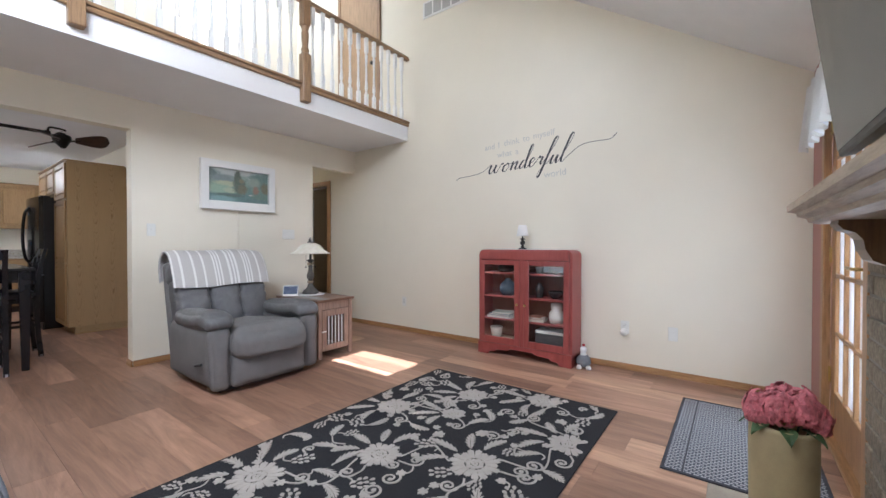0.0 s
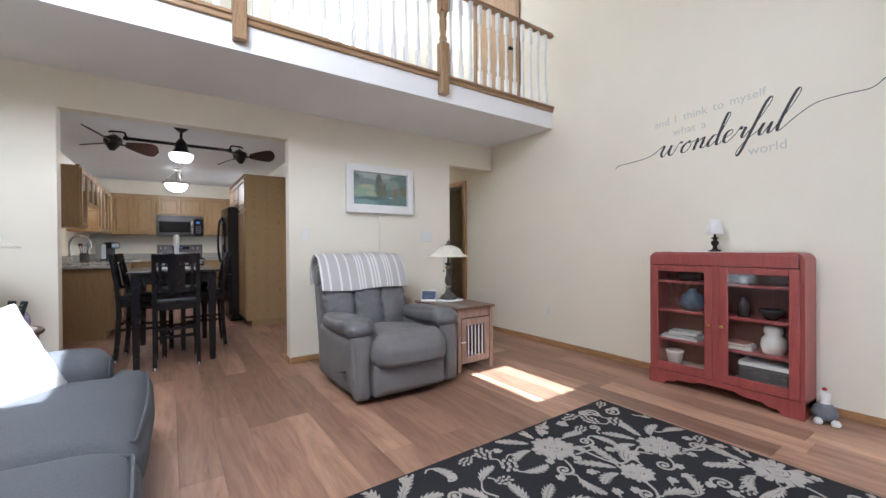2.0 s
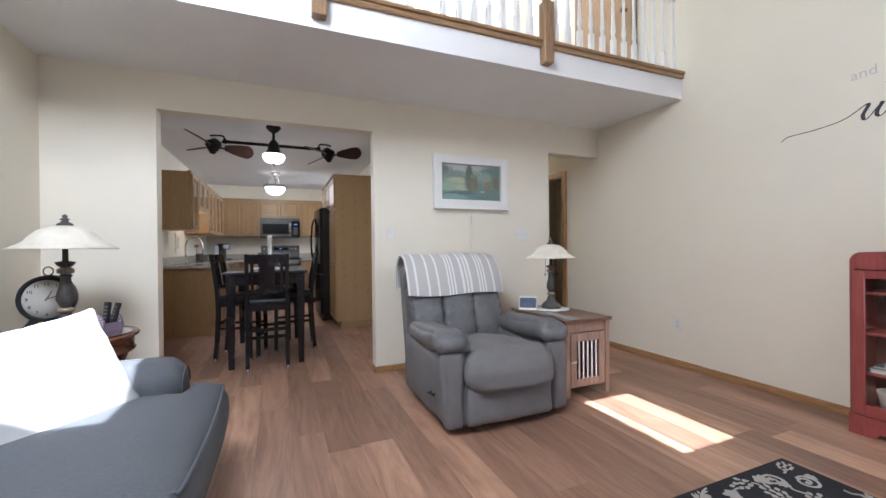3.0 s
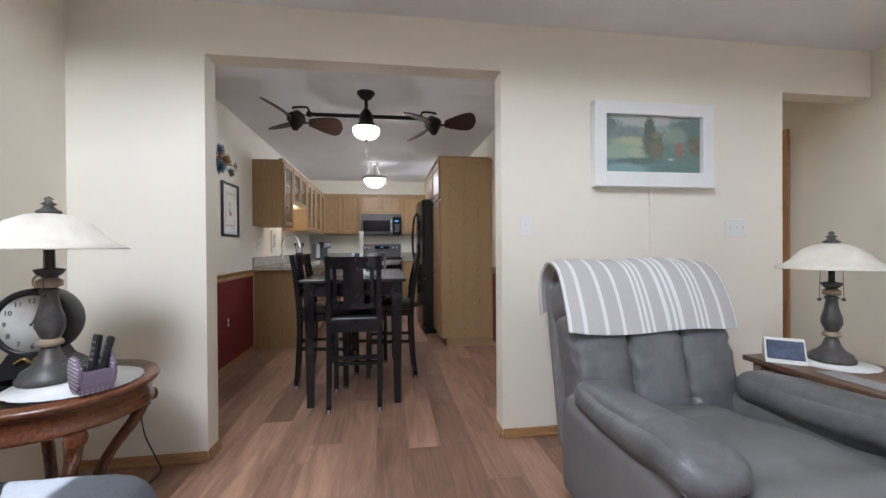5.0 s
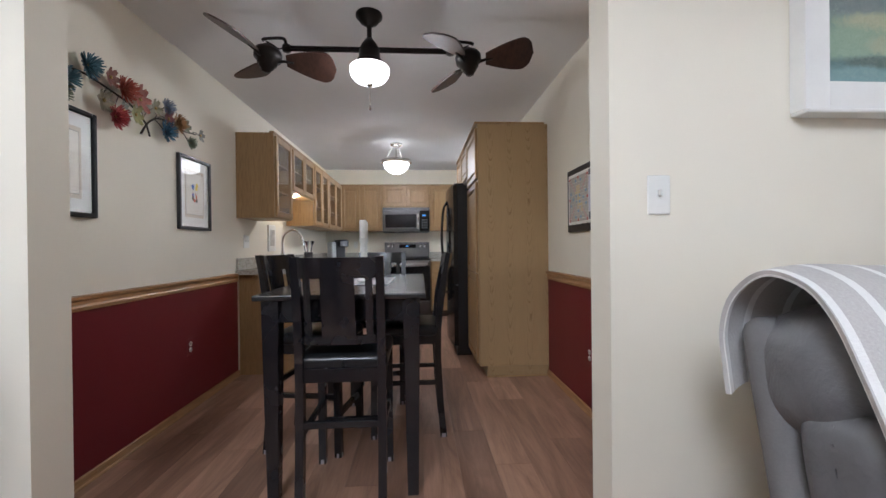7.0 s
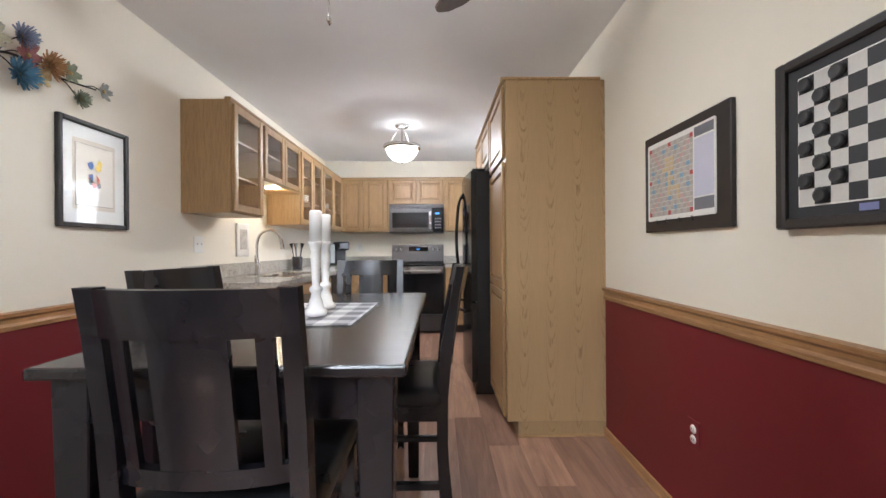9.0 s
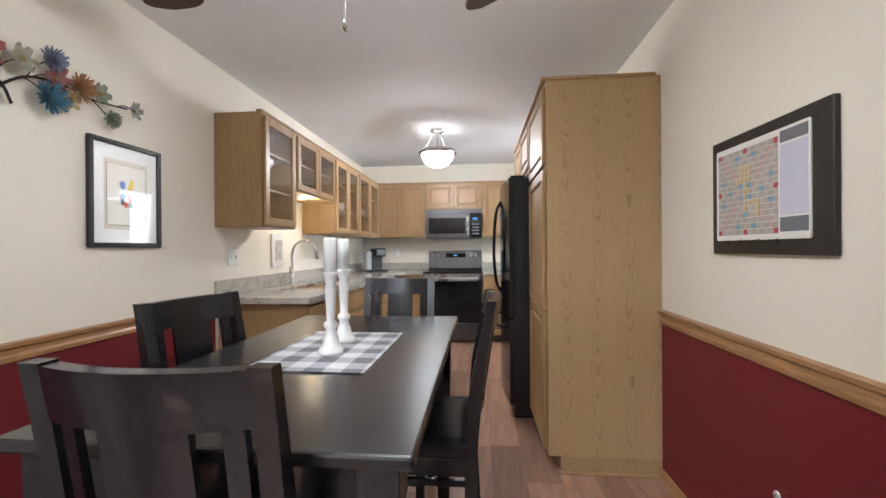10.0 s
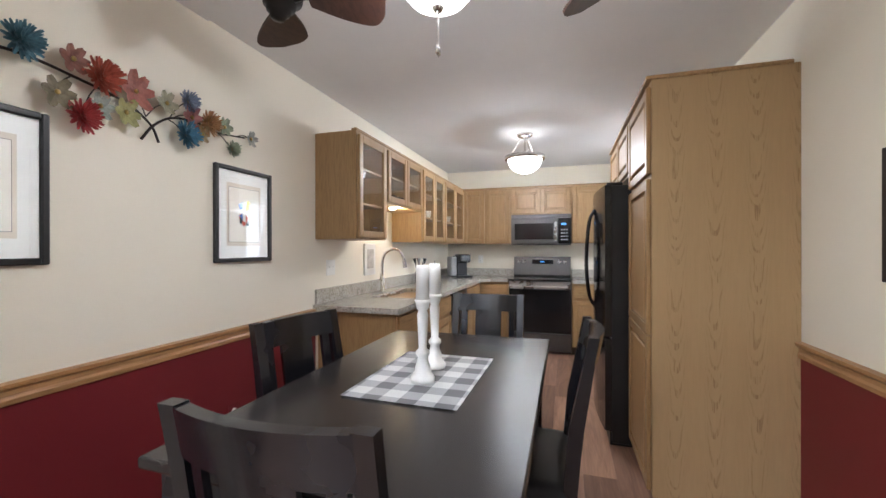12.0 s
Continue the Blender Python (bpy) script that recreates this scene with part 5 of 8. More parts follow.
def arc(cx, cz, r, a0, a1, n=6):
    return [(cx + r * math.cos(math.radians(a0 + (a1 - a0) * i / n)), cz + r * math.sin(math.radians(a0 + (a1 - a0) * i / n))) for i in range(n + 1)]


outer = [(CX0, 0.06)] + arc(CX0 + R, CH - R, R, 180, 90) + arc(CX1 - R, CH - R, R, 90, 0) + [(CX1, 0.06)]
inner = [(CX1 - 0.025, 0.06)] + arc(CX1 - R, CH - R, R - 0.025, 0, 90) + arc(CX0 + R, CH - R, R - 0.025, 90, 180) + [(CX0 + 0.025, 0.06)]
part("case", prism(outer + inner, "y", CY0 + 0.02, CY1), red_wood, cab)
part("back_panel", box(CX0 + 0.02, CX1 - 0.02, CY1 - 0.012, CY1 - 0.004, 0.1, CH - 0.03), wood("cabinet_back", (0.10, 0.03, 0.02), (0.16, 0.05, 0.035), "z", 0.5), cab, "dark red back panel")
part("bottom_board", box(CX0 + 0.025, CX1 - 0.025, CY0 + 0.03, CY1 - 0.012, 0.10, 0.125), red_wood, cab)
for z in (0.345, 0.575, 0.81):
    part("shelf", box(CX0 + 0.025, CX1 - 0.025, CY0 + 0.05, CY1 - 0.012, z, z + 0.018, 0.002), red_wood, cab)
skirt = [(CX0, 0.115), (CX0, 0.0), (CX0 + 0.11, 0.0), (CX0 + 0.13, 0.03), (CX0 + 0.19, 0.035), (CX0 + 0.21, 0.055), (CX0 + 0.33, 0.06), (CX0 + 0.37, 0.08),
         (CX1 - 0.37, 0.08), (CX1 - 0.33, 0.06), (CX1 - 0.21, 0.055), (CX1 - 0.19, 0.035), (CX1 - 0.13, 0.03), (CX1 - 0.11, 0.0), (CX1, 0.0), (CX1, 0.115)]
part("scalloped_skirt", prism(skirt, "y", CY0 + 0.0, CY0 + 0.022), red_wood, cab)
for x in (CX0, CX1 - 0.022):
    part("side_foot", box(x, x + 0.022, CY0 + 0.022, CY1, 0, 0.1, 0.003), red_wood, cab)
part("front_rail", box(CX0 + 0.03, CX1 - 0.03, CY0 + 0.004, CY0 + 0.02, 0.955, CH - 0.012, 0.004), red_wood, cab)
part("centre_stile", box(-1.505, -1.46, CY0 + 0.004, CY0 + 0.02, 0.115, 0.955, 0.003), red_wood, cab)
for sgn, x0, x1 in ((1, CX0 + 0.022, -1.505), (-1, -1.46, CX1 - 0.022)):
    st = 0.052
    db = box(x0, x0 + st, CY0 - 0.006, CY0 + 0.012, 0.12, 0.95, 0.004)
    box(x1 - st, x1, CY0 - 0.006, CY0 + 0.012, 0.12, 0.95, 0.004, db)
    box(x0 + st, x1 - st, CY0 - 0.006, CY0 + 0.012, 0.905, 0.95, 0.004, db)
    box(x0 + st, x1 - st, CY0 - 0.006, CY0 + 0.012, 0.12, 0.185, 0.004, db)
    dr = part("door", db, red_wood, cab, "red framed glass door")
    g = part("glass_pane", box(x0 + st - 0.004, x1 - st + 0.004, CY0 + 0.002, CY0 + 0.005, 0.18, 0.91), M["glass"], dr)
    g.visible_shadow = False
    kx = x1 - 0.018 if sgn > 0 else x0 + 0.018
    k = part("knob", lathe([(0, 0), (0.006, 0.0), (0.005, 0.01), (0.012, 0.018), (0.011, 0.026), (0, 0.03)], 0, 0, 14), M["brass"], dr, "small brass knob")
    k.matrix_basis = pose(kx, CY0 - 0.006, 0.525, 90, 0, 0)

glaze = surface("white_glaze", (0.66, 0.63, 0.56), 0.25, 0.06, 30)
dark_glaze = surface("dark_glaze", (0.05, 0.045, 0.045), 0.25, 0.3, 30)
blue_glaze = surface("blue_glaze", (0.08, 0.11, 0.14), 0.25, 0.3, 20)


def pot(name, label, m, prof, mat):
    t = thing(name, label, name.replace("_", " "), m)
    part("body", lathe(prof, 0, 0, 22), mat, t)
    return t


YM = 3.36
pot("flower_pot", "small white flower pot on the cabinet's lowest shelf", pose(-1.83, YM, 0.125), [(0, 0), (0.045, 0), (0.062, 0.11), (0.066, 0.13), (0.055, 0.13), (0, 0.1)], glaze)
pot("jar", "cream ceramic owl-shaped jar on a shelf", pose(-1.19, YM, 0.363), [(0, 0), (0.06, 0), (0.072, 0.05), (0.066, 0.1), (0.045, 0.125), (0.055, 0.15), (0.05, 0.185), (0, 0.195)], glaze)
pot("bowl", "dark glazed bowl on a shelf", pose(-1.2, YM, 0.593), [(0, 0), (0.035, 0), (0.07, 0.05), (0.075, 0.07), (0.068, 0.07), (0, 0.015)], dark_glaze)
pot("teapot", "dark glazed pot with a lid on a shelf", pose(-1.72, YM, 0.828), [(0, 0), (0.06, 0), (0.085, 0.03), (0.08, 0.06), (0.03, 0.085), (0.012, 0.1), (0, 0.11)], dark_glaze)
pot("vase", "blue grey glazed vase with a pale rim", pose(-1.70, YM, 0.593), [(0, 0), (0.06, 0), (0.09, 0.06), (0.07, 0.12), (0.03, 0.15), (0.035, 0.17), (0, 0.17)], blue_glaze)
pot("cup", "small white cup on the top shelf", pose(-1.36, YM, 0.828), [(0, 0), (0.028, 0), (0.04, 0.06), (0.035, 0.06), (0, 0.01)], glaze)
pot("cup", "small cream cup on the top shelf", pose(-1.56, YM, 0.828), [(0, 0), (0.025, 0), (0.03, 0.06), (0.026, 0.06), (0, 0.01)], glaze)
pot("glass_jar", "dark glass jar on a shelf", pose(-1.36, YM, 0.593), [(0, 0), (0.035, 0), (0.04, 0.1), (0.02, 0.12), (0.022, 0.14), (0, 0.14)], dark_glaze)
rng = random.Random(3)


def book(x, z, w, d, h, col, rz):
    t = thing("book", "flat-lying book with pale pages in the cabinet", "book", pose(x, YM, z, 0, 0, rz), group="books in the cabinet")
    part("pages", box(-w / 2 + 0.004, w / 2 - 0.002, -d / 2 + 0.004, d / 2 - 0.004, 0.003, h - 0.003), surface("page_edges", (0.66, 0.62, 0.54), 0.9, 0.1, 60), t)
    cm = surface("book_cover", col, 0.5, 0.15, 12)
    part("cover", box(-w / 2, w / 2, -d / 2, d / 2, 0, 0.003), cm, t)
    part("cover", box(-w / 2, w / 2, -d / 2, d / 2, h - 0.003, h), cm, t)


for x, z, w, d, hh, col, rz in ((-1.77, 0.363, 0.26, 0.17, 0.022, (0.55, 0.56, 0.54), 4), (-1.76, 0.385, 0.24, 0.16, 0.016, (0.12, 0.14, 0.16), -6), (-1.75, 0.401, 0.20, 0.15, 0.02, (0.45, 0.50, 0.44), 8),
                                (-1.77, 0.125, 0.27, 0.18, 0.03, (0.50, 0.38, 0.28), -3), (-1.38, 0.363, 0.16, 0.15, 0.025, (0.55, 0.50, 0.42), 5), (-1.39, 0.388, 0.14, 0.13, 0.02, (0.4, 0.16, 0.1), -8),
                                (-1.23, 0.265, 0.28, 0.17, 0.025, (0.6, 0.6, 0.57), 2)):
    if (x, z) == (-1.77, 0.125):
        z = 0.125
        x = -1.68
    book(x, z, w, d, hh, col, rz)
bx = thing("wicker_box", "dark woven box on the cabinet's lowest shelf", "box", pose(-1.23, YM, 0.125))
part("body", box(-0.14, 0.14, -0.085, 0.085, 0, 0.14, 0.008), surface("dark_weave", (0.07, 0.06, 0.055), 0.8, 0.5, 60, 90, 0.6, 0.004), bx)

lm = thing("small_lamp", "small dark lamp with a white shade on the cabinet", "table lamp", pose(-1.545, 3.37, CH))
part("base", lathe([(0, 0), (0.04, 0), (0.042, 0.012), (0.02, 0.02), (0.012, 0.04), (0.024, 0.06), (0.026, 0.075), (0.012, 0.09), (0.016, 0.1), (0.028, 0.105), (0.008, 0.115), (0.006, 0.16), (0, 0.16)], 0, 0, 20), M["black_metal"], lm)
part("shade", lathe([(0.058, 0.135), (0.06, 0.138), (0.045, 0.22), (0.036, 0.245), (0.033, 0.245), (0.042, 0.218), (0.056, 0.138)], 0, 0, 32, None, 0, lambda a, z: 1 + 0.02 * math.cos(24 * a)), fabric_white, lm, "white pleated shade")
run = thing("table_runner", "narrow white lace runner on the cabinet", "runner", pose(-1.48, 3.36, CH))
part("cloth", box(-0.33, 0.33, -0.10, 0.10, 0.0, 0.003, 0.001), fabric_white, run)

# stuffed figure beside the cabinet: one plain soft shape
bm = lathe([(0, 0.01), (0.05, 0.015), (0.065, 0.05), (0.055, 0.09), (0.03, 0.115), (0.022, 0.13), (0.028, 0.15), (0.026, 0.18), (0, 0.195)], 0, 0, 20)
for f in bm.faces:
    f.material_index = 0 if f.calc_center_median().z < 0.105 else 1
for x in (-0.035, 0.045):
    lathe([(0, 0.0), (0.02, 0.005), (0.024, 0.02), (0.015, 0.038), (0, 0.042)], x, -0.075, 12, bm, 1)
lathe([(0, 0.19), (0.012, 0.195), (0.014, 0.205), (0, 0.215)], 0.0, 0, 8, bm, 2)
tagged(link_mesh("stuffed_toy", bm, [surface("grey_plush", (0.20, 0.21, 0.23), 0.95, 0.2, 30, 200, 0.5), fabric_white, surface("red_felt", (0.4, 0.04, 0.04), 0.9)]), "grey and white stuffed toy sitting on the floor", "stuffed toy").matrix_world = pose(-0.93, 3.33, 0, 0, 0, 15)

# ---- rug with ivory flowers ----
rug_black = surface("black_rug_pile", (0.014, 0.014, 0.017), 0.95, 0.3, 5, 380, 0.7, 0.004)
ivory = surface("ivory_rug_pile", (0.44, 0.40, 0.36), 0.95, 0.12, 12, 300, 0.7, 0.004)
RX0, RX1, RY0, RY1 = -1.945, -0.455, 0.24, 2.505
rug = thing("rug", "black rug with ivory flowers and curling vines", "rug")
part("ground_weave", box(RX0, RX1, RY0, RY1, 0, 0.008, 0.003), rug_black, rug)
rp = bmesh.new()
RZ = 0.0098


def inside(x, y):
    return RX0 + 0.012 < x < RX1 - 0.012 and RY0 + 0.012 < y < RY1 - 0.012


def poly(pts):
    if all(inside(x, y) for x, y in pts):
        lift = 0.00004 * (len(rp.faces) // 9 % 37)
        vs = [rp.verts.new((x, y, RZ + lift)) for x, y in pts]
        wl = [rp.verts.new((x, y, 0.0075)) for x, y in pts]
        rp.faces.new(vs)
        for i in range(len(pts)):
            j = (i + 1) % len(pts)
            rp.faces.new((vs[i], vs[j], wl[j], wl[i]))


def petal(x, y, a, L, w, notch=0.0):
    c, s = math.cos(a), math.sin(a)
    shape = [(0, 0), (0.25, 0.55), (0.6, 1.0), (0.85, 0.75), (1.0 - notch, 0.0), (0.85, -0.75), (0.6, -1.0), (0.25, -0.55)]
    poly([(x + c * u * L - s * v * w, y + s * u * L + c * v * w) for u, v in shape])


def ribbon(pts, w0, w1):
    n = len(pts)
    for i in range(n - 1):
        (x0, y0), (x1, y1) = pts[i], pts[i + 1]
        d = math.hypot(x1 - x0, y1 - y0) or 1
        nx, ny = -(y1 - y0) / d, (x1 - x0) / d
        wa, wb = w0 + (w1 - w0) * i / n, w0 + (w1 - w0) * (i + 1) / n
        poly([(x0 + nx * wa, y0 + ny * wa), (x1 + nx * wb, y1 + ny * wb), (x1 - nx * wb, y1 - ny * wb), (x0 - nx * wa, y0 - ny * wa)])


def petal_fan(x, y, a, L, w):
    """Broad petal with a three-toothed tip."""
    c, d = math.cos(a), math.sin(a)
    shape = [(0, 0.55), (0.45, 0.85), (0.74, 1.0), (0.90, 0.80), (0.84, 0.45), (1.0, 0.0), (0.84, -0.45), (0.90, -0.80), (0.74, -1.0), (0.45, -0.85), (0, -0.55)]
    poly([(x + c * u * L - d * v * w, y + d * u * L + c * v * w) for u, v in shape])


def flower(x, y, r, a0):
    for n, ri, L, w in ((17, 0.40, 0.60, 0.138), (11, 0.17, 0.215, 0.090), (5, 0.03, 0.13, 0.070)):
        for k in range(n):
            a = a0 + 2 * math.pi * (k + 0.5 * (n == 9)) / n
            petal_fan(x + math.cos(a) * r * ri, y + math.sin(a) * r * ri, a, r * L * (1.12 if k % 3 else 0.85), r * w)


def acanthus(x, y, a, L, w, bend):
    """Serrated leaf in two halves along a bent rib."""
    n, lobes = 24, 6
    spine = []
    for i in range(n + 1):
        spine.append((x, y, a))
        a += bend / n
        x, y = x + math.cos(a) * L / n, y + math.sin(a) * L / n
    for side in (-1, 1):
        for i in range(n):
            quad = []
            for k in (i, i + 1):
                u = k / n
                saw = (u * lobes) % 1.0 if k == i else ((u * lobes - 1e-6) % 1.0)
                wid = w * math.sin(math.pi * (0.06 + 0.90 * u)) ** 0.8 * (0.35 + 0.75 * saw)
                px, py, pa = spine[k]
                nx, ny = -math.sin(pa) * side, math.cos(pa) * side
                lead = wid * 0.7
                quad.append(((px + nx * 0.0014, py + ny * 0.0014), (px + nx * (0.0014 + wid) + math.cos(pa) * lead, py + ny * (0.0014 + wid) + math.sin(pa) * lead)))
            poly([quad[0][0], quad[1][0], quad[1][1], quad[0][1]])


def curl(x, y, a, r, s, turns=1.35):
    """Tendril that rolls into a spiral, leaving (x, y) in direction a."""
    cx, cy = x - math.sin(a) * r * s, y + math.cos(a) * r * s
    b0 = math.atan2(y - cy, x - cx)
    pts = []
    for i in range(27):
        u = i / 26
        rr_ = r * (1 - 0.80 * u)
        b1 = b0 + s * u * turns * 2 * math.pi
        pts.append((cx + math.cos(b1) * rr_, cy + math.sin(b1) * rr_))
    ribbon(pts, 0.0065, 0.0045)
    for q in range(5):
        petal(pts[-1][0], pts[-1][1], q * 1.257, 0.013, 0.006)


def sprig(x, y, a, k=1.0):
    """Forked bud: three lobes and two small hooks."""
    for d, L in ((0, 0.055), (0.55, 0.045), (-0.55, 0.045), (1.25, 0.03), (-1.25, 0.03)):
        petal(x, y, a + d, L * k, 0.011 * k)


def cluster(x, y, a, k=1.0):
    """Small seed head of short petals in rows."""
    for row, n in ((0, 2), (1, 3), (2, 3), (3, 2)):
        for i in range(n):
            o = (i - (n - 1) / 2) * 0.021 * k
            px = x + math.cos(a) * row * 0.024 * k - math.sin(a) * o
            py = y + math.sin(a) * row * 0.024 * k + math.cos(a) * o
            petal(px, py, a + 0.5 * (i - (n - 1) / 2), 0.025 * k, 0.0085 * k)


def vine(ctrl, w=0.0055):
    ribbon([(p.x, p.y) for p in curve_pts([(x, y, 0) for x, y in ctrl], 10)], w, w * 0.85)


rr = random.Random(11)
blooms = [(-1.652, 0.699, 0.125), (-1.69, 1.682, 0.12), (-1.328, 1.19, 0.115), (-0.88, 1.409, 0.13), (-1.367, 2.165, 0.11), (-0.91, 2.379, 0.12), (-0.567, 1.879, 0.115), (-1.301, 1.824, 0.08), (-0.85, 0.55, 0.12), (-0.58, 1.0, 0.1), (-1.25, 0.42, 0.11)]
taken = []


def free(x, y, r):
    return inside(x, y) and all(math.hypot(x - p, y - q) > r + t for p, q, t in taken)


for x, y, r in blooms:
    flower(x, y, r, rr.uniform(0, 1))
    taken.append((x, y, r * 0.95))
for i, (x, y, r) in enumerate(blooms):
    # three or four long leaves fan out on one side, spirals on the other
    a = math.pi * 0.95 + rr.uniform(-0.5, 0.5)
    for k, d in enumerate((-0.75, -0.25, 0.3, 0.85)):
        b1 = a + d
        px, py = x + math.cos(b1) * r * 1.02, y + math.sin(b1) * r * 1.02
        L = rr.uniform(0.13, 0.20)
        if free(px + math.cos(b1) * L * 0.6, py + math.sin(b1) * L * 0.6, 0.02):
            acanthus(px + math.cos(b1) * 0.012, py + math.sin(b1) * 0.012, b1, L * 1.05, 0.027, d * 1.3)
            taken.append((px + math.cos(b1) * L * 0.55, py + math.sin(b1) * L * 0.55, 0.045))
    for d in (0.75, -0.75):
        b1 = a + math.pi + d
        px, py = x + math.cos(b1) * r * 1.05, y + math.sin(b1) * r * 1.05
        ex, ey = px + math.cos(b1) * 0.08, py + math.sin(b1) * 0.08
        if free(ex, ey, 0.03):
            sg = 1 if d > 0 else -1
            vine([(px, py), ((px + ex) / 2 + 0.01, (py + ey) / 2), (ex, ey)])
            curl(ex, ey, b1, 0.045, sg)
            taken.append((ex + math.cos(b1 + sg * 1.2) * 0.04, ey + math.sin(b1 + sg * 1.2) * 0.04, 0.045))
links = sorted({tuple(sorted((i, j))) for i in range(len(blooms)) for j in sorted(range(len(blooms)), key=lambda q: math.hypot(blooms[q][0] - blooms[i][0], blooms[q][1] - blooms[i][1]))[1:3]})
for i, j in links:
    (x0, y0, r0), (x1, y1, r1) = blooms[i], blooms[j]
    dx, dy = x1 - x0, y1 - y0
    k = rr.choice((-0.28, 0.28))
    mx, my = (x0 + x1) / 2 - dy * k, (y0 + y1) / 2 + dx * k
    dist = math.hypot(dx, dy)
    vine([(x0 + dx / dist * r0, y0 + dy / dist * r0), (mx, my), (x1 - dx / dist * r1, y1 - dy / dist * r1)])
    for sg in (-1, 1):
        b1 = math.atan2(dy, dx) + sg * 0.9
        ex, ey = mx + math.cos(b1) * 0.06, my + math.sin(b1) * 0.06
        if free(ex, ey, 0.035):
            if sg > 0:
                curl(mx, my, math.atan2(dy, dx) + 0.4 * sg, 0.045, sg)
            else:
                acanthus(mx, my, b1, 0.13, 0.026, 0.6 * sg)
            taken.append((ex, ey, 0.05))
for k in range(2600):
    x, y = rr.uniform(RX0 + 0.05, RX1 - 0.05), rr.uniform(RY0 + 0.05, RY1 - 0.05)
    size = 0.062 if k < 900 else (0.045 if k < 1700 else 0.03)
    if free(x, y, size):
        taken.append((x, y, size))
        near = min(taken[:-1], key=lambda q: abs(math.hypot(q[0] - x, q[1] - y) - q[2] - size))
        t, a = rr.random(), math.atan2(y - near[1], x - near[0]) + rr.uniform(-0.9, 0.9)
        bx_, by_ = x - math.cos(a) * size, y - math.sin(a) * size
        nd = math.hypot(bx_ - near[0], by_ - near[1]) or 1.0
        sx_, sy_ = near[0] + (bx_ - near[0]) / nd * near[2] * 0.7, near[1] + (by_ - near[1]) / nd * near[2] * 0.7
        bow_ = rr.choice((-0.25, 0.25))
        vine([(sx_, sy_), ((sx_ + bx_) / 2 - (by_ - sy_) * bow_, (sy_ + by_) / 2 + (bx_ - sx_) * bow_), (bx_, by_)], 0.0042)
        if size > 0.06:
            if t < 0.45:
                acanthus(bx_, by_, a, 0.15, 0.026, rr.choice((-0.9, 0.9)))
            elif t < 0.8:
                curl(bx_, by_, a, 0.05, rr.choice((-1, 1)))
                sprig(bx_, by_, a + 2.4, 0.8)
            else:
                cluster(bx_, by_, a, 1.2)
        elif size > 0.04:
            if t < 0.4:
                curl(bx_, by_, a, 0.035, rr.choice((-1, 1)), 1.1)
            elif t < 0.7:
                sprig(bx_, by_, a, 1.2)
            else:
                cluster(bx_, by_, a, 0.9)
        else:
            sprig(bx_, by_, a, 0.8)
part("woven_pattern", rp, ivory, rug, "ivory woven flower pattern")["kind"] = "stuff"

# ---- door mat ----
mat = thing("door_mat", "grey woven door mat with a dark border", "door mat")
mm, nt, b = node_mat("grey_woven_mat")
v = tex_coord(nt, (1, 1, 1))
bk = nt.nodes.new("ShaderNodeTexBrick")
bk.inputs["Scale"].default_value = 1.0
bk.inputs["Brick Width"].default_value, bk.inputs["Row Height"].default_value, bk.inputs["Mortar Size"].default_value = 0.03, 0.017, 0.0042
bk.inputs["Mortar Smooth"].default_value = 0.3
nt.links.new(v, bk.inputs["Vector"])
pat = math_node(nt, "ADD", math_node(nt, "MULTIPLY", bk.outputs["Fac"], 0.6), math_node(nt, "MULTIPLY", noise_tex(nt, v, 130, 3), 0.35))
nt.links.new(ramp(nt, pat, [(0.22, (0.42, 0.42, 0.43)), (0.36, (0.06, 0.065, 0.085))]), b.inputs["Base Color"])
b.inputs["Roughness"].default_value = 0.95
bump(nt, b, pat, 0.6, 0.004)
part("weave", box(-0.125, 0.50, 1.945, 3.03, 0, 0.006, 0.002), mm, mat)
eb = surface("dark_binding", (0.05, 0.05, 0.06), 0.9, 0.2, 40)
for b4 in ((-0.135, -0.12, 1.935, 3.04), (0.495, 0.51, 1.935, 3.04), (-0.12, 0.495, 1.935, 1.95), (-0.12, 0.495, 3.025, 3.04)):
    part("binding", box(b4[0], b4[1], b4[2], b4[3], 0, 0.0085, 0.002), eb, mat)
part("stripe", box(-0.045, -0.038, 1.95, 3.025, 0.0, 0.0072), eb, mat)

# ---- dining table ----
bw = M["black_wood"]
top_mat, nt, b = node_mat("worn_black_tabletop")
v = tex_coord(nt)
n1, n2 = noise_tex(nt, v, 5, 5), noise_tex(nt, v, 90, 5, 0.7)
sp = math_node(nt, "GREATER_THAN", n2, 0.66)
nt.links.new(mixc(nt, math_node(nt, "MULTIPLY", sp, 0.10), ramp(nt, n1, [(0.3, (0.012, 0.010, 0.010)), (0.7, (0.024, 0.020, 0.019))]), (0.12, 0.09, 0.075)), b.inputs["Base Color"])
mr = nt.nodes.new("ShaderNodeMapRange")
mr.inputs["To Min"].default_value, mr.inputs["To Max"].default_value = 0.20, 0.27
nt.links.new(n1, mr.inputs["Value"])
nt.links.new(mr.outputs[0], b.inputs["Roughness"])
bump(nt, b, n2, 0.04, 0.0005)
TX0, TX1, TY0, TY1, TH = -6.03, -4.775, -0.35, 0.385, 0.90
tb = thing("dining_table", "black counter-height dining table with a worn top", "dining table")
part("tabletop", box(TX0, TX1, TY0, TY1, TH - 0.025, TH, 0.006, None, 0, 2), top_mat, tb, "worn glossy black tabletop")
for y in (TY0 + 0.05, TY1 - 0.072):
    part("apron", box(TX0 + 0.10, TX1 - 0.10, y, y + 0.022, TH - 0.125, TH - 0.025, 0.002), bw, tb)
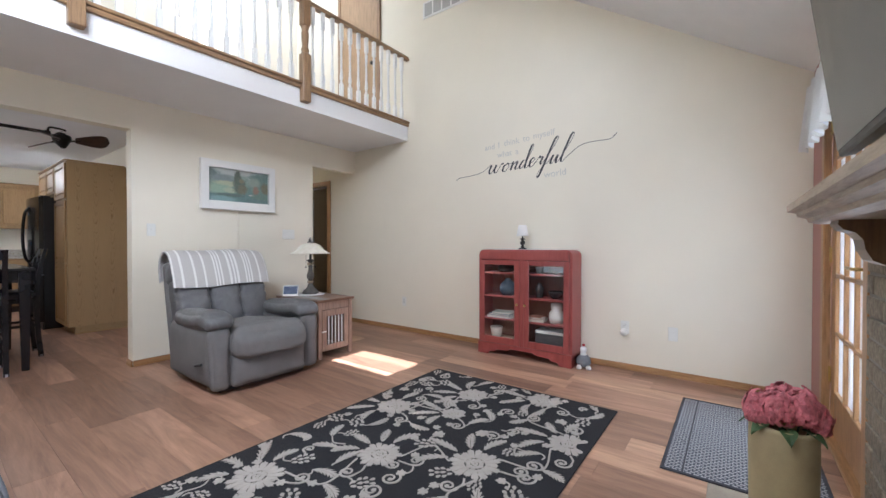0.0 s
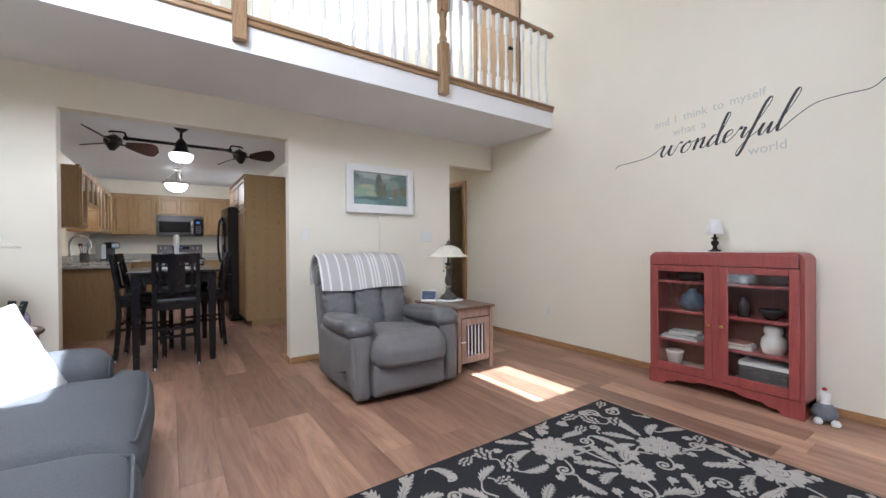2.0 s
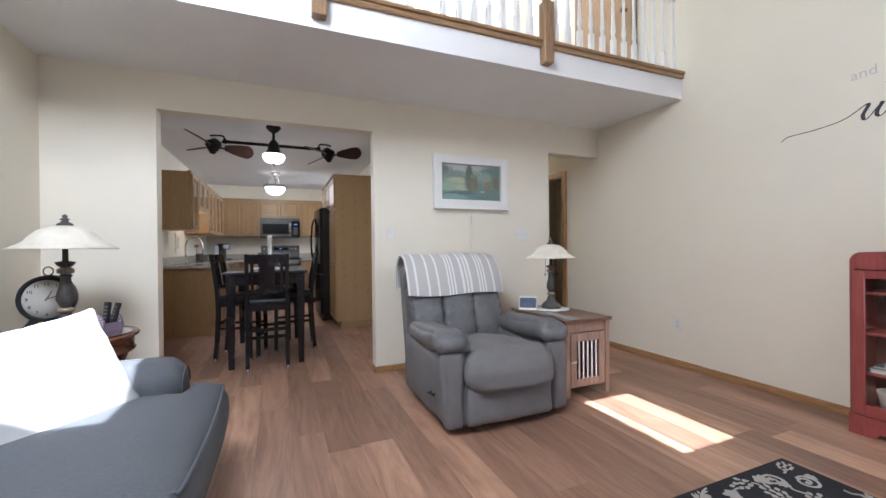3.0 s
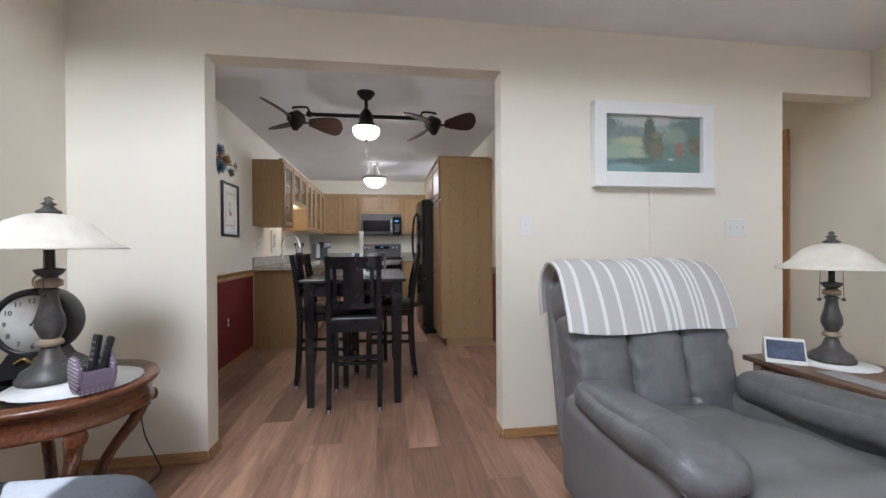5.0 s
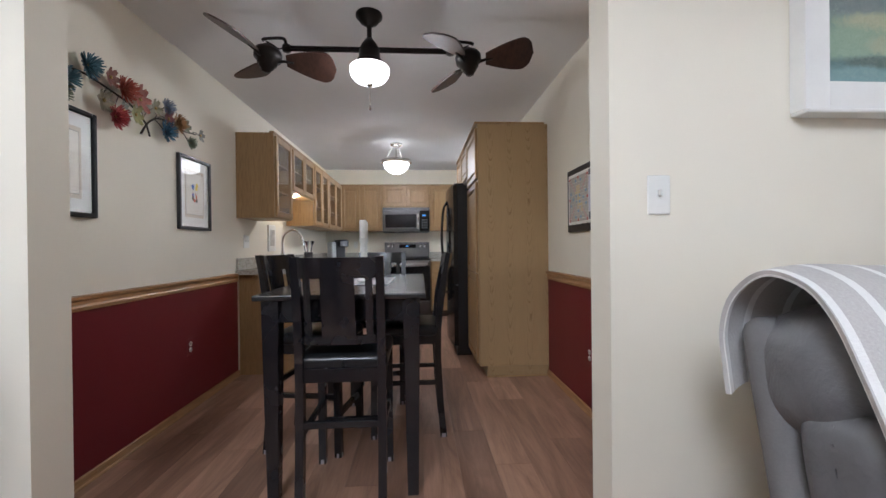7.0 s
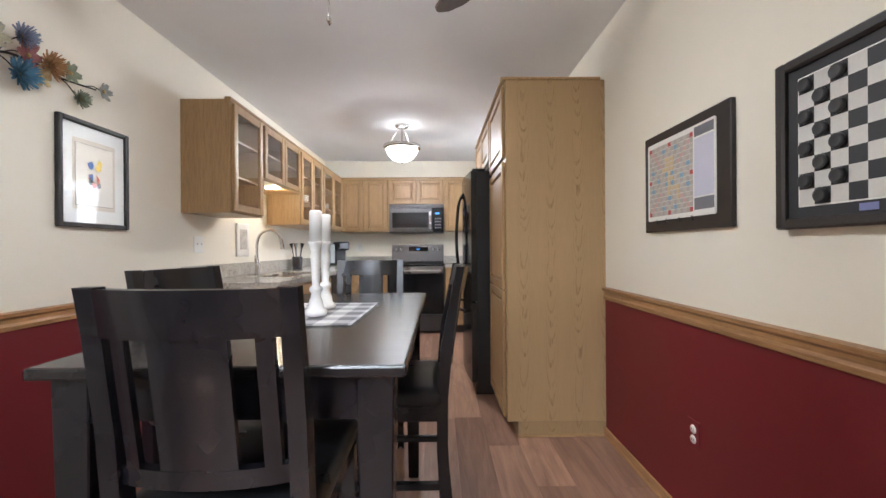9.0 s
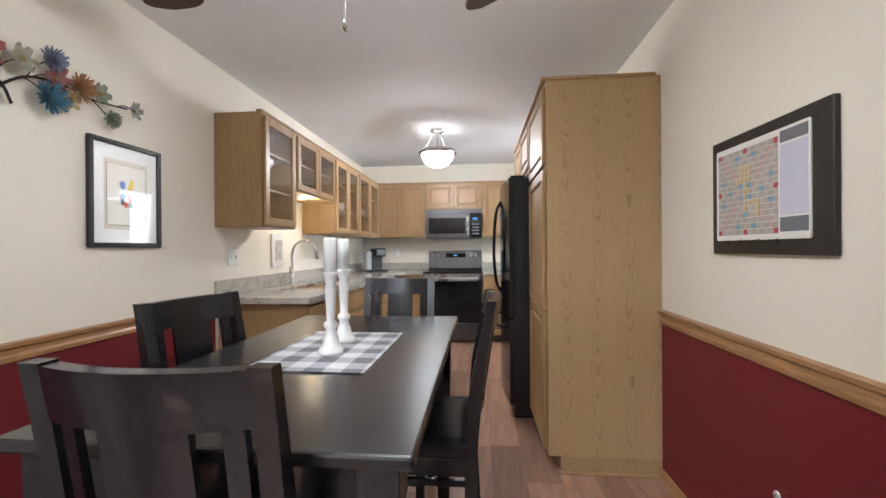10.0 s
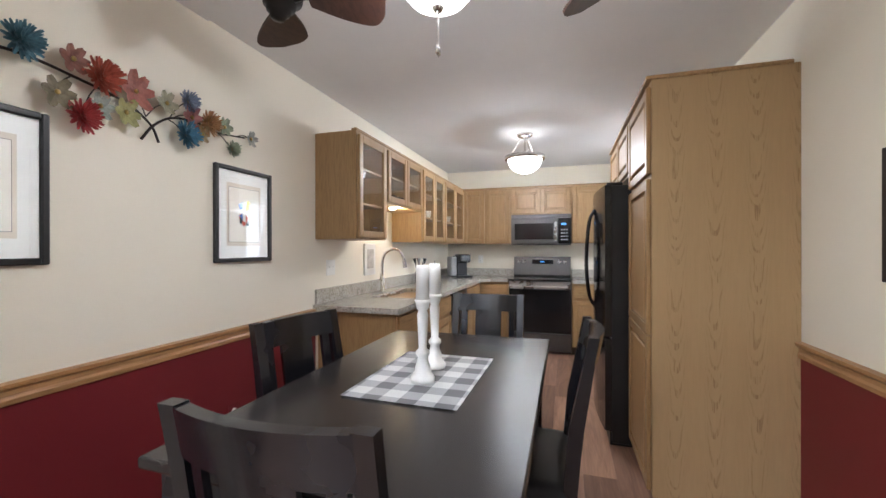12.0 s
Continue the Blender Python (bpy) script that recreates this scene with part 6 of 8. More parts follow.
for x in (TX0 + 0.05, TX1 - 0.072):
    part("apron", box(x, x + 0.022, TY0 + 0.10, TY1 - 0.10, TH - 0.125, TH - 0.025, 0.002), bw, tb)
for x in (TX0 + 0.065, TX1 - 0.065):
    for y in (TY0 + 0.065, TY1 - 0.065):
        t = bmesh.new()
        bmesh.ops.create_cube(t, size=1.0)
        for q in t.verts:
            k = 0.076 if q.co.z > 0 else 0.048
            q.co = Vector((x + q.co.x * k, y + q.co.y * k, 0.0 if q.co.z < 0 else TH - 0.025))
        bmesh.ops.bevel(t, geom=t.edges[:], offset=0.003, segments=1, affect="EDGES")
        part("leg", t, bw, tb, "square tapered leg")

# ---- counter-height chairs ----
seat_leather = surface("black_leatherette", (0.012, 0.012, 0.013), 0.3, 0.2, 12, 240, 0.2, 0.001)


def chair_proto(m):
    """Local: the sitter faces +x; the back stands at x about 0."""
    t = thing("dining_chair", "black wooden counter-height chair with a leatherette seat", "chair", m, "chairs round the dining table")
    W2 = 0.188

    def post(y, pts, w, d, d1=None):
        bm = bmesh.new()
        prev = None
        for x, z in pts:
            d = d1 if d1 and z > 0.95 else d
            cur = [bm.verts.new((x + sx * d / 2, y + sy * w / 2, z)) for sx, sy in ((-1, -1), (1, -1), (1, 1), (-1, 1))]
            if prev:
                for i in range(4):
                    bm.faces.new((prev[i], prev[(i + 1) % 4], cur[(i + 1) % 4], cur[i]))
            else:
                bm.faces.new(cur[::-1])
            prev = cur
        bm.faces.new(prev)
        return bm
    side = [(0.0, 0.0), (0.018, 0.2), (0.03, 0.45), (0.028, 0.62), (0.012, 0.8), (-0.02, 0.98), (-0.035, 1.06)]
    for y in (-W2 + 0.018, W2 - 0.018):
        lg = part("back_leg", post(y, side + [(-0.036, 1.063)], 0.034, 0.038, 0.027), bw, t, "curved back leg and post")
        part("felt_pad", cyl((0.0, y, 0.0), (0.0, y, 0.022), 0.021, n=10), surface("clear_foot_cap", (0.4, 0.36, 0.36), 0.4), lg, "pale foot cap")
        fl = part("front_leg", post(y, [(0.40, 0), (0.395, 0.58)], 0.036, 0.036), bw, t)
        part("felt_pad", cyl((0.40, y, 0.0), (0.40, y, 0.022), 0.02, n=10), surface("clear_foot_cap", (0.4, 0.36, 0.36), 0.4), fl, "pale foot cap")
    for y in (-W2 + 0.01, W2 - 0.03):
        part("seat_rail", box(0.03, 0.39, y, y + 0.02, 0.535, 0.595, 0.002), bw, t)
        part("stretcher", box(0.03, 0.39, y, y + 0.02, 0.30, 0.325, 0.002), bw, t)
    for x, z in ((0.38, 0.535), (0.02, 0.535)):
        part("seat_rail", box(x, x + 0.022, -W2 + 0.03, W2 - 0.03, z, z + 0.06, 0.002), bw, t)
    part("stretcher", box(0.012, 0.034, -W2 + 0.03, W2 - 0.03, 0.345, 0.375, 0.003), bw, t)
    part("stretcher", box(0.385, 0.41, -W2 + 0.03, W2 - 0.03, 0.20, 0.23, 0.003), bw, t)
    part("seat", soft_box(0.40, 0.385, 0.06, 0.024, (0, 0, 0.018), 12, pose(0.225, 0, 0.615)), seat_leather, t, "padded black leatherette seat", True)

    def bow(z0, z1, y0, y1, thick, dx, n=10):
        """Bent board across the back, hollow towards the sitter."""
        bm = bmesh.new()
        prev = None
        for i in range(n + 1):
            y = y0 + (y1 - y0) * i / n
            u = y / W2
            off = -0.028 * (1.0 - min(1.0, (u / 0.84) ** 2))
            cur = []
            for z in (z0, z1):
                xx = np.interp(z, [p[1] for p in side], [p[0] for p in side]) + off + dx
                zz = z
                cur += [bm.verts.new((xx - thick / 2, y, zz)), bm.verts.new((xx + thick / 2, y, zz))]
            if prev:
                bm.faces.new((prev[0], prev[2], cur[2], cur[0]))
                bm.faces.new((prev[3], prev[1], cur[1], cur[3]))
                bm.faces.new((prev[2], prev[3], cur[3], cur[2]))
                bm.faces.new((prev[1], prev[0], cur[0], cur[1]))
            else:
                bm.faces.new((cur[0], cur[1], cur[3], cur[2]))
            prev = cur
        bm.faces.new((prev[0], prev[2], prev[3], prev[1]))
        bmesh.ops.recalc_face_normals(bm, faces=bm.faces[:])
        return bm
    part("top_rail", bow(0.975, 1.06, -W2 + 0.030, W2 - 0.030, 0.026, 0.0), bw, t, "bowed top rail", True)
    part("lower_rail", bow(0.70, 0.735, -W2 + 0.030, W2 - 0.030, 0.022, 0.004), bw, t, "", True)
    part("splat", bow(0.735, 0.985, -0.068, 0.068, 0.012, 0.0, 10), bw, t, "wide back splat", True)
    for y in (-0.125, 0.125):
        part("back_slat", bow(0.735, 0.985, y - 0.014, y + 0.014, 0.014, 0.0, 2), bw, t)
    return t


ch = chair_proto(pose(-4.725, 0.025, 0, 0, 0, 180))
copy_thing(ch, pose(-5.415, -0.44, 0, 0, 0, 80))
copy_thing(ch, pose(-5.53, 0.488, 0, 0, 0, -90))
copy_thing(ch, pose(-6.25, 0.06, 0, 0, 0, 0))

# ---- checked runner and candles ----
chk, nt, b = node_mat("grey_white_check")
v = tex_coord(nt)
sep = nt.nodes.new("ShaderNodeSeparateXYZ")
nt.links.new(v, sep.inputs[0])
sq = 0.052
cxm = math_node(nt, "GREATER_THAN", math_node(nt, "PINGPONG", math_node(nt, "ADD", sep.outputs["X"], 0.026), sq), sq / 2)
cym = math_node(nt, "GREATER_THAN", math_node(nt, "PINGPONG", math_node(nt, "ADD", sep.outputs["Y"], 0.026), sq), sq / 2)
sm = math_node(nt, "MULTIPLY", math_node(nt, "ADD", cxm, cym), 0.5)
wv = noise_tex(nt, tex_coord(nt, (300, 300, 300)), 1, 2)
nt.links.new(mixc(nt, 0.2, ramp(nt, sm, [(0.1, (0.88, 0.87, 0.85)), (0.5, (0.58, 0.57, 0.57)), (0.9, (0.26, 0.255, 0.26))]), mixc(nt, wv, (0.8, 0.8, 0.8), (1.0, 1.0, 1.0)), "MULTIPLY"), b.inputs["Base Color"])
b.inputs["Roughness"].default_value = 0.95
bump(nt, b, wv, 0.4, 0.001)
rn = thing("table_runner", "grey and white buffalo-check cloth on the table", "table runner", pose(-5.40, 0.03, TH, 0, 0, -1))
bm = bmesh.new()
grid = [[bm.verts.new((-0.24 + 0.48 * i / 24, -0.167 + 0.334 * j / 16, 0.004 + 0.0012 * noise.noise((i * 0.5, j * 0.5, 3)))) for j in range(17)] for i in range(25)]
for i in range(24):
    for j in range(16):
        bm.faces.new((grid[i][j], grid[i + 1][j], grid[i + 1][j + 1], grid[i][j + 1]))
bmesh.ops.solidify(bm, geom=bm.faces[:], thickness=0.003)
part("cloth", bm, chk, rn)
wax = surface("white_wax", (0.80, 0.78, 0.73), 0.4, 0.04, 10)
white_dist = surface("distressed_white_wood", (0.78, 0.76, 0.72), 0.6, 0.08, 25, 150, 0.3, 0.001)
for x, y, s in ((-5.33, 0.04, 1.0), (-5.475, 0.030, 1.0)):
    c = thing("candle_holder", "turned white wooden candlestick on the runner", "candlestick", pose(x, y, TH + 0.0055), "candlesticks on the table")
    part("stick", lathe([(0, 0), (0.035, 0), (0.037, 0.012), (0.032, 0.02), (0.025, 0.028), (0.023, 0.045), (0.017, 0.06), (0.015, 0.075), (0.021, 0.082), (0.021, 0.092), (0.012, 0.1), (0.014, 0.14), (0.017, 0.2), (0.013, 0.212), (0.018, 0.22), (0.021, 0.236), (0.025, 0.245), (0, 0.246)], 0, 0, 28), white_dist, c)
    cd = thing("candle", "white pillar candle in the wooden candlestick", "candle", pose(x, y, TH + 0.0055 + 0.246))
    part("wax_body", lathe([(0, 0), (0.02, 0), (0.02, 0.098), (0.017, 0.103), (0.008, 0.1), (0, 0.099)], 0, 0, 24), wax, cd)
    part("wick", cyl((0, 0, 0.099), (0.001, 0, 0.112), 0.001, n=6), M["black_soft"], cd)

# ---- twin-motor ceiling fan ----
bronze = M["black_metal"]
blade_mat = wood("walnut_blade", (0.035, 0.016, 0.012), (0.065, 0.03, 0.02), "x", 0.45)
bowl_mat = glow("lit_opal_glass", (1.0, 0.96, 0.90), 1.0)
FX, FY = -5.34, 0.087
fan = thing("ceiling_fan", "bronze ceiling fan with two side motors and a lit bowl", "ceiling fan", pose(FX, FY, -0.022))
part("canopy", lathe([(0.0, (CEIL + 0.022)), (0.075, (CEIL + 0.022)), (0.075, (CEIL + 0.022) - 0.025), (0.06, (CEIL + 0.022) - 0.04), (0.05, (CEIL + 0.022) - 0.055), (0.02, (CEIL + 0.022) - 0.075), (0.014, (CEIL + 0.022) - 0.08), (0.014, (CEIL + 0.022) - 0.15), (0.0, (CEIL + 0.022) - 0.15)][::-1], 0, 0, 28), bronze, fan)
part("centre_hub", lathe([(0, CEIL - 0.12), (0.02, CEIL - 0.125), (0.045, CEIL - 0.16), (0.058, CEIL - 0.19), (0.06, CEIL - 0.235), (0.072, CEIL - 0.25), (0.085, CEIL - 0.28), (0.085, CEIL - 0.288), (0, CEIL - 0.288)][::-1], 0, 0, 28), bronze, fan)
bowl = part("glass_bowl", lathe([(0.0, 2.045), (0.045, 2.051), (0.083, 2.068), (0.105, 2.094), (0.112, 2.12), (0.109, 2.143), (0.09, 2.145), (0, 2.145)], 0, 0, 36), bowl_mat, fan, "glowing opal glass bowl")
bowl.visible_shadow = False
part("bowl_finial", lathe([(0, 2.03), (0.012, 2.034), (0.018, 2.044), (0.02, 2.05), (0, 2.055)], 0, 0, 14), M["chrome"], fan)
for dx in (-0.006, 0.008):
    pc = part("pull_chain", cyl((dx, 0.0, 1.925 if dx < 0 else 1.94), (dx, 0.0, 2.04), 0.0018, n=6), M["chrome"], fan)
    part("fob", lathe([(0, 1.90), (0.007, 1.91), (0.004, 1.93), (0, 1.933)], dx, 0, 8), M["chrome"], pc)
for dz in (-0.008, 0.008):
    part("cross_bar", cyl((0, -0.47, 2.243 + dz), (0, 0.47, 2.243 + dz), 0.008, n=10), bronze, fan)


def blade(a, L=0.275, w=0.104, tilt=-24):
    bm = bmesh.new()
    n = 16
    edge = []
    for i in range(n + 1):
        u = i / n
        ww = w * (0.35 + 0.65 * math.sin(min(1, u * 1.15) * math.pi / 2)) * math.sqrt(max(0.0, 1 - max(0, (u - 0.72) / 0.28) ** 2))
        edge.append((0.10 + L * u, ww))
    pts = [(x, y) for x, y in edge] + [(x, -y) for x, y in edge[::-1][1:]]
    prism(pts, "z", -0.004, 0.004, bm)
    return merge(bmesh.new(), bm, 0, pose(0, 0, 0, 0, 0, a) @ pose(0, 0, 0, tilt, 0, 0))


for s, a0 in ((-1, -22), (1, 84)):
    hy = s * 0.565
    lean = pose(0.0, hy, 2.19, 0, 0, 0) @ pose(0, 0, 0, s * 6, -3, 0)
    mt = part("motor", lathe([(0, -0.085), (0.022, -0.082), (0.03, -0.065), (0.038, -0.06), (0.042, -0.045), (0.052, -0.04), (0.056, -0.02), (0.072, -0.01), (0.075, 0.025), (0.066, 0.042), (0.04, 0.05), (0.034, 0.065), (0, 0.065)], 0, 0, 30), bronze, fan, "ribbed bronze fan motor")
    mt.matrix_basis = lean
    part("swivel_joint", lathe([(0, -0.02), (0.022, -0.018), (0.026, 0), (0.022, 0.018), (0, 0.02)], 0, 0, 16), bronze, fan).matrix_basis = pose(0, s * 0.46, 2.243)
    part("support_arm", tube(curve_pts([(0, s * 0.46, 2.243), (0, s * 0.47, 2.29), (0, s * 0.50, 2.30), (0, s * 0.575, 2.295), (0, hy + s * 0.03, 2.285)]), 0.009, 8), bronze, fan)
    part("cable", tube(curve_pts([(0.02, s * 0.44, 2.25), (0.03, s * 0.49, 2.225), (0.03, s * 0.53, 2.25), (0.02, hy, 2.27)]), 0.004, 6), bronze, fan)
    for k in range(3):
        a = a0 + 120 * k
        bl = part("blade", blade(a), blade_mat, mt, "walnut fan blade")
        part("blade_arm", merge(bmesh.new(), tube([(0.05, 0, -0.012), (0.09, 0, -0.006), (0.14, 0, -0.004)], [0.012, 0.008, 0.006], 8), 0, pose(0, 0, 0, 0, 0, a)), bronze, mt)

# ---- kitchen ceiling lamp ----
kl = thing("ceiling_lamp", "semi-flush nickel ceiling lamp with a lit glass bowl", "ceiling lamp", pose(-8.16, 0.075, 0))
part("canopy", lathe([(0, 2.395), (0.05, 2.395), (0.075, 2.41), (0.078, 2.43), (0, 2.43)], 0, 0, 24), M["chrome"], kl)
for k in range(3):
    a = 2.1 * k + 0.4
    part("rod", cyl((0.04 * math.cos(a), 0.04 * math.sin(a), 2.40), (0.15 * math.cos(a), 0.15 * math.sin(a), 2.215), 0.005, n=8), M["chrome"], kl)
part("stem", cyl((0, 0, 2.2), (0, 0, 2.4), 0.01, n=10), M["chrome"], kl)
part("rim", lathe([(0.165, 2.175), (0.19, 2.175), (0.196, 2.19), (0.192, 2.213), (0.165, 2.213)], 0, 0, 40), M["chrome"], kl, "brushed nickel rim")
kb = part("glass_bowl", lathe([(0.0, 2.04), (0.06, 2.048), (0.11, 2.075), (0.15, 2.12), (0.168, 2.178), (0.16, 2.18), (0, 2.182)], 0, 0, 40), glow("lit_frosted_glass", (1.0, 0.96, 0.90), 1.0), kl, "glowing frosted bowl")
kb.visible_shadow = False
part("finial", lathe([(0, 2.022), (0.01, 2.03), (0.014, 2.042), (0, 2.045)], 0, 0, 12), M["chrome"], kl)

# ---- cabinets ----
OZ_, OX_, OY_ = M["oak_z"], M["oak_x"], M["oak_y"]


def panel_door(w, h, glazed=False, knob=None, drawer=False):
    """Framed cabinet door in its own plane: x across, z up, front towards -y. Returns (frame, panel) meshes."""
    f = 0.05 if not drawer else 0.0
    if drawer:
        fb = box(0, w, -0.019, 0, 0, h, 0.005)
        return fb, None
    fb = box(0, f, -0.021, 0, 0, h, 0.005)
    box(w - f, w, -0.021, 0, 0, h, 0.005, fb)
    box(f, w - f, -0.019, 0, 0, f, 0.004, fb)
    box(f, w - f, -0.019, 0, h - f, h, 0.004, fb)
    if glazed:
        return fb, box(f - 0.005, w - f + 0.005, -0.010, -0.006, f - 0.005, h - f + 0.005)
    pb = box(f - 0.005, w - f + 0.005, -0.005, -0.001, f - 0.005, h - f + 0.005)
    box(f + 0.014, w - f - 0.014, -0.018, -0.005, f + 0.014, h - f - 0.014, 0.011, pb)
    return fb, pb


def add_door(unit, m, w, h, glazed=False, drawer=False):
    """m maps the door's own plane into the world."""
    fb, pb = panel_door(w, h, glazed, drawer=drawer)
    d = part("drawer" if drawer else "door", fb, OZ_ if not drawer else OX_, unit, "glazed oak door" if glazed else "")
    d.matrix_basis = m
    if pb is not None:
        p = part("glass_pane" if glazed else "panel", pb, M["glass"] if glazed else OZ_, d)
        if glazed:
            p.visible_shadow = False
    return d


TO_PY = Matrix.Rotation(math.pi, 4, "Z")      # door facing +y
TO_PX = Matrix.Rotation(math.pi / 2, 4, "Z")   # door facing +x
UYB, UYF, UZ0, UZ1 = YKL, -0.905, 1.37, 2.11


def upper_left(x0, x1, z0, doors, glazed, label):
    """Wall cabinet on the south wall between x0 < x1; doors is their number."""
    u = thing("wall_cabinet", label, "cabinet")
    th = 0.018
    for nm, b6 in (("side_panel", (x0, x0 + th, UYB, UYF, z0, UZ1)), ("side_panel", (x1 - th, x1, UYB, UYF, z0, UZ1)), ("bottom_panel", (x0 + th, x1 - th, UYB, UYF, z0, z0 + th)),
                   ("top_panel", (x0 + th, x1 - th, UYB, UYF, UZ1 - th, UZ1)), ("back_panel", (x0 + th, x1 - th, UYB, UYB + 0.008, z0 + th, UZ1 - th))):
        part(nm, box(*b6, 0.001), OZ_, u)
    part("crown_strip", box(x0, x1, UYF - 0.03, UYF + 0.012, UZ1 - 0.002, UZ1 + 0.016, 0.003), OX_, u)
    ff = box(x0, x0 + 0.03, UYF, UYF + 0.006, z0, UZ1)
    box(x1 - 0.03, x1, UYF, UYF + 0.006, z0, UZ1, 0, ff)
    box(x0 + 0.03, x1 - 0.03, UYF, UYF + 0.006, UZ1 - 0.04, UZ1, 0, ff)
    box(x0 + 0.03, x1 - 0.03, UYF, UYF + 0.006, z0, z0 + 0.03, 0, ff)
    part("face_frame", ff, OZ_, u)
    w = (x1 - x0 - 0.03) / doors
    for i in range(doors):
        xr = x1 - 0.015 - i * w
        add_door(u, Matrix.Translation((xr - 0.004, UYF + 0.006, z0 + 0.012)) @ TO_PY, w - 0.008, UZ1 - z0 - 0.035, glazed)
    if glazed:
        for k in range(1, 3 if UZ1 - z0 > 0.6 else 2):
            z = z0 + (UZ1 - z0) * k / (3 if UZ1 - z0 > 0.6 else 2)
            part("shelf", box(x0 + 0.018, x1 - 0.018, UYB + 0.008, UYF - 0.02, z, z + 0.015), OX_, u)
    return u


upper_left(-7.045, -6.585, UZ0, 1, True, "oak wall cabinet with a glazed door over the counter")
upper_left(-7.86, -7.045, 1.665, 2, True, "short oak wall cabinet with two glazed doors over the sink")
upper_left(-8.60, -7.86, UZ0, 2, True, "tall oak wall cabinet with glazed doors")
upper_left(-9.52, -8.60, UZ0, 2, True, "tall oak corner wall cabinet with glazed doors")

UXF = -9.52


def upper_back(y0, y1, z0, doors, label):
    u = thing("wall_cabinet", label, "cabinet")
    part("body", box(XB, UXF, y0, y1, z0, UZ1, 0.001), OZ_, u)
    part("crown_strip", box(UXF - 0.03, UXF + 0.012, y0, y1, UZ1 - 0.002, UZ1 + 0.016, 0.003), OY_, u)
    w = (y1 - y0 - 0.02) / doors
    for i in range(doors):
        add_door(u, Matrix.Translation((UXF, y0 + 0.01 + i * w + 0.004, z0 + 0.012)) @ TO_PX, w - 0.008, UZ1 - z0 - 0.035)
    return u


upper_back(-0.90, -0.58, UZ0, 1, "oak wall cabinet in the kitchen corner")
upper_back(-0.58, -0.235, UZ0, 1, "oak wall cabinet beside the microwave")
upper_back(-0.235, 0.535, 1.752, 2, "short oak wall cabinet over the microwave")
upper_back(0.535, 1.02, UZ0, 1, "oak wall cabinet beside the microwave")
upper_back(1.02, 1.445, UZ0, 1, "oak wall cabinet in the far corner")

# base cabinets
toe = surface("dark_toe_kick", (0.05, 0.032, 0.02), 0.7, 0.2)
BYF = -0.615


def base_left(x0, x1, label, drawers=1, doors=2):
    u = thing("base_cabinet", label, "cabinet")
    part("body", box(x0, x1, YKL + 0.006, BYF, 0.10, 0.874, 0.002), OZ_, u)
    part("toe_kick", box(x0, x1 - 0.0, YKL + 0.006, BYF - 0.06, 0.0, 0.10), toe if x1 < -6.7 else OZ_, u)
    w = (x1 - x0 - 0.02) / doors
    for i in range(doors):
        xr = x1 - 0.01 - i * w
        add_door(u, Matrix.Translation((xr - 0.004, BYF, 0.115)) @ TO_PY, w - 0.008, 0.55)
        add_door(u, Matrix.Translation((xr - 0.004, BYF, 0.70)) @ TO_PY, w - 0.008, 0.15, drawer=True)
    return u


base_left(-7.03, -6.605, "oak base cabinet at the counter's end", 1, 1)
base_left(-7.88, -7.03, "oak sink base cabinet with two doors")
base_left(-9.24, -8.5, "oak base cabinet under the granite")
dw = thing("dishwasher", "dark stainless dishwasher under the counter", "dishwasher")
part("body", box(-8.49, -7.89, YKL + 0.02, BYF + 0.0, 0.10, 0.87, 0.002), M["black_soft"], dw)
part("front_panel", box(-8.485, -7.895, BYF, BYF + 0.025, 0.12, 0.865, 0.005), M["dark_steel"], dw)
part("handle", cyl((-8.42, BYF + 0.06, 0.79), (-7.96, BYF + 0.06, 0.79), 0.01, n=10), M["steel"], dw)
part("plinth", box(-8.485, -7.895, YKL + 0.02, BYF - 0.05, 0.0, 0.10), M["black_soft"], dw)
BXF = -9.25
for y0, y1, lb in ((-0.60, -0.235, "oak base cabinet beside the range"), (0.535, 1.02, "oak base cabinet with a drawer beside the range"), (1.02, 1.445, "oak base cabinet in the far corner")):
    u = thing("base_cabinet", lb, "cabinet")
    part("body", box(XB + 0.003, BXF, y0, y1, 0.10, 0.874, 0.002), OZ_, u)
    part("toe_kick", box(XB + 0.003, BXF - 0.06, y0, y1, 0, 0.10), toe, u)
    add_door(u, Matrix.Translation((BXF, y0 + 0.012, 0.115)) @ TO_PX, y1 - y0 - 0.024, 0.55)
    add_door(u, Matrix.Translation((BXF, y0 + 0.012, 0.70)) @ TO_PX, y1 - y0 - 0.024, 0.15, drawer=True)

# granite worktop, with a hole for the sink
granite, nt, b = node_mat("speckled_granite")
v = tex_coord(nt)
n1, n2, n3 = noise_tex(nt, v, 16, 6, 0.7, 0.6), noise_tex(nt, v, 70, 5, 0.7), noise_tex(nt, v, 140, 3, 0.6)
c = ramp(nt, n1, [(0.3, (0.16, 0.145, 0.12)), (0.45, (0.46, 0.43, 0.37)), (0.7, (0.62, 0.59, 0.53))])
c = mixc(nt, 0.5, c, ramp(nt, n2, [(0.36, (0.07, 0.06, 0.05)), (0.5, (0.5, 0.47, 0.41)), (0.7, (0.66, 0.64, 0.58))]))
c = mixc(nt, math_node(nt, "GREATER_THAN", n3, 0.64), c, (0.22, 0.17, 0.12))
nt.links.new(c, b.inputs["Base Color"])
b.inputs["Roughness"].default_value = 0.14
wt = thing("worktop", "speckled beige granite worktop with a low upstand", "worktop")
SKX0, SKX1, SKY0, SKY1 = -7.83, -7.10, -1.06, -0.70
CF = -0.575
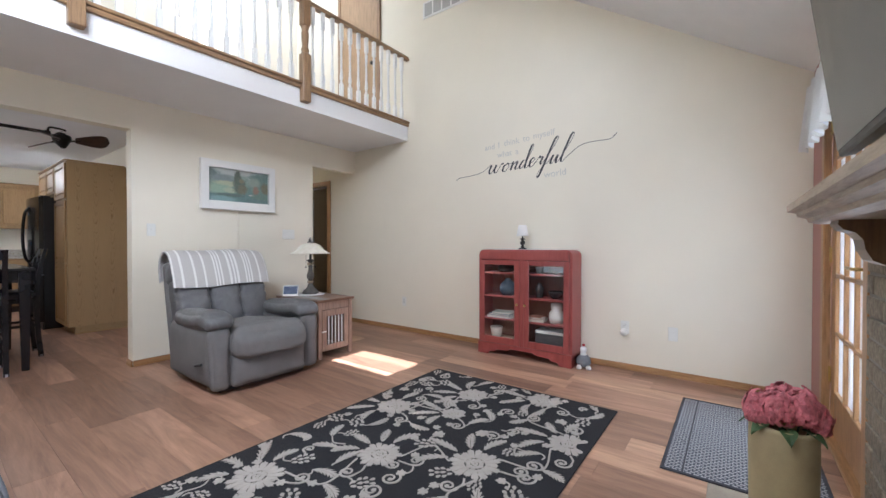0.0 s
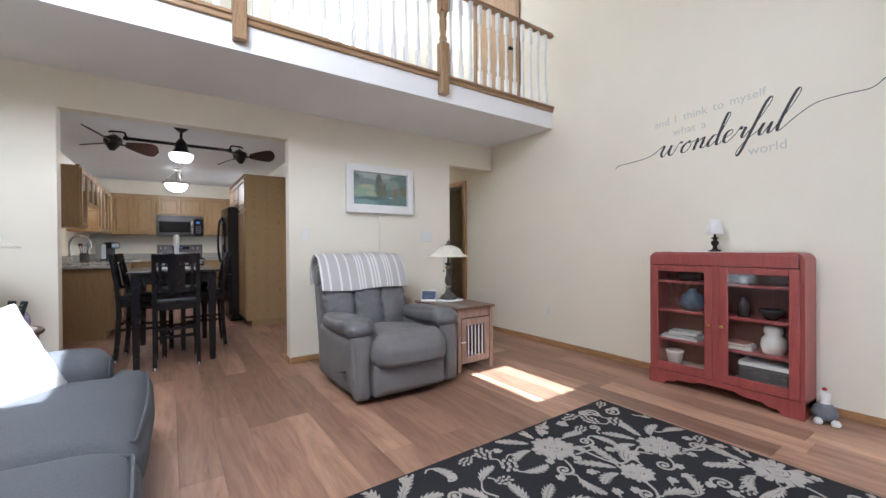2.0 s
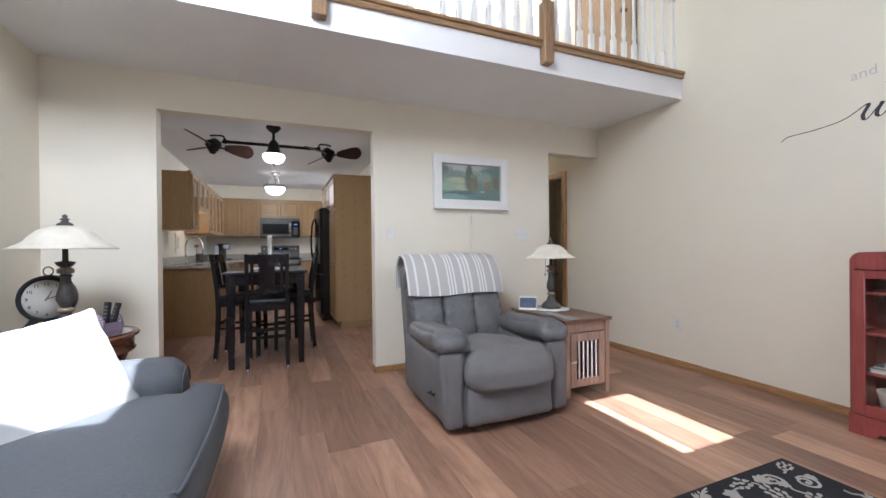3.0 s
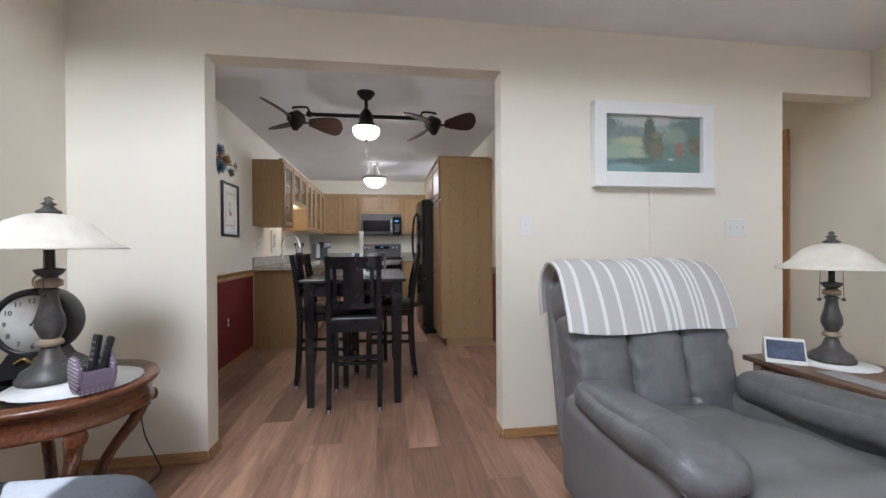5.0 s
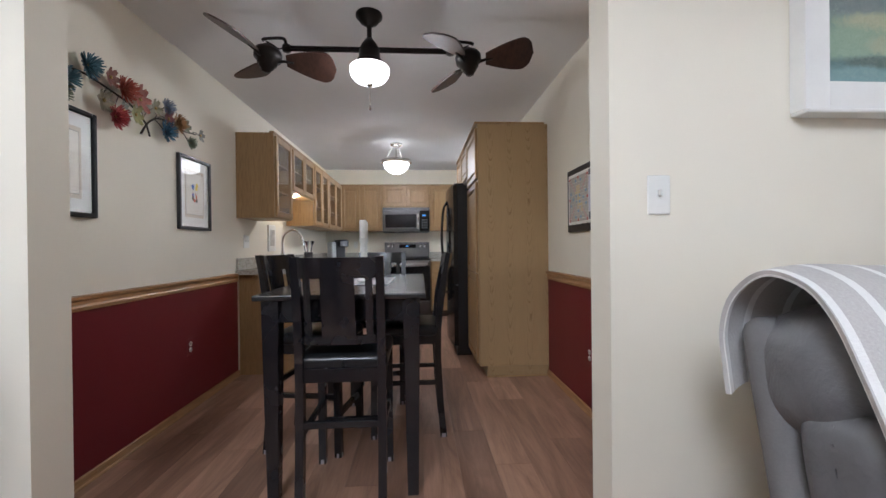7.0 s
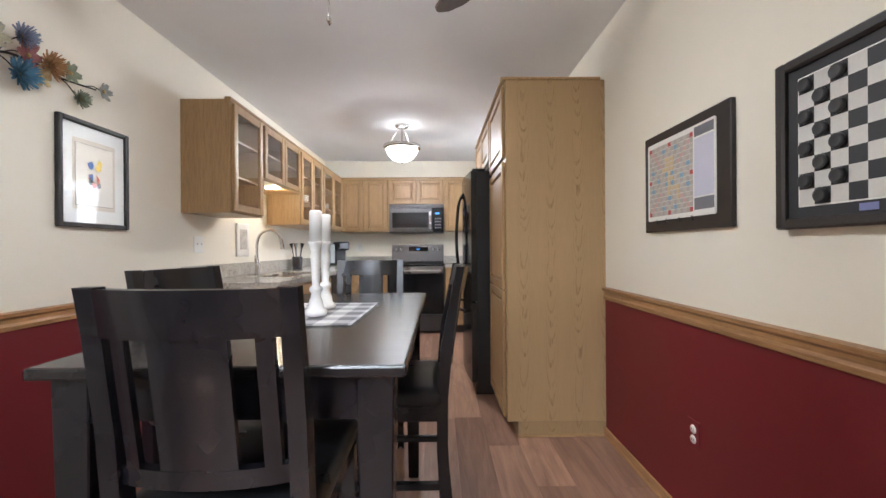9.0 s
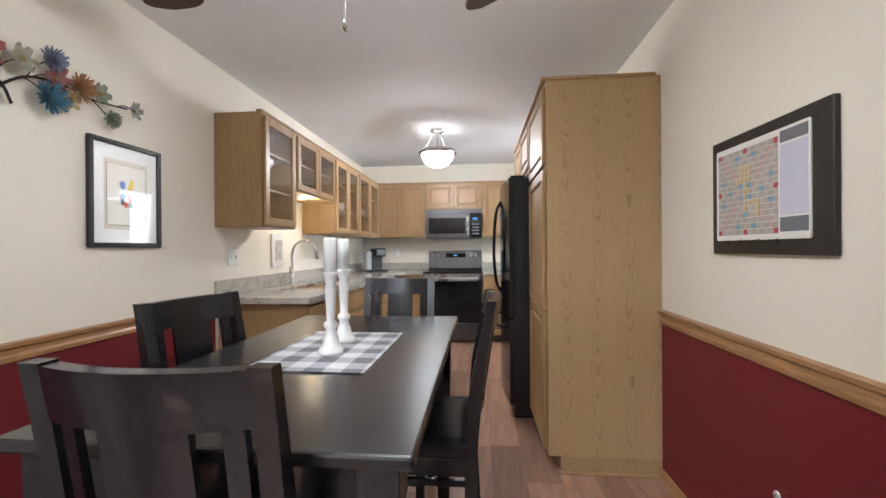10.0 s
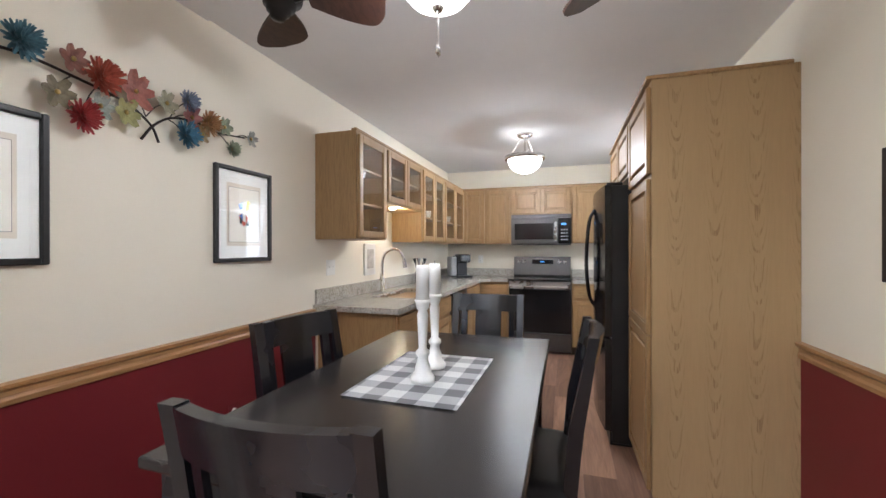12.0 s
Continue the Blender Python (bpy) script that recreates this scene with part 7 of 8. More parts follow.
g = box(-6.95, -6.555, YKL, CF, 0.876, 0.914, 0.005)
wl = [(-6.555, YKL), (-6.555, CF), (SKX1, CF), (SKX1, YKL)]
g = prism(wl, "z", 0.876, 0.914)
prism([(SKX1, YKL), (SKX1, SKY0), (SKX0, SKY0), (SKX0, YKL)], "z", 0.876, 0.914, g)
prism([(SKX1, SKY1), (SKX1, CF), (SKX0, CF), (SKX0, SKY1)], "z", 0.876, 0.914, g)
prism([(SKX0, YKL), (SKX0, CF), (-9.10, CF), (-9.215, -0.46), (-9.215, -0.238), (XB, -0.238), (XB, YKL)], "z", 0.876, 0.914, g)
part("slab", g, granite, wt)
part("slab", box(XB, -9.215, 0.538, YKR, 0.876, 0.914, 0.004), granite, wt)
part("upstand", box(XB + 0.02, -6.575, YKL, YKL + 0.02, 0.914, 1.018, 0.003), granite, wt)
part("upstand", box(XB, XB + 0.02, YKL, -0.238, 0.914, 1.018, 0.003), granite, wt)
part("upstand", box(XB, XB + 0.02, 0.538, YKR, 0.914, 1.018, 0.003), granite, wt)
sk = thing("sink", "stainless steel sink set in the granite", "sink")
sb = box(SKX0, SKX1, SKY0, SKY1, 0.70, 0.705)
for b6 in ((SKX0, SKX0 + 0.006, SKY0, SKY1), (SKX1 - 0.006, SKX1, SKY0, SKY1), (SKX0 + 0.006, SKX1 - 0.006, SKY0, SKY0 + 0.006), (SKX0 + 0.006, SKX1 - 0.006, SKY1 - 0.006, SKY1)):
    box(*b6, 0.705, 0.90, 0, sb)
part("basin", sb, M["steel"], sk)
part("drain", lathe([(0, 0.705), (0.04, 0.705), (0.042, 0.709), (0, 0.707)], -7.46, -0.9, 18), M["chrome"], sk)
fc = thing("tap", "brushed nickel gooseneck kitchen tap", "tap", pose(-7.46, -1.13, 0.914))
part("base", lathe([(0, 0), (0.028, 0), (0.028, 0.008), (0.02, 0.015), (0.018, 0.12), (0.013, 0.15), (0, 0.15)], 0, 0, 18), M["chrome"], fc)
part("spout", tube(curve_pts([(0, 0, 0.14), (0, 0, 0.27), (-0.005, 0.03, 0.35), (-0.01, 0.10, 0.385), (-0.015, 0.17, 0.36), (-0.018, 0.20, 0.30)]), 0.0115, 12), M["chrome"], fc)
part("spray_head", cyl((-0.018, 0.20, 0.305), (-0.02, 0.212, 0.22), 0.014, 0.019, 14), M["chrome"], fc)
part("lever", tube([(0.015, 0, 0.10), (0.045, 0.005, 0.115), (0.06, 0.01, 0.165)], [0.009, 0.007, 0.006], 8), M["chrome"], fc)

# ---- range ----
rg = thing("range_cooker", "stainless steel electric range with a black glass door", "stove")
RY0_, RY1_ = -0.228, 0.528
part("body", box(XB + 0.01, -9.235, RY0_, RY1_, 0.03, 0.905, 0.004), M["dark_steel"], rg)
part("cooktop", box(XB + 0.08, -9.20, RY0_, RY1_, 0.905, 0.92, 0.004), M["black_gloss"], rg, "black glass cooktop")
part("backguard", prism([(XB + 0.01, 0.92), (XB + 0.09, 0.92), (XB + 0.10, 0.94), (XB + 0.075, 1.185), (XB + 0.01, 1.19)], "y", RY0_, RY1_), M["dark_steel"], rg, "steel control panel")
part("display", box(XB + 0.082, XB + 0.088, 0.02, 0.30, 1.09, 1.15, 0.002), M["black_gloss"], rg)
part("clock_digits", box(XB + 0.0885, XB + 0.0892, 0.13, 0.18, 1.113, 1.13), glow("blue_digits", (0.1, 0.4, 1.0), 0.08), rg, "lit blue digits")
for y in (-0.16, -0.09, 0.38, 0.45):
    part("knob", lathe([(0, 0), (0.024, 0), (0.022, 0.018), (0.018, 0.026), (0, 0.026)], 0, 0, 18), M["steel"], rg, "steel control knob").matrix_basis = pose(XB + 0.083, y + 0.005, 1.12, 0, 84, 0)
part("upper_trim", box(-9.235, -9.205, RY0_ + 0.01, RY1_ - 0.01, 0.80, 0.895, 0.004), M["steel"], rg)
od = part("oven_door", box(-9.235, -9.20, RY0_ + 0.008, RY1_ - 0.008, 0.27, 0.80, 0.006), M["black_gloss"], rg, "black glass oven door")
part("handle", cyl((-9.15, RY0_ + 0.04, 0.835), (-9.15, RY1_ - 0.04, 0.835), 0.013, n=12), M["steel"], od, "steel bar handle")
for y in (RY0_ + 0.07, RY1_ - 0.07):
    part("handle_post", cyl((-9.205, y, 0.835), (-9.15, y, 0.835), 0.008, n=8), M["steel"], od)
part("warming_drawer", box(-9.235, -9.20, RY0_ + 0.008, RY1_ - 0.008, 0.06, 0.255, 0.005), M["dark_steel"], rg)

# ---- microwave ----
mw = thing("microwave", "stainless steel over-range microwave with a dark window", "microwave")
part("body", box(XB, -9.49, RY0_, RY1_, 1.348, 1.748, 0.004), M["dark_steel"], mw)
md = part("door", box(-9.49, -9.465, RY0_, 0.36, 1.365, 1.690, 0.005), M["dark_steel"], mw)
part("window", box(-9.465, -9.462, RY0_ + 0.045, 0.31, 1.420, 1.630, 0.001), M["black_gloss"], md, "dark glass window")
part("handle", box(-9.445, -9.43, 0.325, 0.355, 1.400, 1.650, 0.006), M["steel"], md, "steel handle")
for z in (1.420, 1.620):
    part("handle_post", box(-9.465, -9.445, 0.33, 0.35, z, z + 0.012), M["steel"], md)
part("control_panel", box(-9.49, -9.467, 0.37, RY1_, 1.365, 1.690, 0.004), M["black_gloss"], mw)
part("clock_digits", box(-9.4668, -9.466, 0.41, 0.47, 1.605, 1.630), glow("blue_digits", (0.1, 0.4, 1.0), 0.08), mw, "lit blue digits")
bt = None
for i in range(12):
    if bt is None:
        bt = part("button", box(-9.467, -9.4655, 0.405, 0.425, 1.410, 1.425), surface("grey_print", (0.3, 0.3, 0.32), 0.5), mw)
    else:
        o = new("button", bt.data)
        o.parent, o.location = mw, (0, 0.032 * (i % 3), 0.042 * (i // 3))
part("vent_grille", box(-9.49, -9.47, RY0_ + 0.005, RY1_ - 0.005, 1.700, 1.744, 0.003), M["dark_steel"], mw)

# ---- coffee machine, utensils, small things on the worktop ----
cf = thing("coffee_machine", "black pod coffee machine with a clear water tank", "coffee machine", pose(-9.42, -0.92, 0.914, 0, 0, 40) @ Matrix.Diagonal((1, 1, 1, 1)))
part("tray", box(-0.02, 0.16, -0.12, 0.12, 0, 0.025, 0.008), M["black_soft"], cf)
part("column", box(-0.12, 0.03, -0.06, 0.10, 0.0, 0.29, 0.015, None, 0, 2), M["black_soft"], cf)
part("brew_head", box(-0.05, 0.14, -0.06, 0.10, 0.2, 0.315, 0.02, None, 0, 2), M["black_gloss"], cf)
part("water_tank", box(-0.11, 0.05, -0.145, -0.065, 0.02, 0.28, 0.012), surface("clear_tank", (0.5, 0.52, 0.53), 0.15, 0.05), cf, "clear water tank")
ut = thing("utensil_crock", "grey crock with kitchen utensils", "utensil holder", pose(-8.35, -1.10, 0.914))
part("crock", lathe([(0, 0), (0.05, 0), (0.055, 0.02), (0.055, 0.13), (0.05, 0.135), (0.047, 0.13), (0.046, 0.02), (0, 0.015)], 0, 0, 22), dark_glaze, ut)
for k, (a, col) in enumerate(((0.2, "steel"), (1.5, "black_soft"), (2.6, "steel"), (3.8, "red_paint"), (5.1, "black_soft"))):
    part("utensil", tube([(0.02 * math.cos(a), 0.02 * math.sin(a), 0.02), (0.05 * math.cos(a), 0.05 * math.sin(a), 0.22), (0.062 * math.cos(a), 0.062 * math.sin(a), 0.28)], [0.005, 0.005, 0.02], 8), M[col], ut)
wall_plate("wall_socket", "white wall socket over the worktop", pose(XB, -0.72, 1.15, 0, 0, 90), kind="socket")
wall_plate("light_switch", "white double switch plate over the worktop", pose(-6.77, YKL, 1.165, 0, 0, 180), 0.115, 0.115, "switch", 2)
for wm in (pose(-5.864, YKL + 0.004, 0.434, 0, 0, 180), pose(-5.537, YKR - 0.004, 0.393, 0, 0, 0)):
    ws = wall_plate("wall_socket", "white socket with a red painted plate in the dark red wall", wm, kind="socket")
    ws.children[0].data.materials[0] = M["red_paint"]
sp = thing("picture_frame", "small white framed print beside the sink", "picture frame", pose(-7.37, YKL, 1.22, 0, 0, 180))
part("frame", box(-0.10, 0.10, -0.018, 0, -0.15, 0.13, 0.005), M["white_paint"], sp)
part("print", box(-0.06, 0.06, -0.0195, -0.018, -0.09, 0.08), surface("faded_print_b", (0.55, 0.53, 0.5), 0.5, 0.35, 25), sp)

# dishes behind the glass doors
for i, (x, z, n) in enumerate(((-6.80, 1.388, 5), (-6.82, 1.632, 3), (-8.05, 1.388, 4), (-8.4, 1.632, 3), (-8.9, 1.388, 4), (-9.2, 1.632, 3))):
    for k in range(n):
        d = thing("bowl", "white stacked bowl behind the glass door", "bowl", pose(x, -1.07, z + 0.022 * k), "stacked bowls in the wall cabinets")
        part("body", lathe([(0, 0), (0.035, 0), (0.075, 0.035), (0.08, 0.05), (0.075, 0.05), (0.033, 0.006), (0, 0.005)], 0, 0, 20), glaze, d)
for i, x in enumerate((-7.15, -7.24, -7.33, -7.55, -7.64, -7.73, -8.0, -8.1, -8.2, -9.0, -9.1)):
    z = 1.684 if i < 6 else 1.885
    d = thing("drinking_glass", "clear drinking glass behind the cabinet door", "glass", pose(x, -1.06, z), "glasses in the wall cabinets")
    part("body", lathe([(0, 0), (0.026, 0), (0.033, 0.11), (0.031, 0.11), (0.024, 0.006), (0, 0.006)], 0, 0, 16), M["glass"], d)
ul = thing("under_cabinet_light", "small lit puck under the short wall cabinet", "cabinet light", pose(-7.40, -1.0, 1.647))
part("puck", lathe([(0, 0), (0.03, 0), (0.032, 0.018), (0, 0.018)], 0, 0, 16), glow("warm_puck", (1.0, 0.82, 0.5), 1.5), ul)

# ---- pantry, fridge, cabinets over it ----
PX0, PX1, PYF = -6.965, -6.35, 0.855
pn = thing("pantry_cabinet", "tall oak pantry cabinet with a plain side panel", "cabinet")
panel_oak = wood("oak_side_panel", (0.355, 0.235, 0.112), (0.385, 0.26, 0.128), "z", 0.42, 1.3, 0.1, 0.7, 0.10)
nt = panel_oak.node_tree
b = nt.nodes["Principled BSDF"]
v = tex_coord(nt)
sep = nt.nodes.new("ShaderNodeSeparateXYZ")
nt.links.new(v, sep.inputs[0])
wob = noise_tex(nt, tex_coord(nt, (3, 3, 2.2)), 1.0, 3)
col_y = math_node(nt, "PINGPONG", math_node(nt, "ADD", sep.outputs["Y"], math_node(nt, "MULTIPLY", wob, 0.05)), 0.082)
sq_ = math_node(nt, "POWER", math_node(nt, "DIVIDE", col_y, 0.022), 2.0)
phase = math_node(nt, "ADD", math_node(nt, "MULTIPLY", sep.outputs["Z"], 9.0), math_node(nt, "ADD", math_node(nt, "MULTIPLY", sq_, -0.55), math_node(nt, "MULTIPLY", wob, 6.0)))
line = math_node(nt, "GREATER_THAN", math_node(nt, "SINE", math_node(nt, "MULTIPLY", phase, 6.283)), 0.55)
fade = math_node(nt, "POWER", 2.718, math_node(nt, "MULTIPLY", sq_, -0.45))
pore = ramp(nt, noise_tex(nt, tex_coord(nt, (160, 160, 9)), 1.0, 3), [(0.42, (0, 0, 0)), (0.6, (1, 1, 1))])
mask_ = math_node(nt, "MULTIPLY", math_node(nt, "MULTIPLY", line, fade), pore)
old = b.inputs["Base Color"].links[0].from_socket
nt.links.new(mixc(nt, math_node(nt, "MULTIPLY", mask_, 0.75), old, (0.22, 0.125, 0.05)), b.inputs["Base Color"])
part("body", box(PX0, PX1, PYF + 0.0, YKR, 0.09, 2.13, 0.003), panel_oak, pn, "oak veneer side panel")
part("plinth", box(PX0, PX1 - 0.0, PYF + 0.065, YKR, 0.0, 0.09), panel_oak, pn)
part("shoe_strip", box(PX1, PX1 + 0.012, PYF + 0.06, YKR - 0.02, 0, 0.016, 0.003), OY_, pn)
part("crown_strip", box(PX0, PX1 + 0.012, PYF - 0.028, YKR - 0.03, 2.125, 2.142, 0.003), OX_, pn)
add_door(pn, Matrix.Translation((PX0 + 0.02, PYF, 0.11)), PX1 - PX0 - 0.04, 0.76)
add_door(pn, Matrix.Translation((PX0 + 0.02, PYF, 0.875)), PX1 - PX0 - 0.04, 0.77)
add_door(pn, Matrix.Translation((PX0 + 0.02, PYF, 1.67)), PX1 - PX0 - 0.04, 0.43)
of = thing("wall_cabinet", "oak cabinet over the refrigerator", "cabinet")
part("body", box(-7.98, PX0, PYF, YKR, 1.78, 2.13, 0.003), OZ_, of)
part("crown_strip", box(-7.98, PX0, PYF - 0.028, YKR - 0.03, 2.125, 2.142, 0.003), OX_, of)
for i in range(2):
    add_door(of, Matrix.Translation((-7.965 + 0.49 * i, PYF, 1.795)), 0.48, 0.31)

fr = thing("refrigerator", "black french-door refrigerator with curved handles", "refrigerator")
FX0, FX1, FYF = -7.94, -7.02, 0.715
fridge_mat = M["black_gloss"]
part("cabinet", box(FX0, FX1, FYF + 0.03, 1.42, 0.02, 1.72, 0.006), M["black_soft"], fr)
part("hinge_cover", box(FX1 - 0.12, FX1 - 0.01, FYF + 0.0, FYF + 0.1, 1.72, 1.74, 0.006), M["black_soft"], fr)


def fridge_door(x0, x1, z0, z1):
    n, bm = 12, bmesh.new()
    pts = [(x1, FYF + 0.03), (x0, FYF + 0.03)]
    for i in range(n + 1):
        u = i / n
        x = x0 + (x1 - x0) * u
        pts.append((x, FYF - 0.035 * (1 - ((x - (FX0 + FX1) / 2) / ((FX1 - FX0) / 2)) ** 2) - 0.012))
    return prism(pts, "z", z0, z1, bm)


mid = (FX0 + FX1) / 2
for x0, x1, hx in ((mid + 0.003, FX1, mid + 0.045), (FX0, mid - 0.003, mid - 0.045)):
    d = part("door", fridge_door(x0, x1, 0.72, 1.72), fridge_mat, fr, "glossy black door")
    part("handle", tube(curve_pts([(hx, FYF - 0.045, 0.86), (hx, FYF - 0.085, 0.95), (hx, FYF - 0.105, 1.2), (hx, FYF - 0.085, 1.5), (hx, FYF - 0.045, 1.6)]), 0.012, 10), M["black_gloss"], d, "curved black handle")
d = part("freezer_drawer", fridge_door(FX0, FX1, 0.10, 0.705), fridge_mat, fr, "glossy black freezer drawer")
part("handle", tube(curve_pts([(FX0 + 0.12, FYF - 0.04, 0.63), (FX0 + 0.2, FYF - 0.09, 0.63), (mid, FYF - 0.105, 0.63), (FX1 - 0.2, FYF - 0.09, 0.63), (FX1 - 0.12, FYF - 0.04, 0.63)]), 0.012, 10), M["black_gloss"], d)
part("plinth", box(FX0 + 0.02, FX1 - 0.02, FYF + 0.02, 1.4, 0.0, 0.09), M["black_soft"], fr)

# ---- kitchen window with blinds ----
wn_ = thing("window_1", "white framed kitchen window with slatted blinds", "window", kind="structure")
wb = box(-9.0, -8.95, YKR, YKR + 0.08, 1.05, 2.0, 0.004)
box(-8.15, -8.1, YKR, YKR + 0.08, 1.05, 2.0, 0.004, wb)
box(-8.95, -8.15, YKR, YKR + 0.08, 1.05, 1.1, 0.004, wb)
box(-8.95, -8.15, YKR, YKR + 0.08, 1.95, 2.0, 0.004, wb)
part("window_frame", wb, M["white_paint"], wn_)
part("pane", box(-8.95, -8.15, YKR + 0.05, YKR + 0.055, 1.1, 1.95), M["glass"], wn_).visible_shadow = False
sl = None
for i in range(26):
    if sl is None:
        sl = part("blind_slat", merge(bmesh.new(), box(-8.94, -8.16, -0.012, 0.012, -0.001, 0.001), 0, pose(0, 0, 0, 35, 0, 0)), M["white_paint"], wn_)
        sl.location = (0, YKR + 0.03, 1.12)
    else:
        o = new("blind_slat", sl.data)
        o.parent, o.location = wn_, (0, YKR + 0.03, 1.12 + 0.0325 * i)
tagged(link_mesh("backdrop", box(-12, -6, 6.0, 6.05, -1, 5), glow("overcast_distance", (0.9, 0.95, 1.0), 1.0)), "pale daylight outside the kitchen window", "backdrop", kind="structure")

# ---- framed prints on the dining wall ----
sil = surface("pewter_frame", (0.045, 0.043, 0.042), 0.35, 0.2, 20, 150, 0.1, 0.001, 0.5)
mat_board = surface("white_mat_board", (0.70, 0.69, 0.66), 0.9, 0.03)
tan_board = surface("tan_mat_board", (0.55, 0.48, 0.39), 0.9, 0.04)
paper = surface("print_paper", (0.66, 0.62, 0.55), 0.9, 0.05)
inks = [surface("ink", c, 0.8, 0.1) for c in ((0.5, 0.1, 0.06), (0.75, 0.55, 0.08), (0.08, 0.16, 0.45), (0.05, 0.05, 0.05))]


def framed(m, w, h, frame_mat, fwid, label, seed):
    """Frame on a wall: local x across, -y out, z up from the middle."""
    t = thing("framed_print", label, "picture", m)
    w2, h2, f = w / 2, h / 2, fwid
    for b4 in ((-w2, -w2 + f, -h2, h2), (w2 - f, w2, -h2, h2), (-w2 + f, w2 - f, -h2, -h2 + f), (-w2 + f, w2 - f, h2 - f, h2)):
        part("frame_side", box(b4[0], b4[1], -0.024, 0, b4[2], b4[3], 0.004), frame_mat, t)
    part("mat_board", box(-w2 + f, w2 - f, -0.008, -0.002, -h2 + f, h2 - f), mat_board, t)
    aw, ah = w * 0.30, h * 0.33
    part("inner_mat", box(-aw, aw, -0.0088, -0.008, -ah, ah * 1.0), tan_board, t)
    part("line_frame", box(-aw + 0.012, aw - 0.012, -0.0094, -0.0088, -ah + 0.02, ah - 0.02), inks[3], t)
    art = part("print", box(-aw + 0.014, aw - 0.014, -0.0100, -0.0094, -ah + 0.022, ah - 0.022), paper, t)
    r = random.Random(seed)
    for k in range(9):
        a0 = r.uniform(0, 6.28)
        cx, cz = r.uniform(-0.03, 0.03), r.uniform(-0.05, 0.06)
        pts = [(cx + r.uniform(0.006, 0.02) * math.cos(a0 + j), cz + r.uniform(0.008, 0.03) * math.sin(a0 + j)) for j in (0, 1.1, 2.2, 3.1, 4.2, 5.2)]
        part("colour_patch", prism(pts, "y", -0.0106 - 0.0001 * k, -0.0100), inks[k % 4], art)
    g = part("glass_pane", box(-w2 + f, w2 - f, -0.016, -0.014, -h2 + f, h2 - f), M["glass"], t)
    g.visible_shadow = False
    return t


framed(pose(-5.938, YKL, 1.485, 0, 0, 180), 0.39, 0.50, sil, 0.022, "pewter framed abstract print with a wide white mat", 4)
framed(pose(-4.895, YKL, 1.503, 0, 0, 180), 0.39, 0.50, M["black_soft"], 0.022, "black framed abstract print with a wide white mat", 9)

# ---- metal flower branch ----
branch = thing("metal_flower_branch", "painted metal flower branch hung on the wall", "wall sculpture", pose(-0.548, YKL, 0.025) @ Matrix.Diagonal((0.9, 1, 1, 1)))
rod = surface("dark_iron", (0.035, 0.028, 0.024), 0.5, 0.3, 20, 120, 0.3, 0.001, 0.6)


def on_wall(pts, d=0.03):
    return [(x, d, droop(x, z)) for x, z in pts]


blossoms = [(-4.82, 1.93, 0.046, (0.10, 0.20, 0.24), 18), (-4.95, 2.02, 0.05, (0.08, 0.19, 0.24), 18), (-5.10, 2.005, 0.05, (0.22, 0.08, 0.05), 6), (-5.20, 1.97, 0.058, (0.42, 0.08, 0.04), 20), (-5.33, 1.945, 0.068, (0.30, 0.09, 0.06), 6),
            (-5.05, 1.88, 0.055, (0.16, 0.13, 0.07), 6), (-5.13, 1.815, 0.05, (0.38, 0.03, 0.03), 18), (-5.19, 1.86, 0.05, (0.26, 0.28, 0.24), 6), (-5.29, 1.855, 0.055, (0.28, 0.27, 0.09), 6), (-5.47, 1.92, 0.046, (0.30, 0.28, 0.18), 6),
            (-5.58, 1.935, 0.04, (0.22, 0.26, 0.36), 18), (-5.60, 1.865, 0.05, (0.22, 0.06, 0.05), 6), (-5.57, 1.785, 0.052, (0.07, 0.20, 0.30), 20), (-5.70, 1.84, 0.048, (0.42, 0.22, 0.08), 18), (-5.66, 1.79, 0.04, (0.36, 0.26, 0.12), 6),
            (-5.80, 1.825, 0.046, (0.20, 0.23, 0.14), 6), (-5.85, 1.715, 0.034, (0.26, 0.30, 0.20), 14), (-5.99, 1.765, 0.042, (0.28, 0.28, 0.24), 6), (-4.76, 1.86, 0.05, (0.2, 0.24, 0.16), 14)]
rb_ = random.Random(2)


def droop(x, z):
    """The branch hangs a little flatter than drawn."""
    return z + max(-0.03, 0.13 * (-x - 5.65)) + 0.115 * (-x - 5.45)


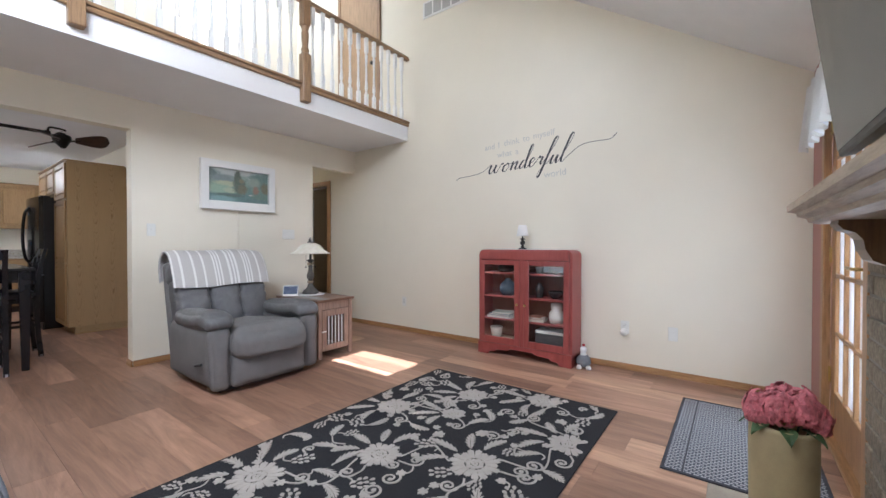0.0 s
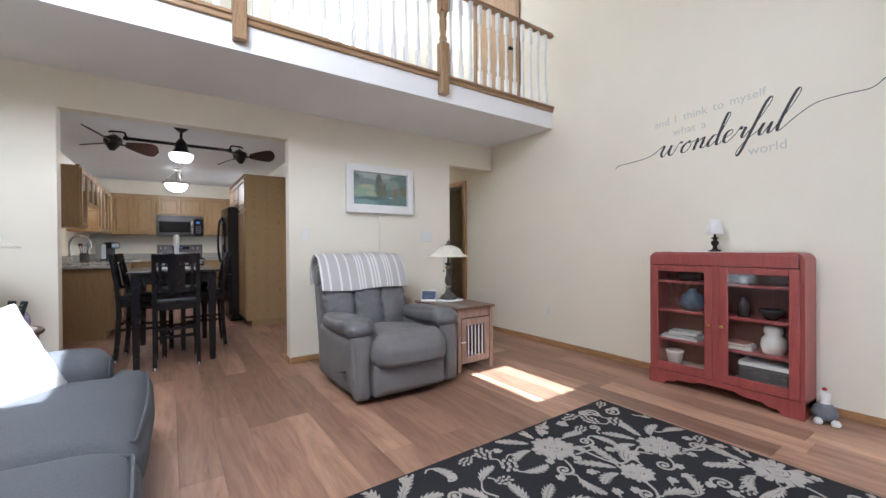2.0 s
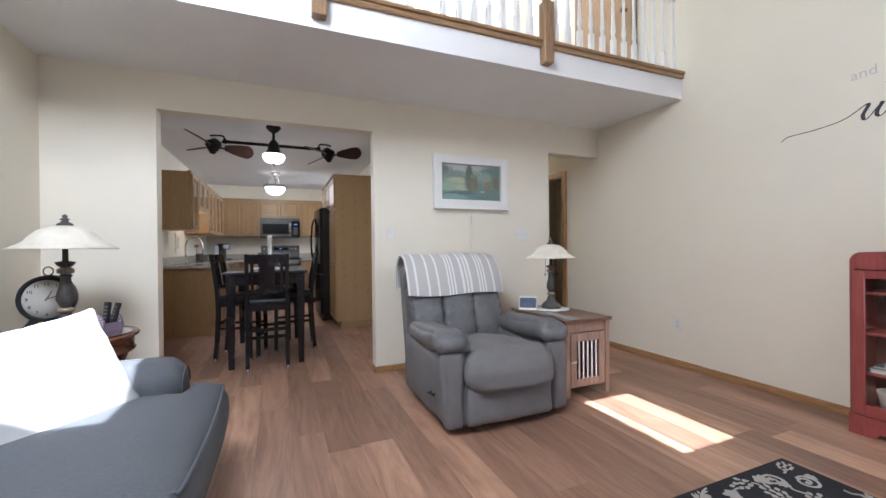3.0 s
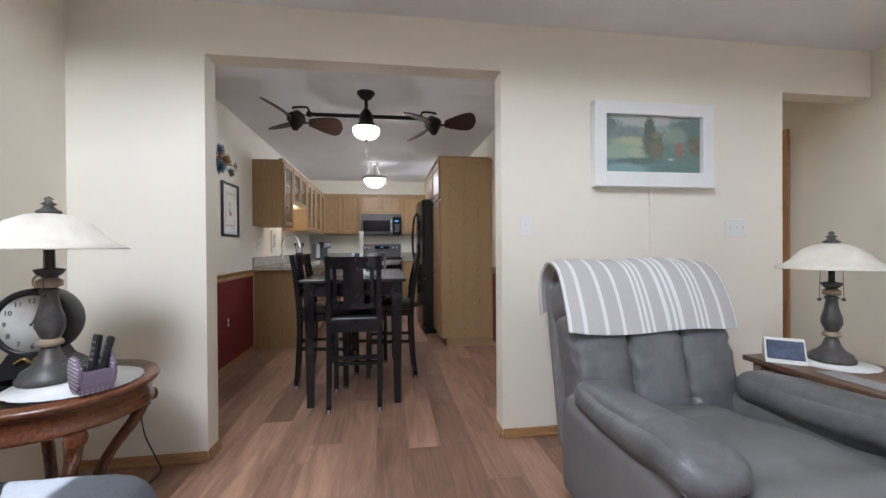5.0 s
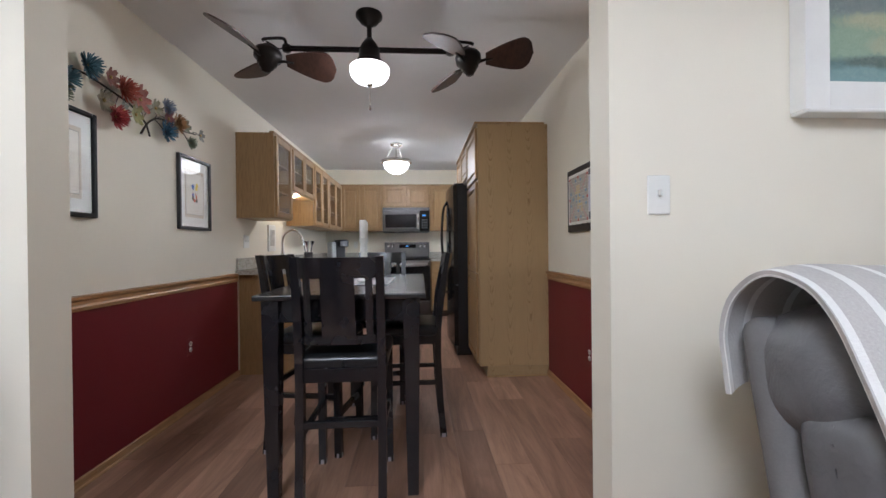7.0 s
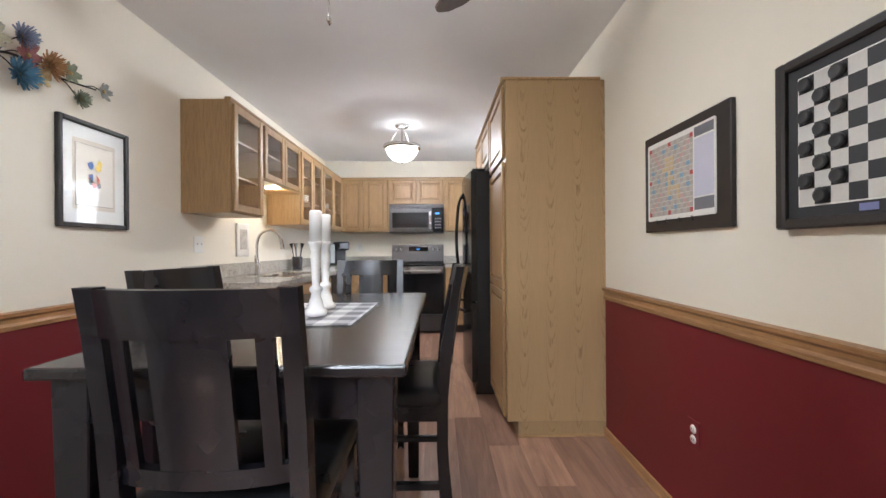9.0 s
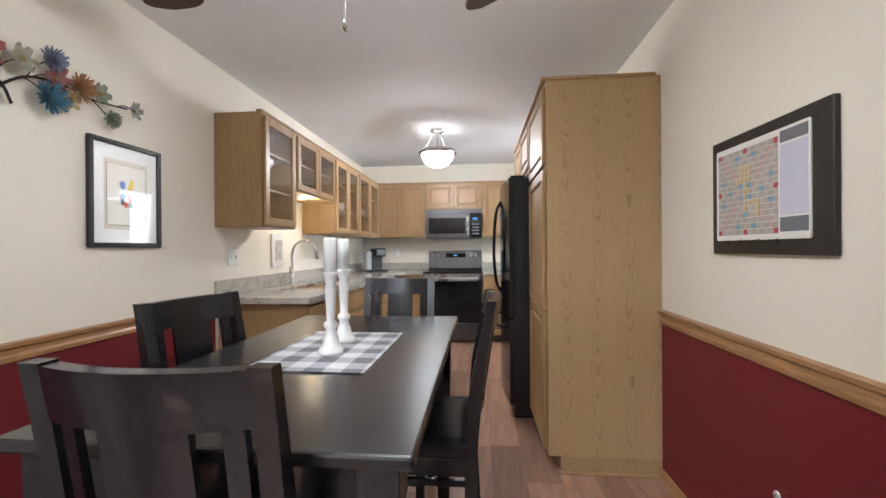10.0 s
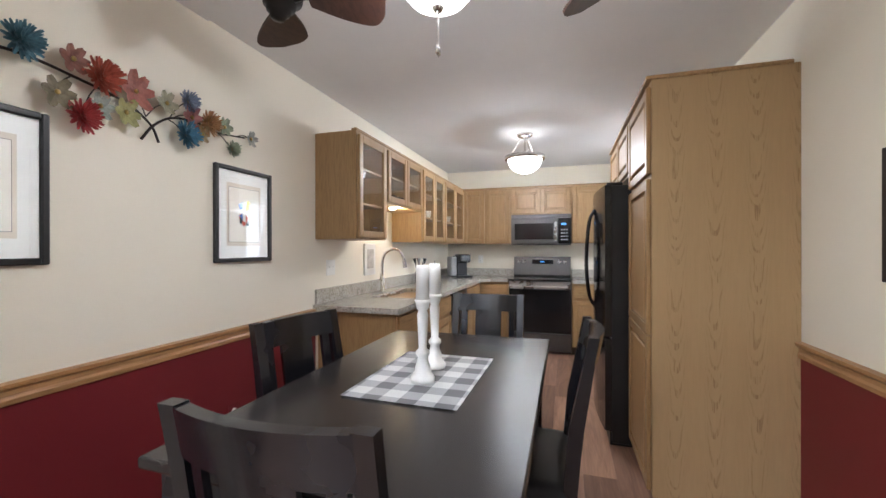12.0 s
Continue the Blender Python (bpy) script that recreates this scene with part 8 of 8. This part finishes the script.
blossoms = [(x, droop(x, z), r, tuple(0.95 * k + 0.03 for k in c), n) for x, z, r, c, n in blossoms]
part("branch", tube(curve_pts(on_wall([(-5.45, 1.755), (-5.41, 1.83), (-5.30, 1.90), (-5.12, 1.95), (-4.95, 1.985), (-4.80, 1.98)])), 0.0052, 8), rod, branch)
part("branch", tube(curve_pts(on_wall([(-5.37, 1.765), (-5.43, 1.83), (-5.52, 1.862), (-5.65, 1.845), (-5.78, 1.80), (-5.97, 1.772)])), [0.006 - 0.00006 * i for i in range(41)], 8), rod, branch)
for i, (x, z, r, col, n) in enumerate(blossoms):
    bm = bmesh.new()
    layers = 1 if n < 10 else 4
    for ly in range(layers):
        k_n = n if layers == 1 else 18 - 3 * ly
        for k in range(k_n):
            a = 2 * math.pi * (k + 0.37 * ly) / k_n + rb_.uniform(-0.12, 0.12)
            L = r * (1.05 if layers == 1 else 1.22 - 0.2 * ly) * rb_.uniform(0.88, 1.12)
            w = L * (0.33 if layers == 1 else 0.12)
            lift = 0.25 + 0.35 * ly + rb_.uniform(-0.1, 0.15)
            prev = None
            for s in range(5):
                u = s / 4
                ww = w * (0.16 + 0.84 * math.sin(math.pi * min(0.86, 0.08 + u * 0.78)))
                rad, out = L * u, 0.018 + 0.006 * ly + L * lift * u * u
                row_ = []
                for q in (-1, 0, 1):
                    px = math.cos(a) * rad - math.sin(a) * ww * q
                    pz = math.sin(a) * rad + math.cos(a) * ww * q
                    row_.append(bm.verts.new((x + px, 0.03 + out + (0.004 if q else 0), z + pz)))
                if prev:
                    for q in range(2):
                        bm.faces.new((prev[q], prev[q + 1], row_[q + 1], row_[q]))
                prev = row_
    fl = part("metal_flower", bm, surface("painted_tin", col, 0.5, 0.4, 45, 120, 0.2, 0.001, 0.1), branch)
    c = lathe([(0, 0.0), (0.008, 0.002), (0.009, 0.008), (0, 0.012)], 0, 0, 10)
    part("flower_centre", merge(bmesh.new(), c, 0, pose(x, 0.05, z, -90, 0, 0)), M["brass"], fl)
    if 3 < i < 19:
        tx = min(max(x + (0.08 if x < -5.45 else -0.06), -5.95), -4.85)
        tz = np.interp(-tx, [4.8, 4.95, 5.12, 5.30, 5.42, 5.52, 5.65, 5.78, 5.97], [1.98, 1.985, 1.95, 1.90, 1.845, 1.862, 1.845, 1.80, 1.772])
        tz = droop(tx, tz)
        part("stem", tube(curve_pts([(tx, 0.03, tz), ((x + tx) / 2, 0.035, (z + tz) / 2 + 0.012), (x, 0.046, z)], 5), 0.0025, 6), rod, branch)

# ---- letter-tile board in a dark frame ----
dark_frame = surface("espresso_frame", (0.022, 0.018, 0.017), 0.4, 0.2, 20, 160, 0.15)
SB = thing("framed_letter_board", "word game board with letter tiles in a dark frame", "framed game", pose(-5.59, YKR + 0.0, 1.41) @ Matrix.Diagonal((1, 0.65, 1, 1)))
part("frame", box(-0.272, 0.272, -0.03, 0, -0.217, 0.217, 0.003), dark_frame, SB)
part("tray", box(-0.238, 0.205, -0.036, -0.03, -0.168, 0.178, 0.006), M["white_plastic"], SB, "pale raised board")
cells = [surface("board_square", c, 0.6, 0.08) for c in ((0.48, 0.44, 0.38), (0.42, 0.38, 0.34), (0.22, 0.36, 0.50), (0.45, 0.08, 0.07), (0.55, 0.36, 0.32))]
cell = bmesh.new()
bx0, bz0, cs_ = -0.225, -0.150, 0.0205
for i in range(15):
    for j in range(15):
        di, dj = abs(i - 7), abs(j - 7)
        k = 0
        if (di in (0, 7) and dj in (0, 7)) and (di or dj):
            k = 3
        elif di == dj and di in (3, 4, 5, 6):
            k = 4
        elif (di + dj * 3) % 8 == 4 and (di + dj) % 2 == 0:
            k = 2
        elif (i + j) % 2:
            k = 1
        box(bx0 + i * cs_ + 0.0008, bx0 + (i + 1) * cs_ - 0.0008, -0.0372, -0.036, bz0 + j * cs_ + 0.0008, bz0 + (j + 1) * cs_ - 0.0008, 0, cell, k)
cb_ = part("playing_field", cell, cells, SB, "coloured board squares")
cb_["kind"] = "stuff"
tile_m = surface("wood_letter_tile", (0.58, 0.46, 0.27), 0.5, 0.1, 40)
tl = None
for i, j in ((6, 11), (6, 10), (7, 11), (8, 11), (5, 9), (6, 9), (7, 9), (7, 10), (7, 8), (7, 7), (8, 7), (7, 6), (7, 5), (7, 4), (8, 5), (9, 5), (10, 5), (10, 4), (10, 3), (8, 9), (8, 10)):
    if tl is None:
        tl = part("letter_tile", box(0.001, cs_ - 0.001, -0.0405, -0.0372, 0.001, cs_ - 0.001, 0.001), tile_m, SB)
        tl.location = (bx0 + i * cs_, 0, bz0 + j * cs_)
    else:
        o = new("letter_tile", tl.data)
        o.parent, o.location = SB, (bx0 + i * cs_, 0, bz0 + j * cs_)
part("score_panel", box(0.09, 0.197, -0.0375, -0.036, -0.095, 0.125), surface("lilac_panel", (0.58, 0.57, 0.66), 0.5, 0.04), SB)
part("title_bar", box(0.09, 0.197, -0.0375, -0.036, 0.132, 0.168), surface("grey_bar", (0.16, 0.16, 0.18), 0.5), SB, "plain grey title bar")
part("foot_bar", box(0.09, 0.197, -0.0375, -0.036, -0.145, -0.10), surface("grey_bar", (0.16, 0.16, 0.18), 0.5), SB, "plain grey bar")
for x in (-0.16, -0.09, 0.0, 0.08):
    part("hook", tube([(x, -0.03, -0.178), (x, -0.042, -0.18), (x, -0.044, -0.165)], 0.003, 6), M["black_soft"], SB)

# ---- draughts board in a dark frame ----
DB = thing("framed_draughts_board", "draughts board with black and red pieces in a dark frame", "framed game", pose(-4.897, YKR, 1.403))
for b4 in ((-0.235, -0.205, -0.232, 0.232), (0.205, 0.235, -0.232, 0.232), (-0.205, 0.205, -0.232, -0.202), (-0.205, 0.205, 0.202, 0.232)):
    part("frame_side", box(b4[0], b4[1], -0.036, 0, b4[2], b4[3], 0.006), dark_frame, DB)
part("backing", box(-0.205, 0.205, -0.02, -0.004, -0.202, 0.202), surface("charcoal_board", (0.03, 0.03, 0.032), 0.7, 0.15), DB)
part("white_border", box(-0.174, 0.174, -0.0212, -0.02, -0.174, 0.174), M["white_plastic"], DB)
q = 0.0425
sw = surface("white_square", (0.62, 0.60, 0.56), 0.6, 0.06)
sk_ = surface("black_square", (0.025, 0.025, 0.027), 0.6, 0.15)
proto = {}
for i in range(8):
    for j in range(8):
        key = (i + j) % 2
        if key not in proto:
            o = part("board_square", box(0, q, -0.0224, -0.0212, 0, q), sk_ if key == 1 else sw, DB)
            proto[key] = o
        else:
            o = new("board_square", proto[key].data)
            o.parent = DB
        o.location = (-0.17 + i * q, 0, -0.17 + j * q)
pr = [(0, 0), (0.017, 0), (0.0185, 0.003), (0.0185, 0.009), (0.016, 0.012), (0.012, 0.0105), (0, 0.0105)]
pm = {"b": surface("black_piece", (0.02, 0.02, 0.022), 0.35, 0.1), "r": surface("red_piece", (0.38, 0.02, 0.025), 0.3, 0.1)}
pd = {}
for i in (0, 1, 2, 5, 6, 7):
    for j in range(8):
        if (i + j) % 2 == 1:
            c = "b" if i < 3 else "r"
            if c not in pd:
                o = part("game_piece", lathe(pr, 0, 0, 18), pm[c], DB, "black draughts piece" if c == "b" else "red draughts piece")
                pd[c] = o
            else:
                o = new("game_piece", pd[c].data)
                o.parent = DB
                o["label"] = pd[c]["label"]
            o.matrix_basis = pose(-0.17 + (i + 0.5) * q, -0.0224, -0.17 + (j + 0.5) * q, 90, 0, 0)
part("label_tag", box(-0.02, 0.02, -0.022, -0.02, -0.197, -0.18), surface("blue_tag", (0.2, 0.22, 0.45), 0.5), DB, "small blue tag")

# ---- floor planks ----
plank_mat, nt, b = node_mat("acacia_vinyl_plank")
tc, info = nt.nodes.new("ShaderNodeTexCoord"), nt.nodes.new("ShaderNodeObjectInfo")
comb = nt.nodes.new("ShaderNodeCombineXYZ")
off = math_node(nt, "MULTIPLY", info.outputs["Random"], 53.0)
for i in range(3):
    nt.links.new(off, comb.inputs[i])
add = nt.nodes.new("ShaderNodeVectorMath")
add.operation = "ADD"
nt.links.new(tc.outputs["Object"], add.inputs[0])
nt.links.new(comb.outputs[0], add.inputs[1])


def stretched(sx, sy):
    mp = nt.nodes.new("ShaderNodeMapping")
    mp.inputs["Scale"].default_value = (sx, sy, 1)
    nt.links.new(add.outputs[0], mp.inputs["Vector"])
    return mp.outputs[0]


g_big = noise_tex(nt, stretched(0.9, 7.0), 1.0, 5, 0.6, 2.2)
g_mid = noise_tex(nt, stretched(2.2, 34.0), 1.0, 5, 0.65, 0.7)
g_fine = noise_tex(nt, stretched(8.0, 180.0), 1.0, 3, 0.6, 0.2)
tone = ramp(nt, info.outputs["Random"], [(0.0, (0.155, 0.094, 0.066)), (0.35, (0.215, 0.133, 0.093)), (0.8, (0.28, 0.177, 0.125)), (1.0, (0.36, 0.24, 0.168))])
c = mixc(nt, 0.66, tone, ramp(nt, g_big, [(0.3, (0.34, 0.27, 0.26)), (0.45, (0.62, 0.58, 0.55)), (0.58, (0.85, 0.83, 0.80)), (0.72, (1.0, 1.0, 1.0))]), "MULTIPLY")
c = mixc(nt, 0.38, c, ramp(nt, g_mid, [(0.32, (0.42, 0.38, 0.37)), (0.62, (1.0, 1.0, 1.0))]), "MULTIPLY")
c = mixc(nt, 0.2, c, ramp(nt, g_fine, [(0.35, (0.6, 0.57, 0.55)), (0.65, (1.0, 1.0, 1.0))]), "MULTIPLY")
c = mixc(nt, 1.0, c, (1.98, 1.87, 1.79), "MULTIPLY")
nt.links.new(c, b.inputs["Base Color"])
r = nt.nodes.new("ShaderNodeMapRange")
r.inputs["To Min"].default_value, r.inputs["To Max"].default_value = 0.32, 0.5
nt.links.new(g_mid, r.inputs["Value"])
nt.links.new(r.outputs[0], b.inputs["Roughness"])
bump(nt, b, g_fine, 0.12, 0.0008)

PW, PL = 0.182, 1.22
rp = random.Random(8)
shapes = {}


def plank(x0, x1, y0, y1):
    key = (round(x1 - x0, 3), round(y1 - y0, 3))
    if key not in shapes:
        bm = bmesh.new()
        w, d, e = key[0] - 0.0005, key[1] - 0.0005, 0.0007
        lo = [bm.verts.new((x, y, -0.012)) for x, y in ((0, 0), (w, 0), (w, d), (0, d))]
        mi_ = [bm.verts.new((x, y, -e)) for x, y in ((0, 0), (w, 0), (w, d), (0, d))]
        hi = [bm.verts.new((x, y, 0)) for x, y in ((e, e), (w - e, e), (w - e, d - e), (e, d - e))]
        bm.faces.new(hi)
        for i in range(4):
            j = (i + 1) % 4
            bm.faces.new((mi_[i], mi_[j], hi[j], hi[i]))
            bm.faces.new((lo[i], lo[j], mi_[j], mi_[i]))
        me = bpy.data.meshes.new("plank")
        bm.to_mesh(me)
        bm.free()
        me.materials.append(plank_mat)
        shapes[key] = me
    ob = new("plank", shapes[key])
    ob.parent = base
    ob.location = (x0, y0, 0)


def plank_row(k, bx0, bx1, y0, y1):
    start = random.Random(k * 7 + 1).uniform(0, PL)
    x = -12 + start + math.floor((bx0 + 12 - start) / PL) * PL
    while x < bx1 - 1e-6:
        a, c2 = max(bx0, x), min(bx1, x + PL)
        if c2 - a > 0.01 and y1 - y0 > 0.01:
            plank(a, c2, y0, y1)
        x += PL


for area_name, bx0, bx1, by0, by1 in (("living", -4.2, 0.595, YL, YN), ("kitchen", XB, -4.2, YKL, YKR), ("hall", -7.08, -4.2, 2.806, YN), ("back", -7.1, -3.6, YN, 5.2)):
    k = math.floor((by0 + 2) / PW)
    while -2 + k * PW < by1 - 1e-6:
        lo_, hi_ = -2 + k * PW, -2 + (k + 1) * PW
        through_row = lo_ >= YKL and hi_ <= YKR
        if not (area_name == "kitchen" and through_row):
            plank_row(k, XB if area_name == "living" and through_row else bx0, bx1, max(by0, lo_), min(by1, hi_))
        k += 1

# ---- fireplace bricks ----
bl_, bh_ = 0.197, 0.062
shapes_b = {}
row = 0
z = 0.006
while z < 2.15:
    y = BY0 - (0.1 if row % 2 else 0)
    while y < BY1:
        a, c2 = max(BY0, y), min(BY1, y + bl_)
        if c2 - a > 0.03:
            key = round(c2 - a, 3)
            if key not in shapes_b:
                me = bpy.data.meshes.new("brick")
                t = box(0, 0.06, 0, key, 0, bh_, 0.003)
                t.to_mesh(me)
                t.free()
                me.materials.append(brick_mat)
                shapes_b[key] = me
            o = new("brick", shapes_b[key])
            o.parent = fire
            o.location = (BX + rp.uniform(-0.0015, 0.0015), a, z)
        y += bl_ + 0.01
    z += bh_ + 0.01
    row += 1
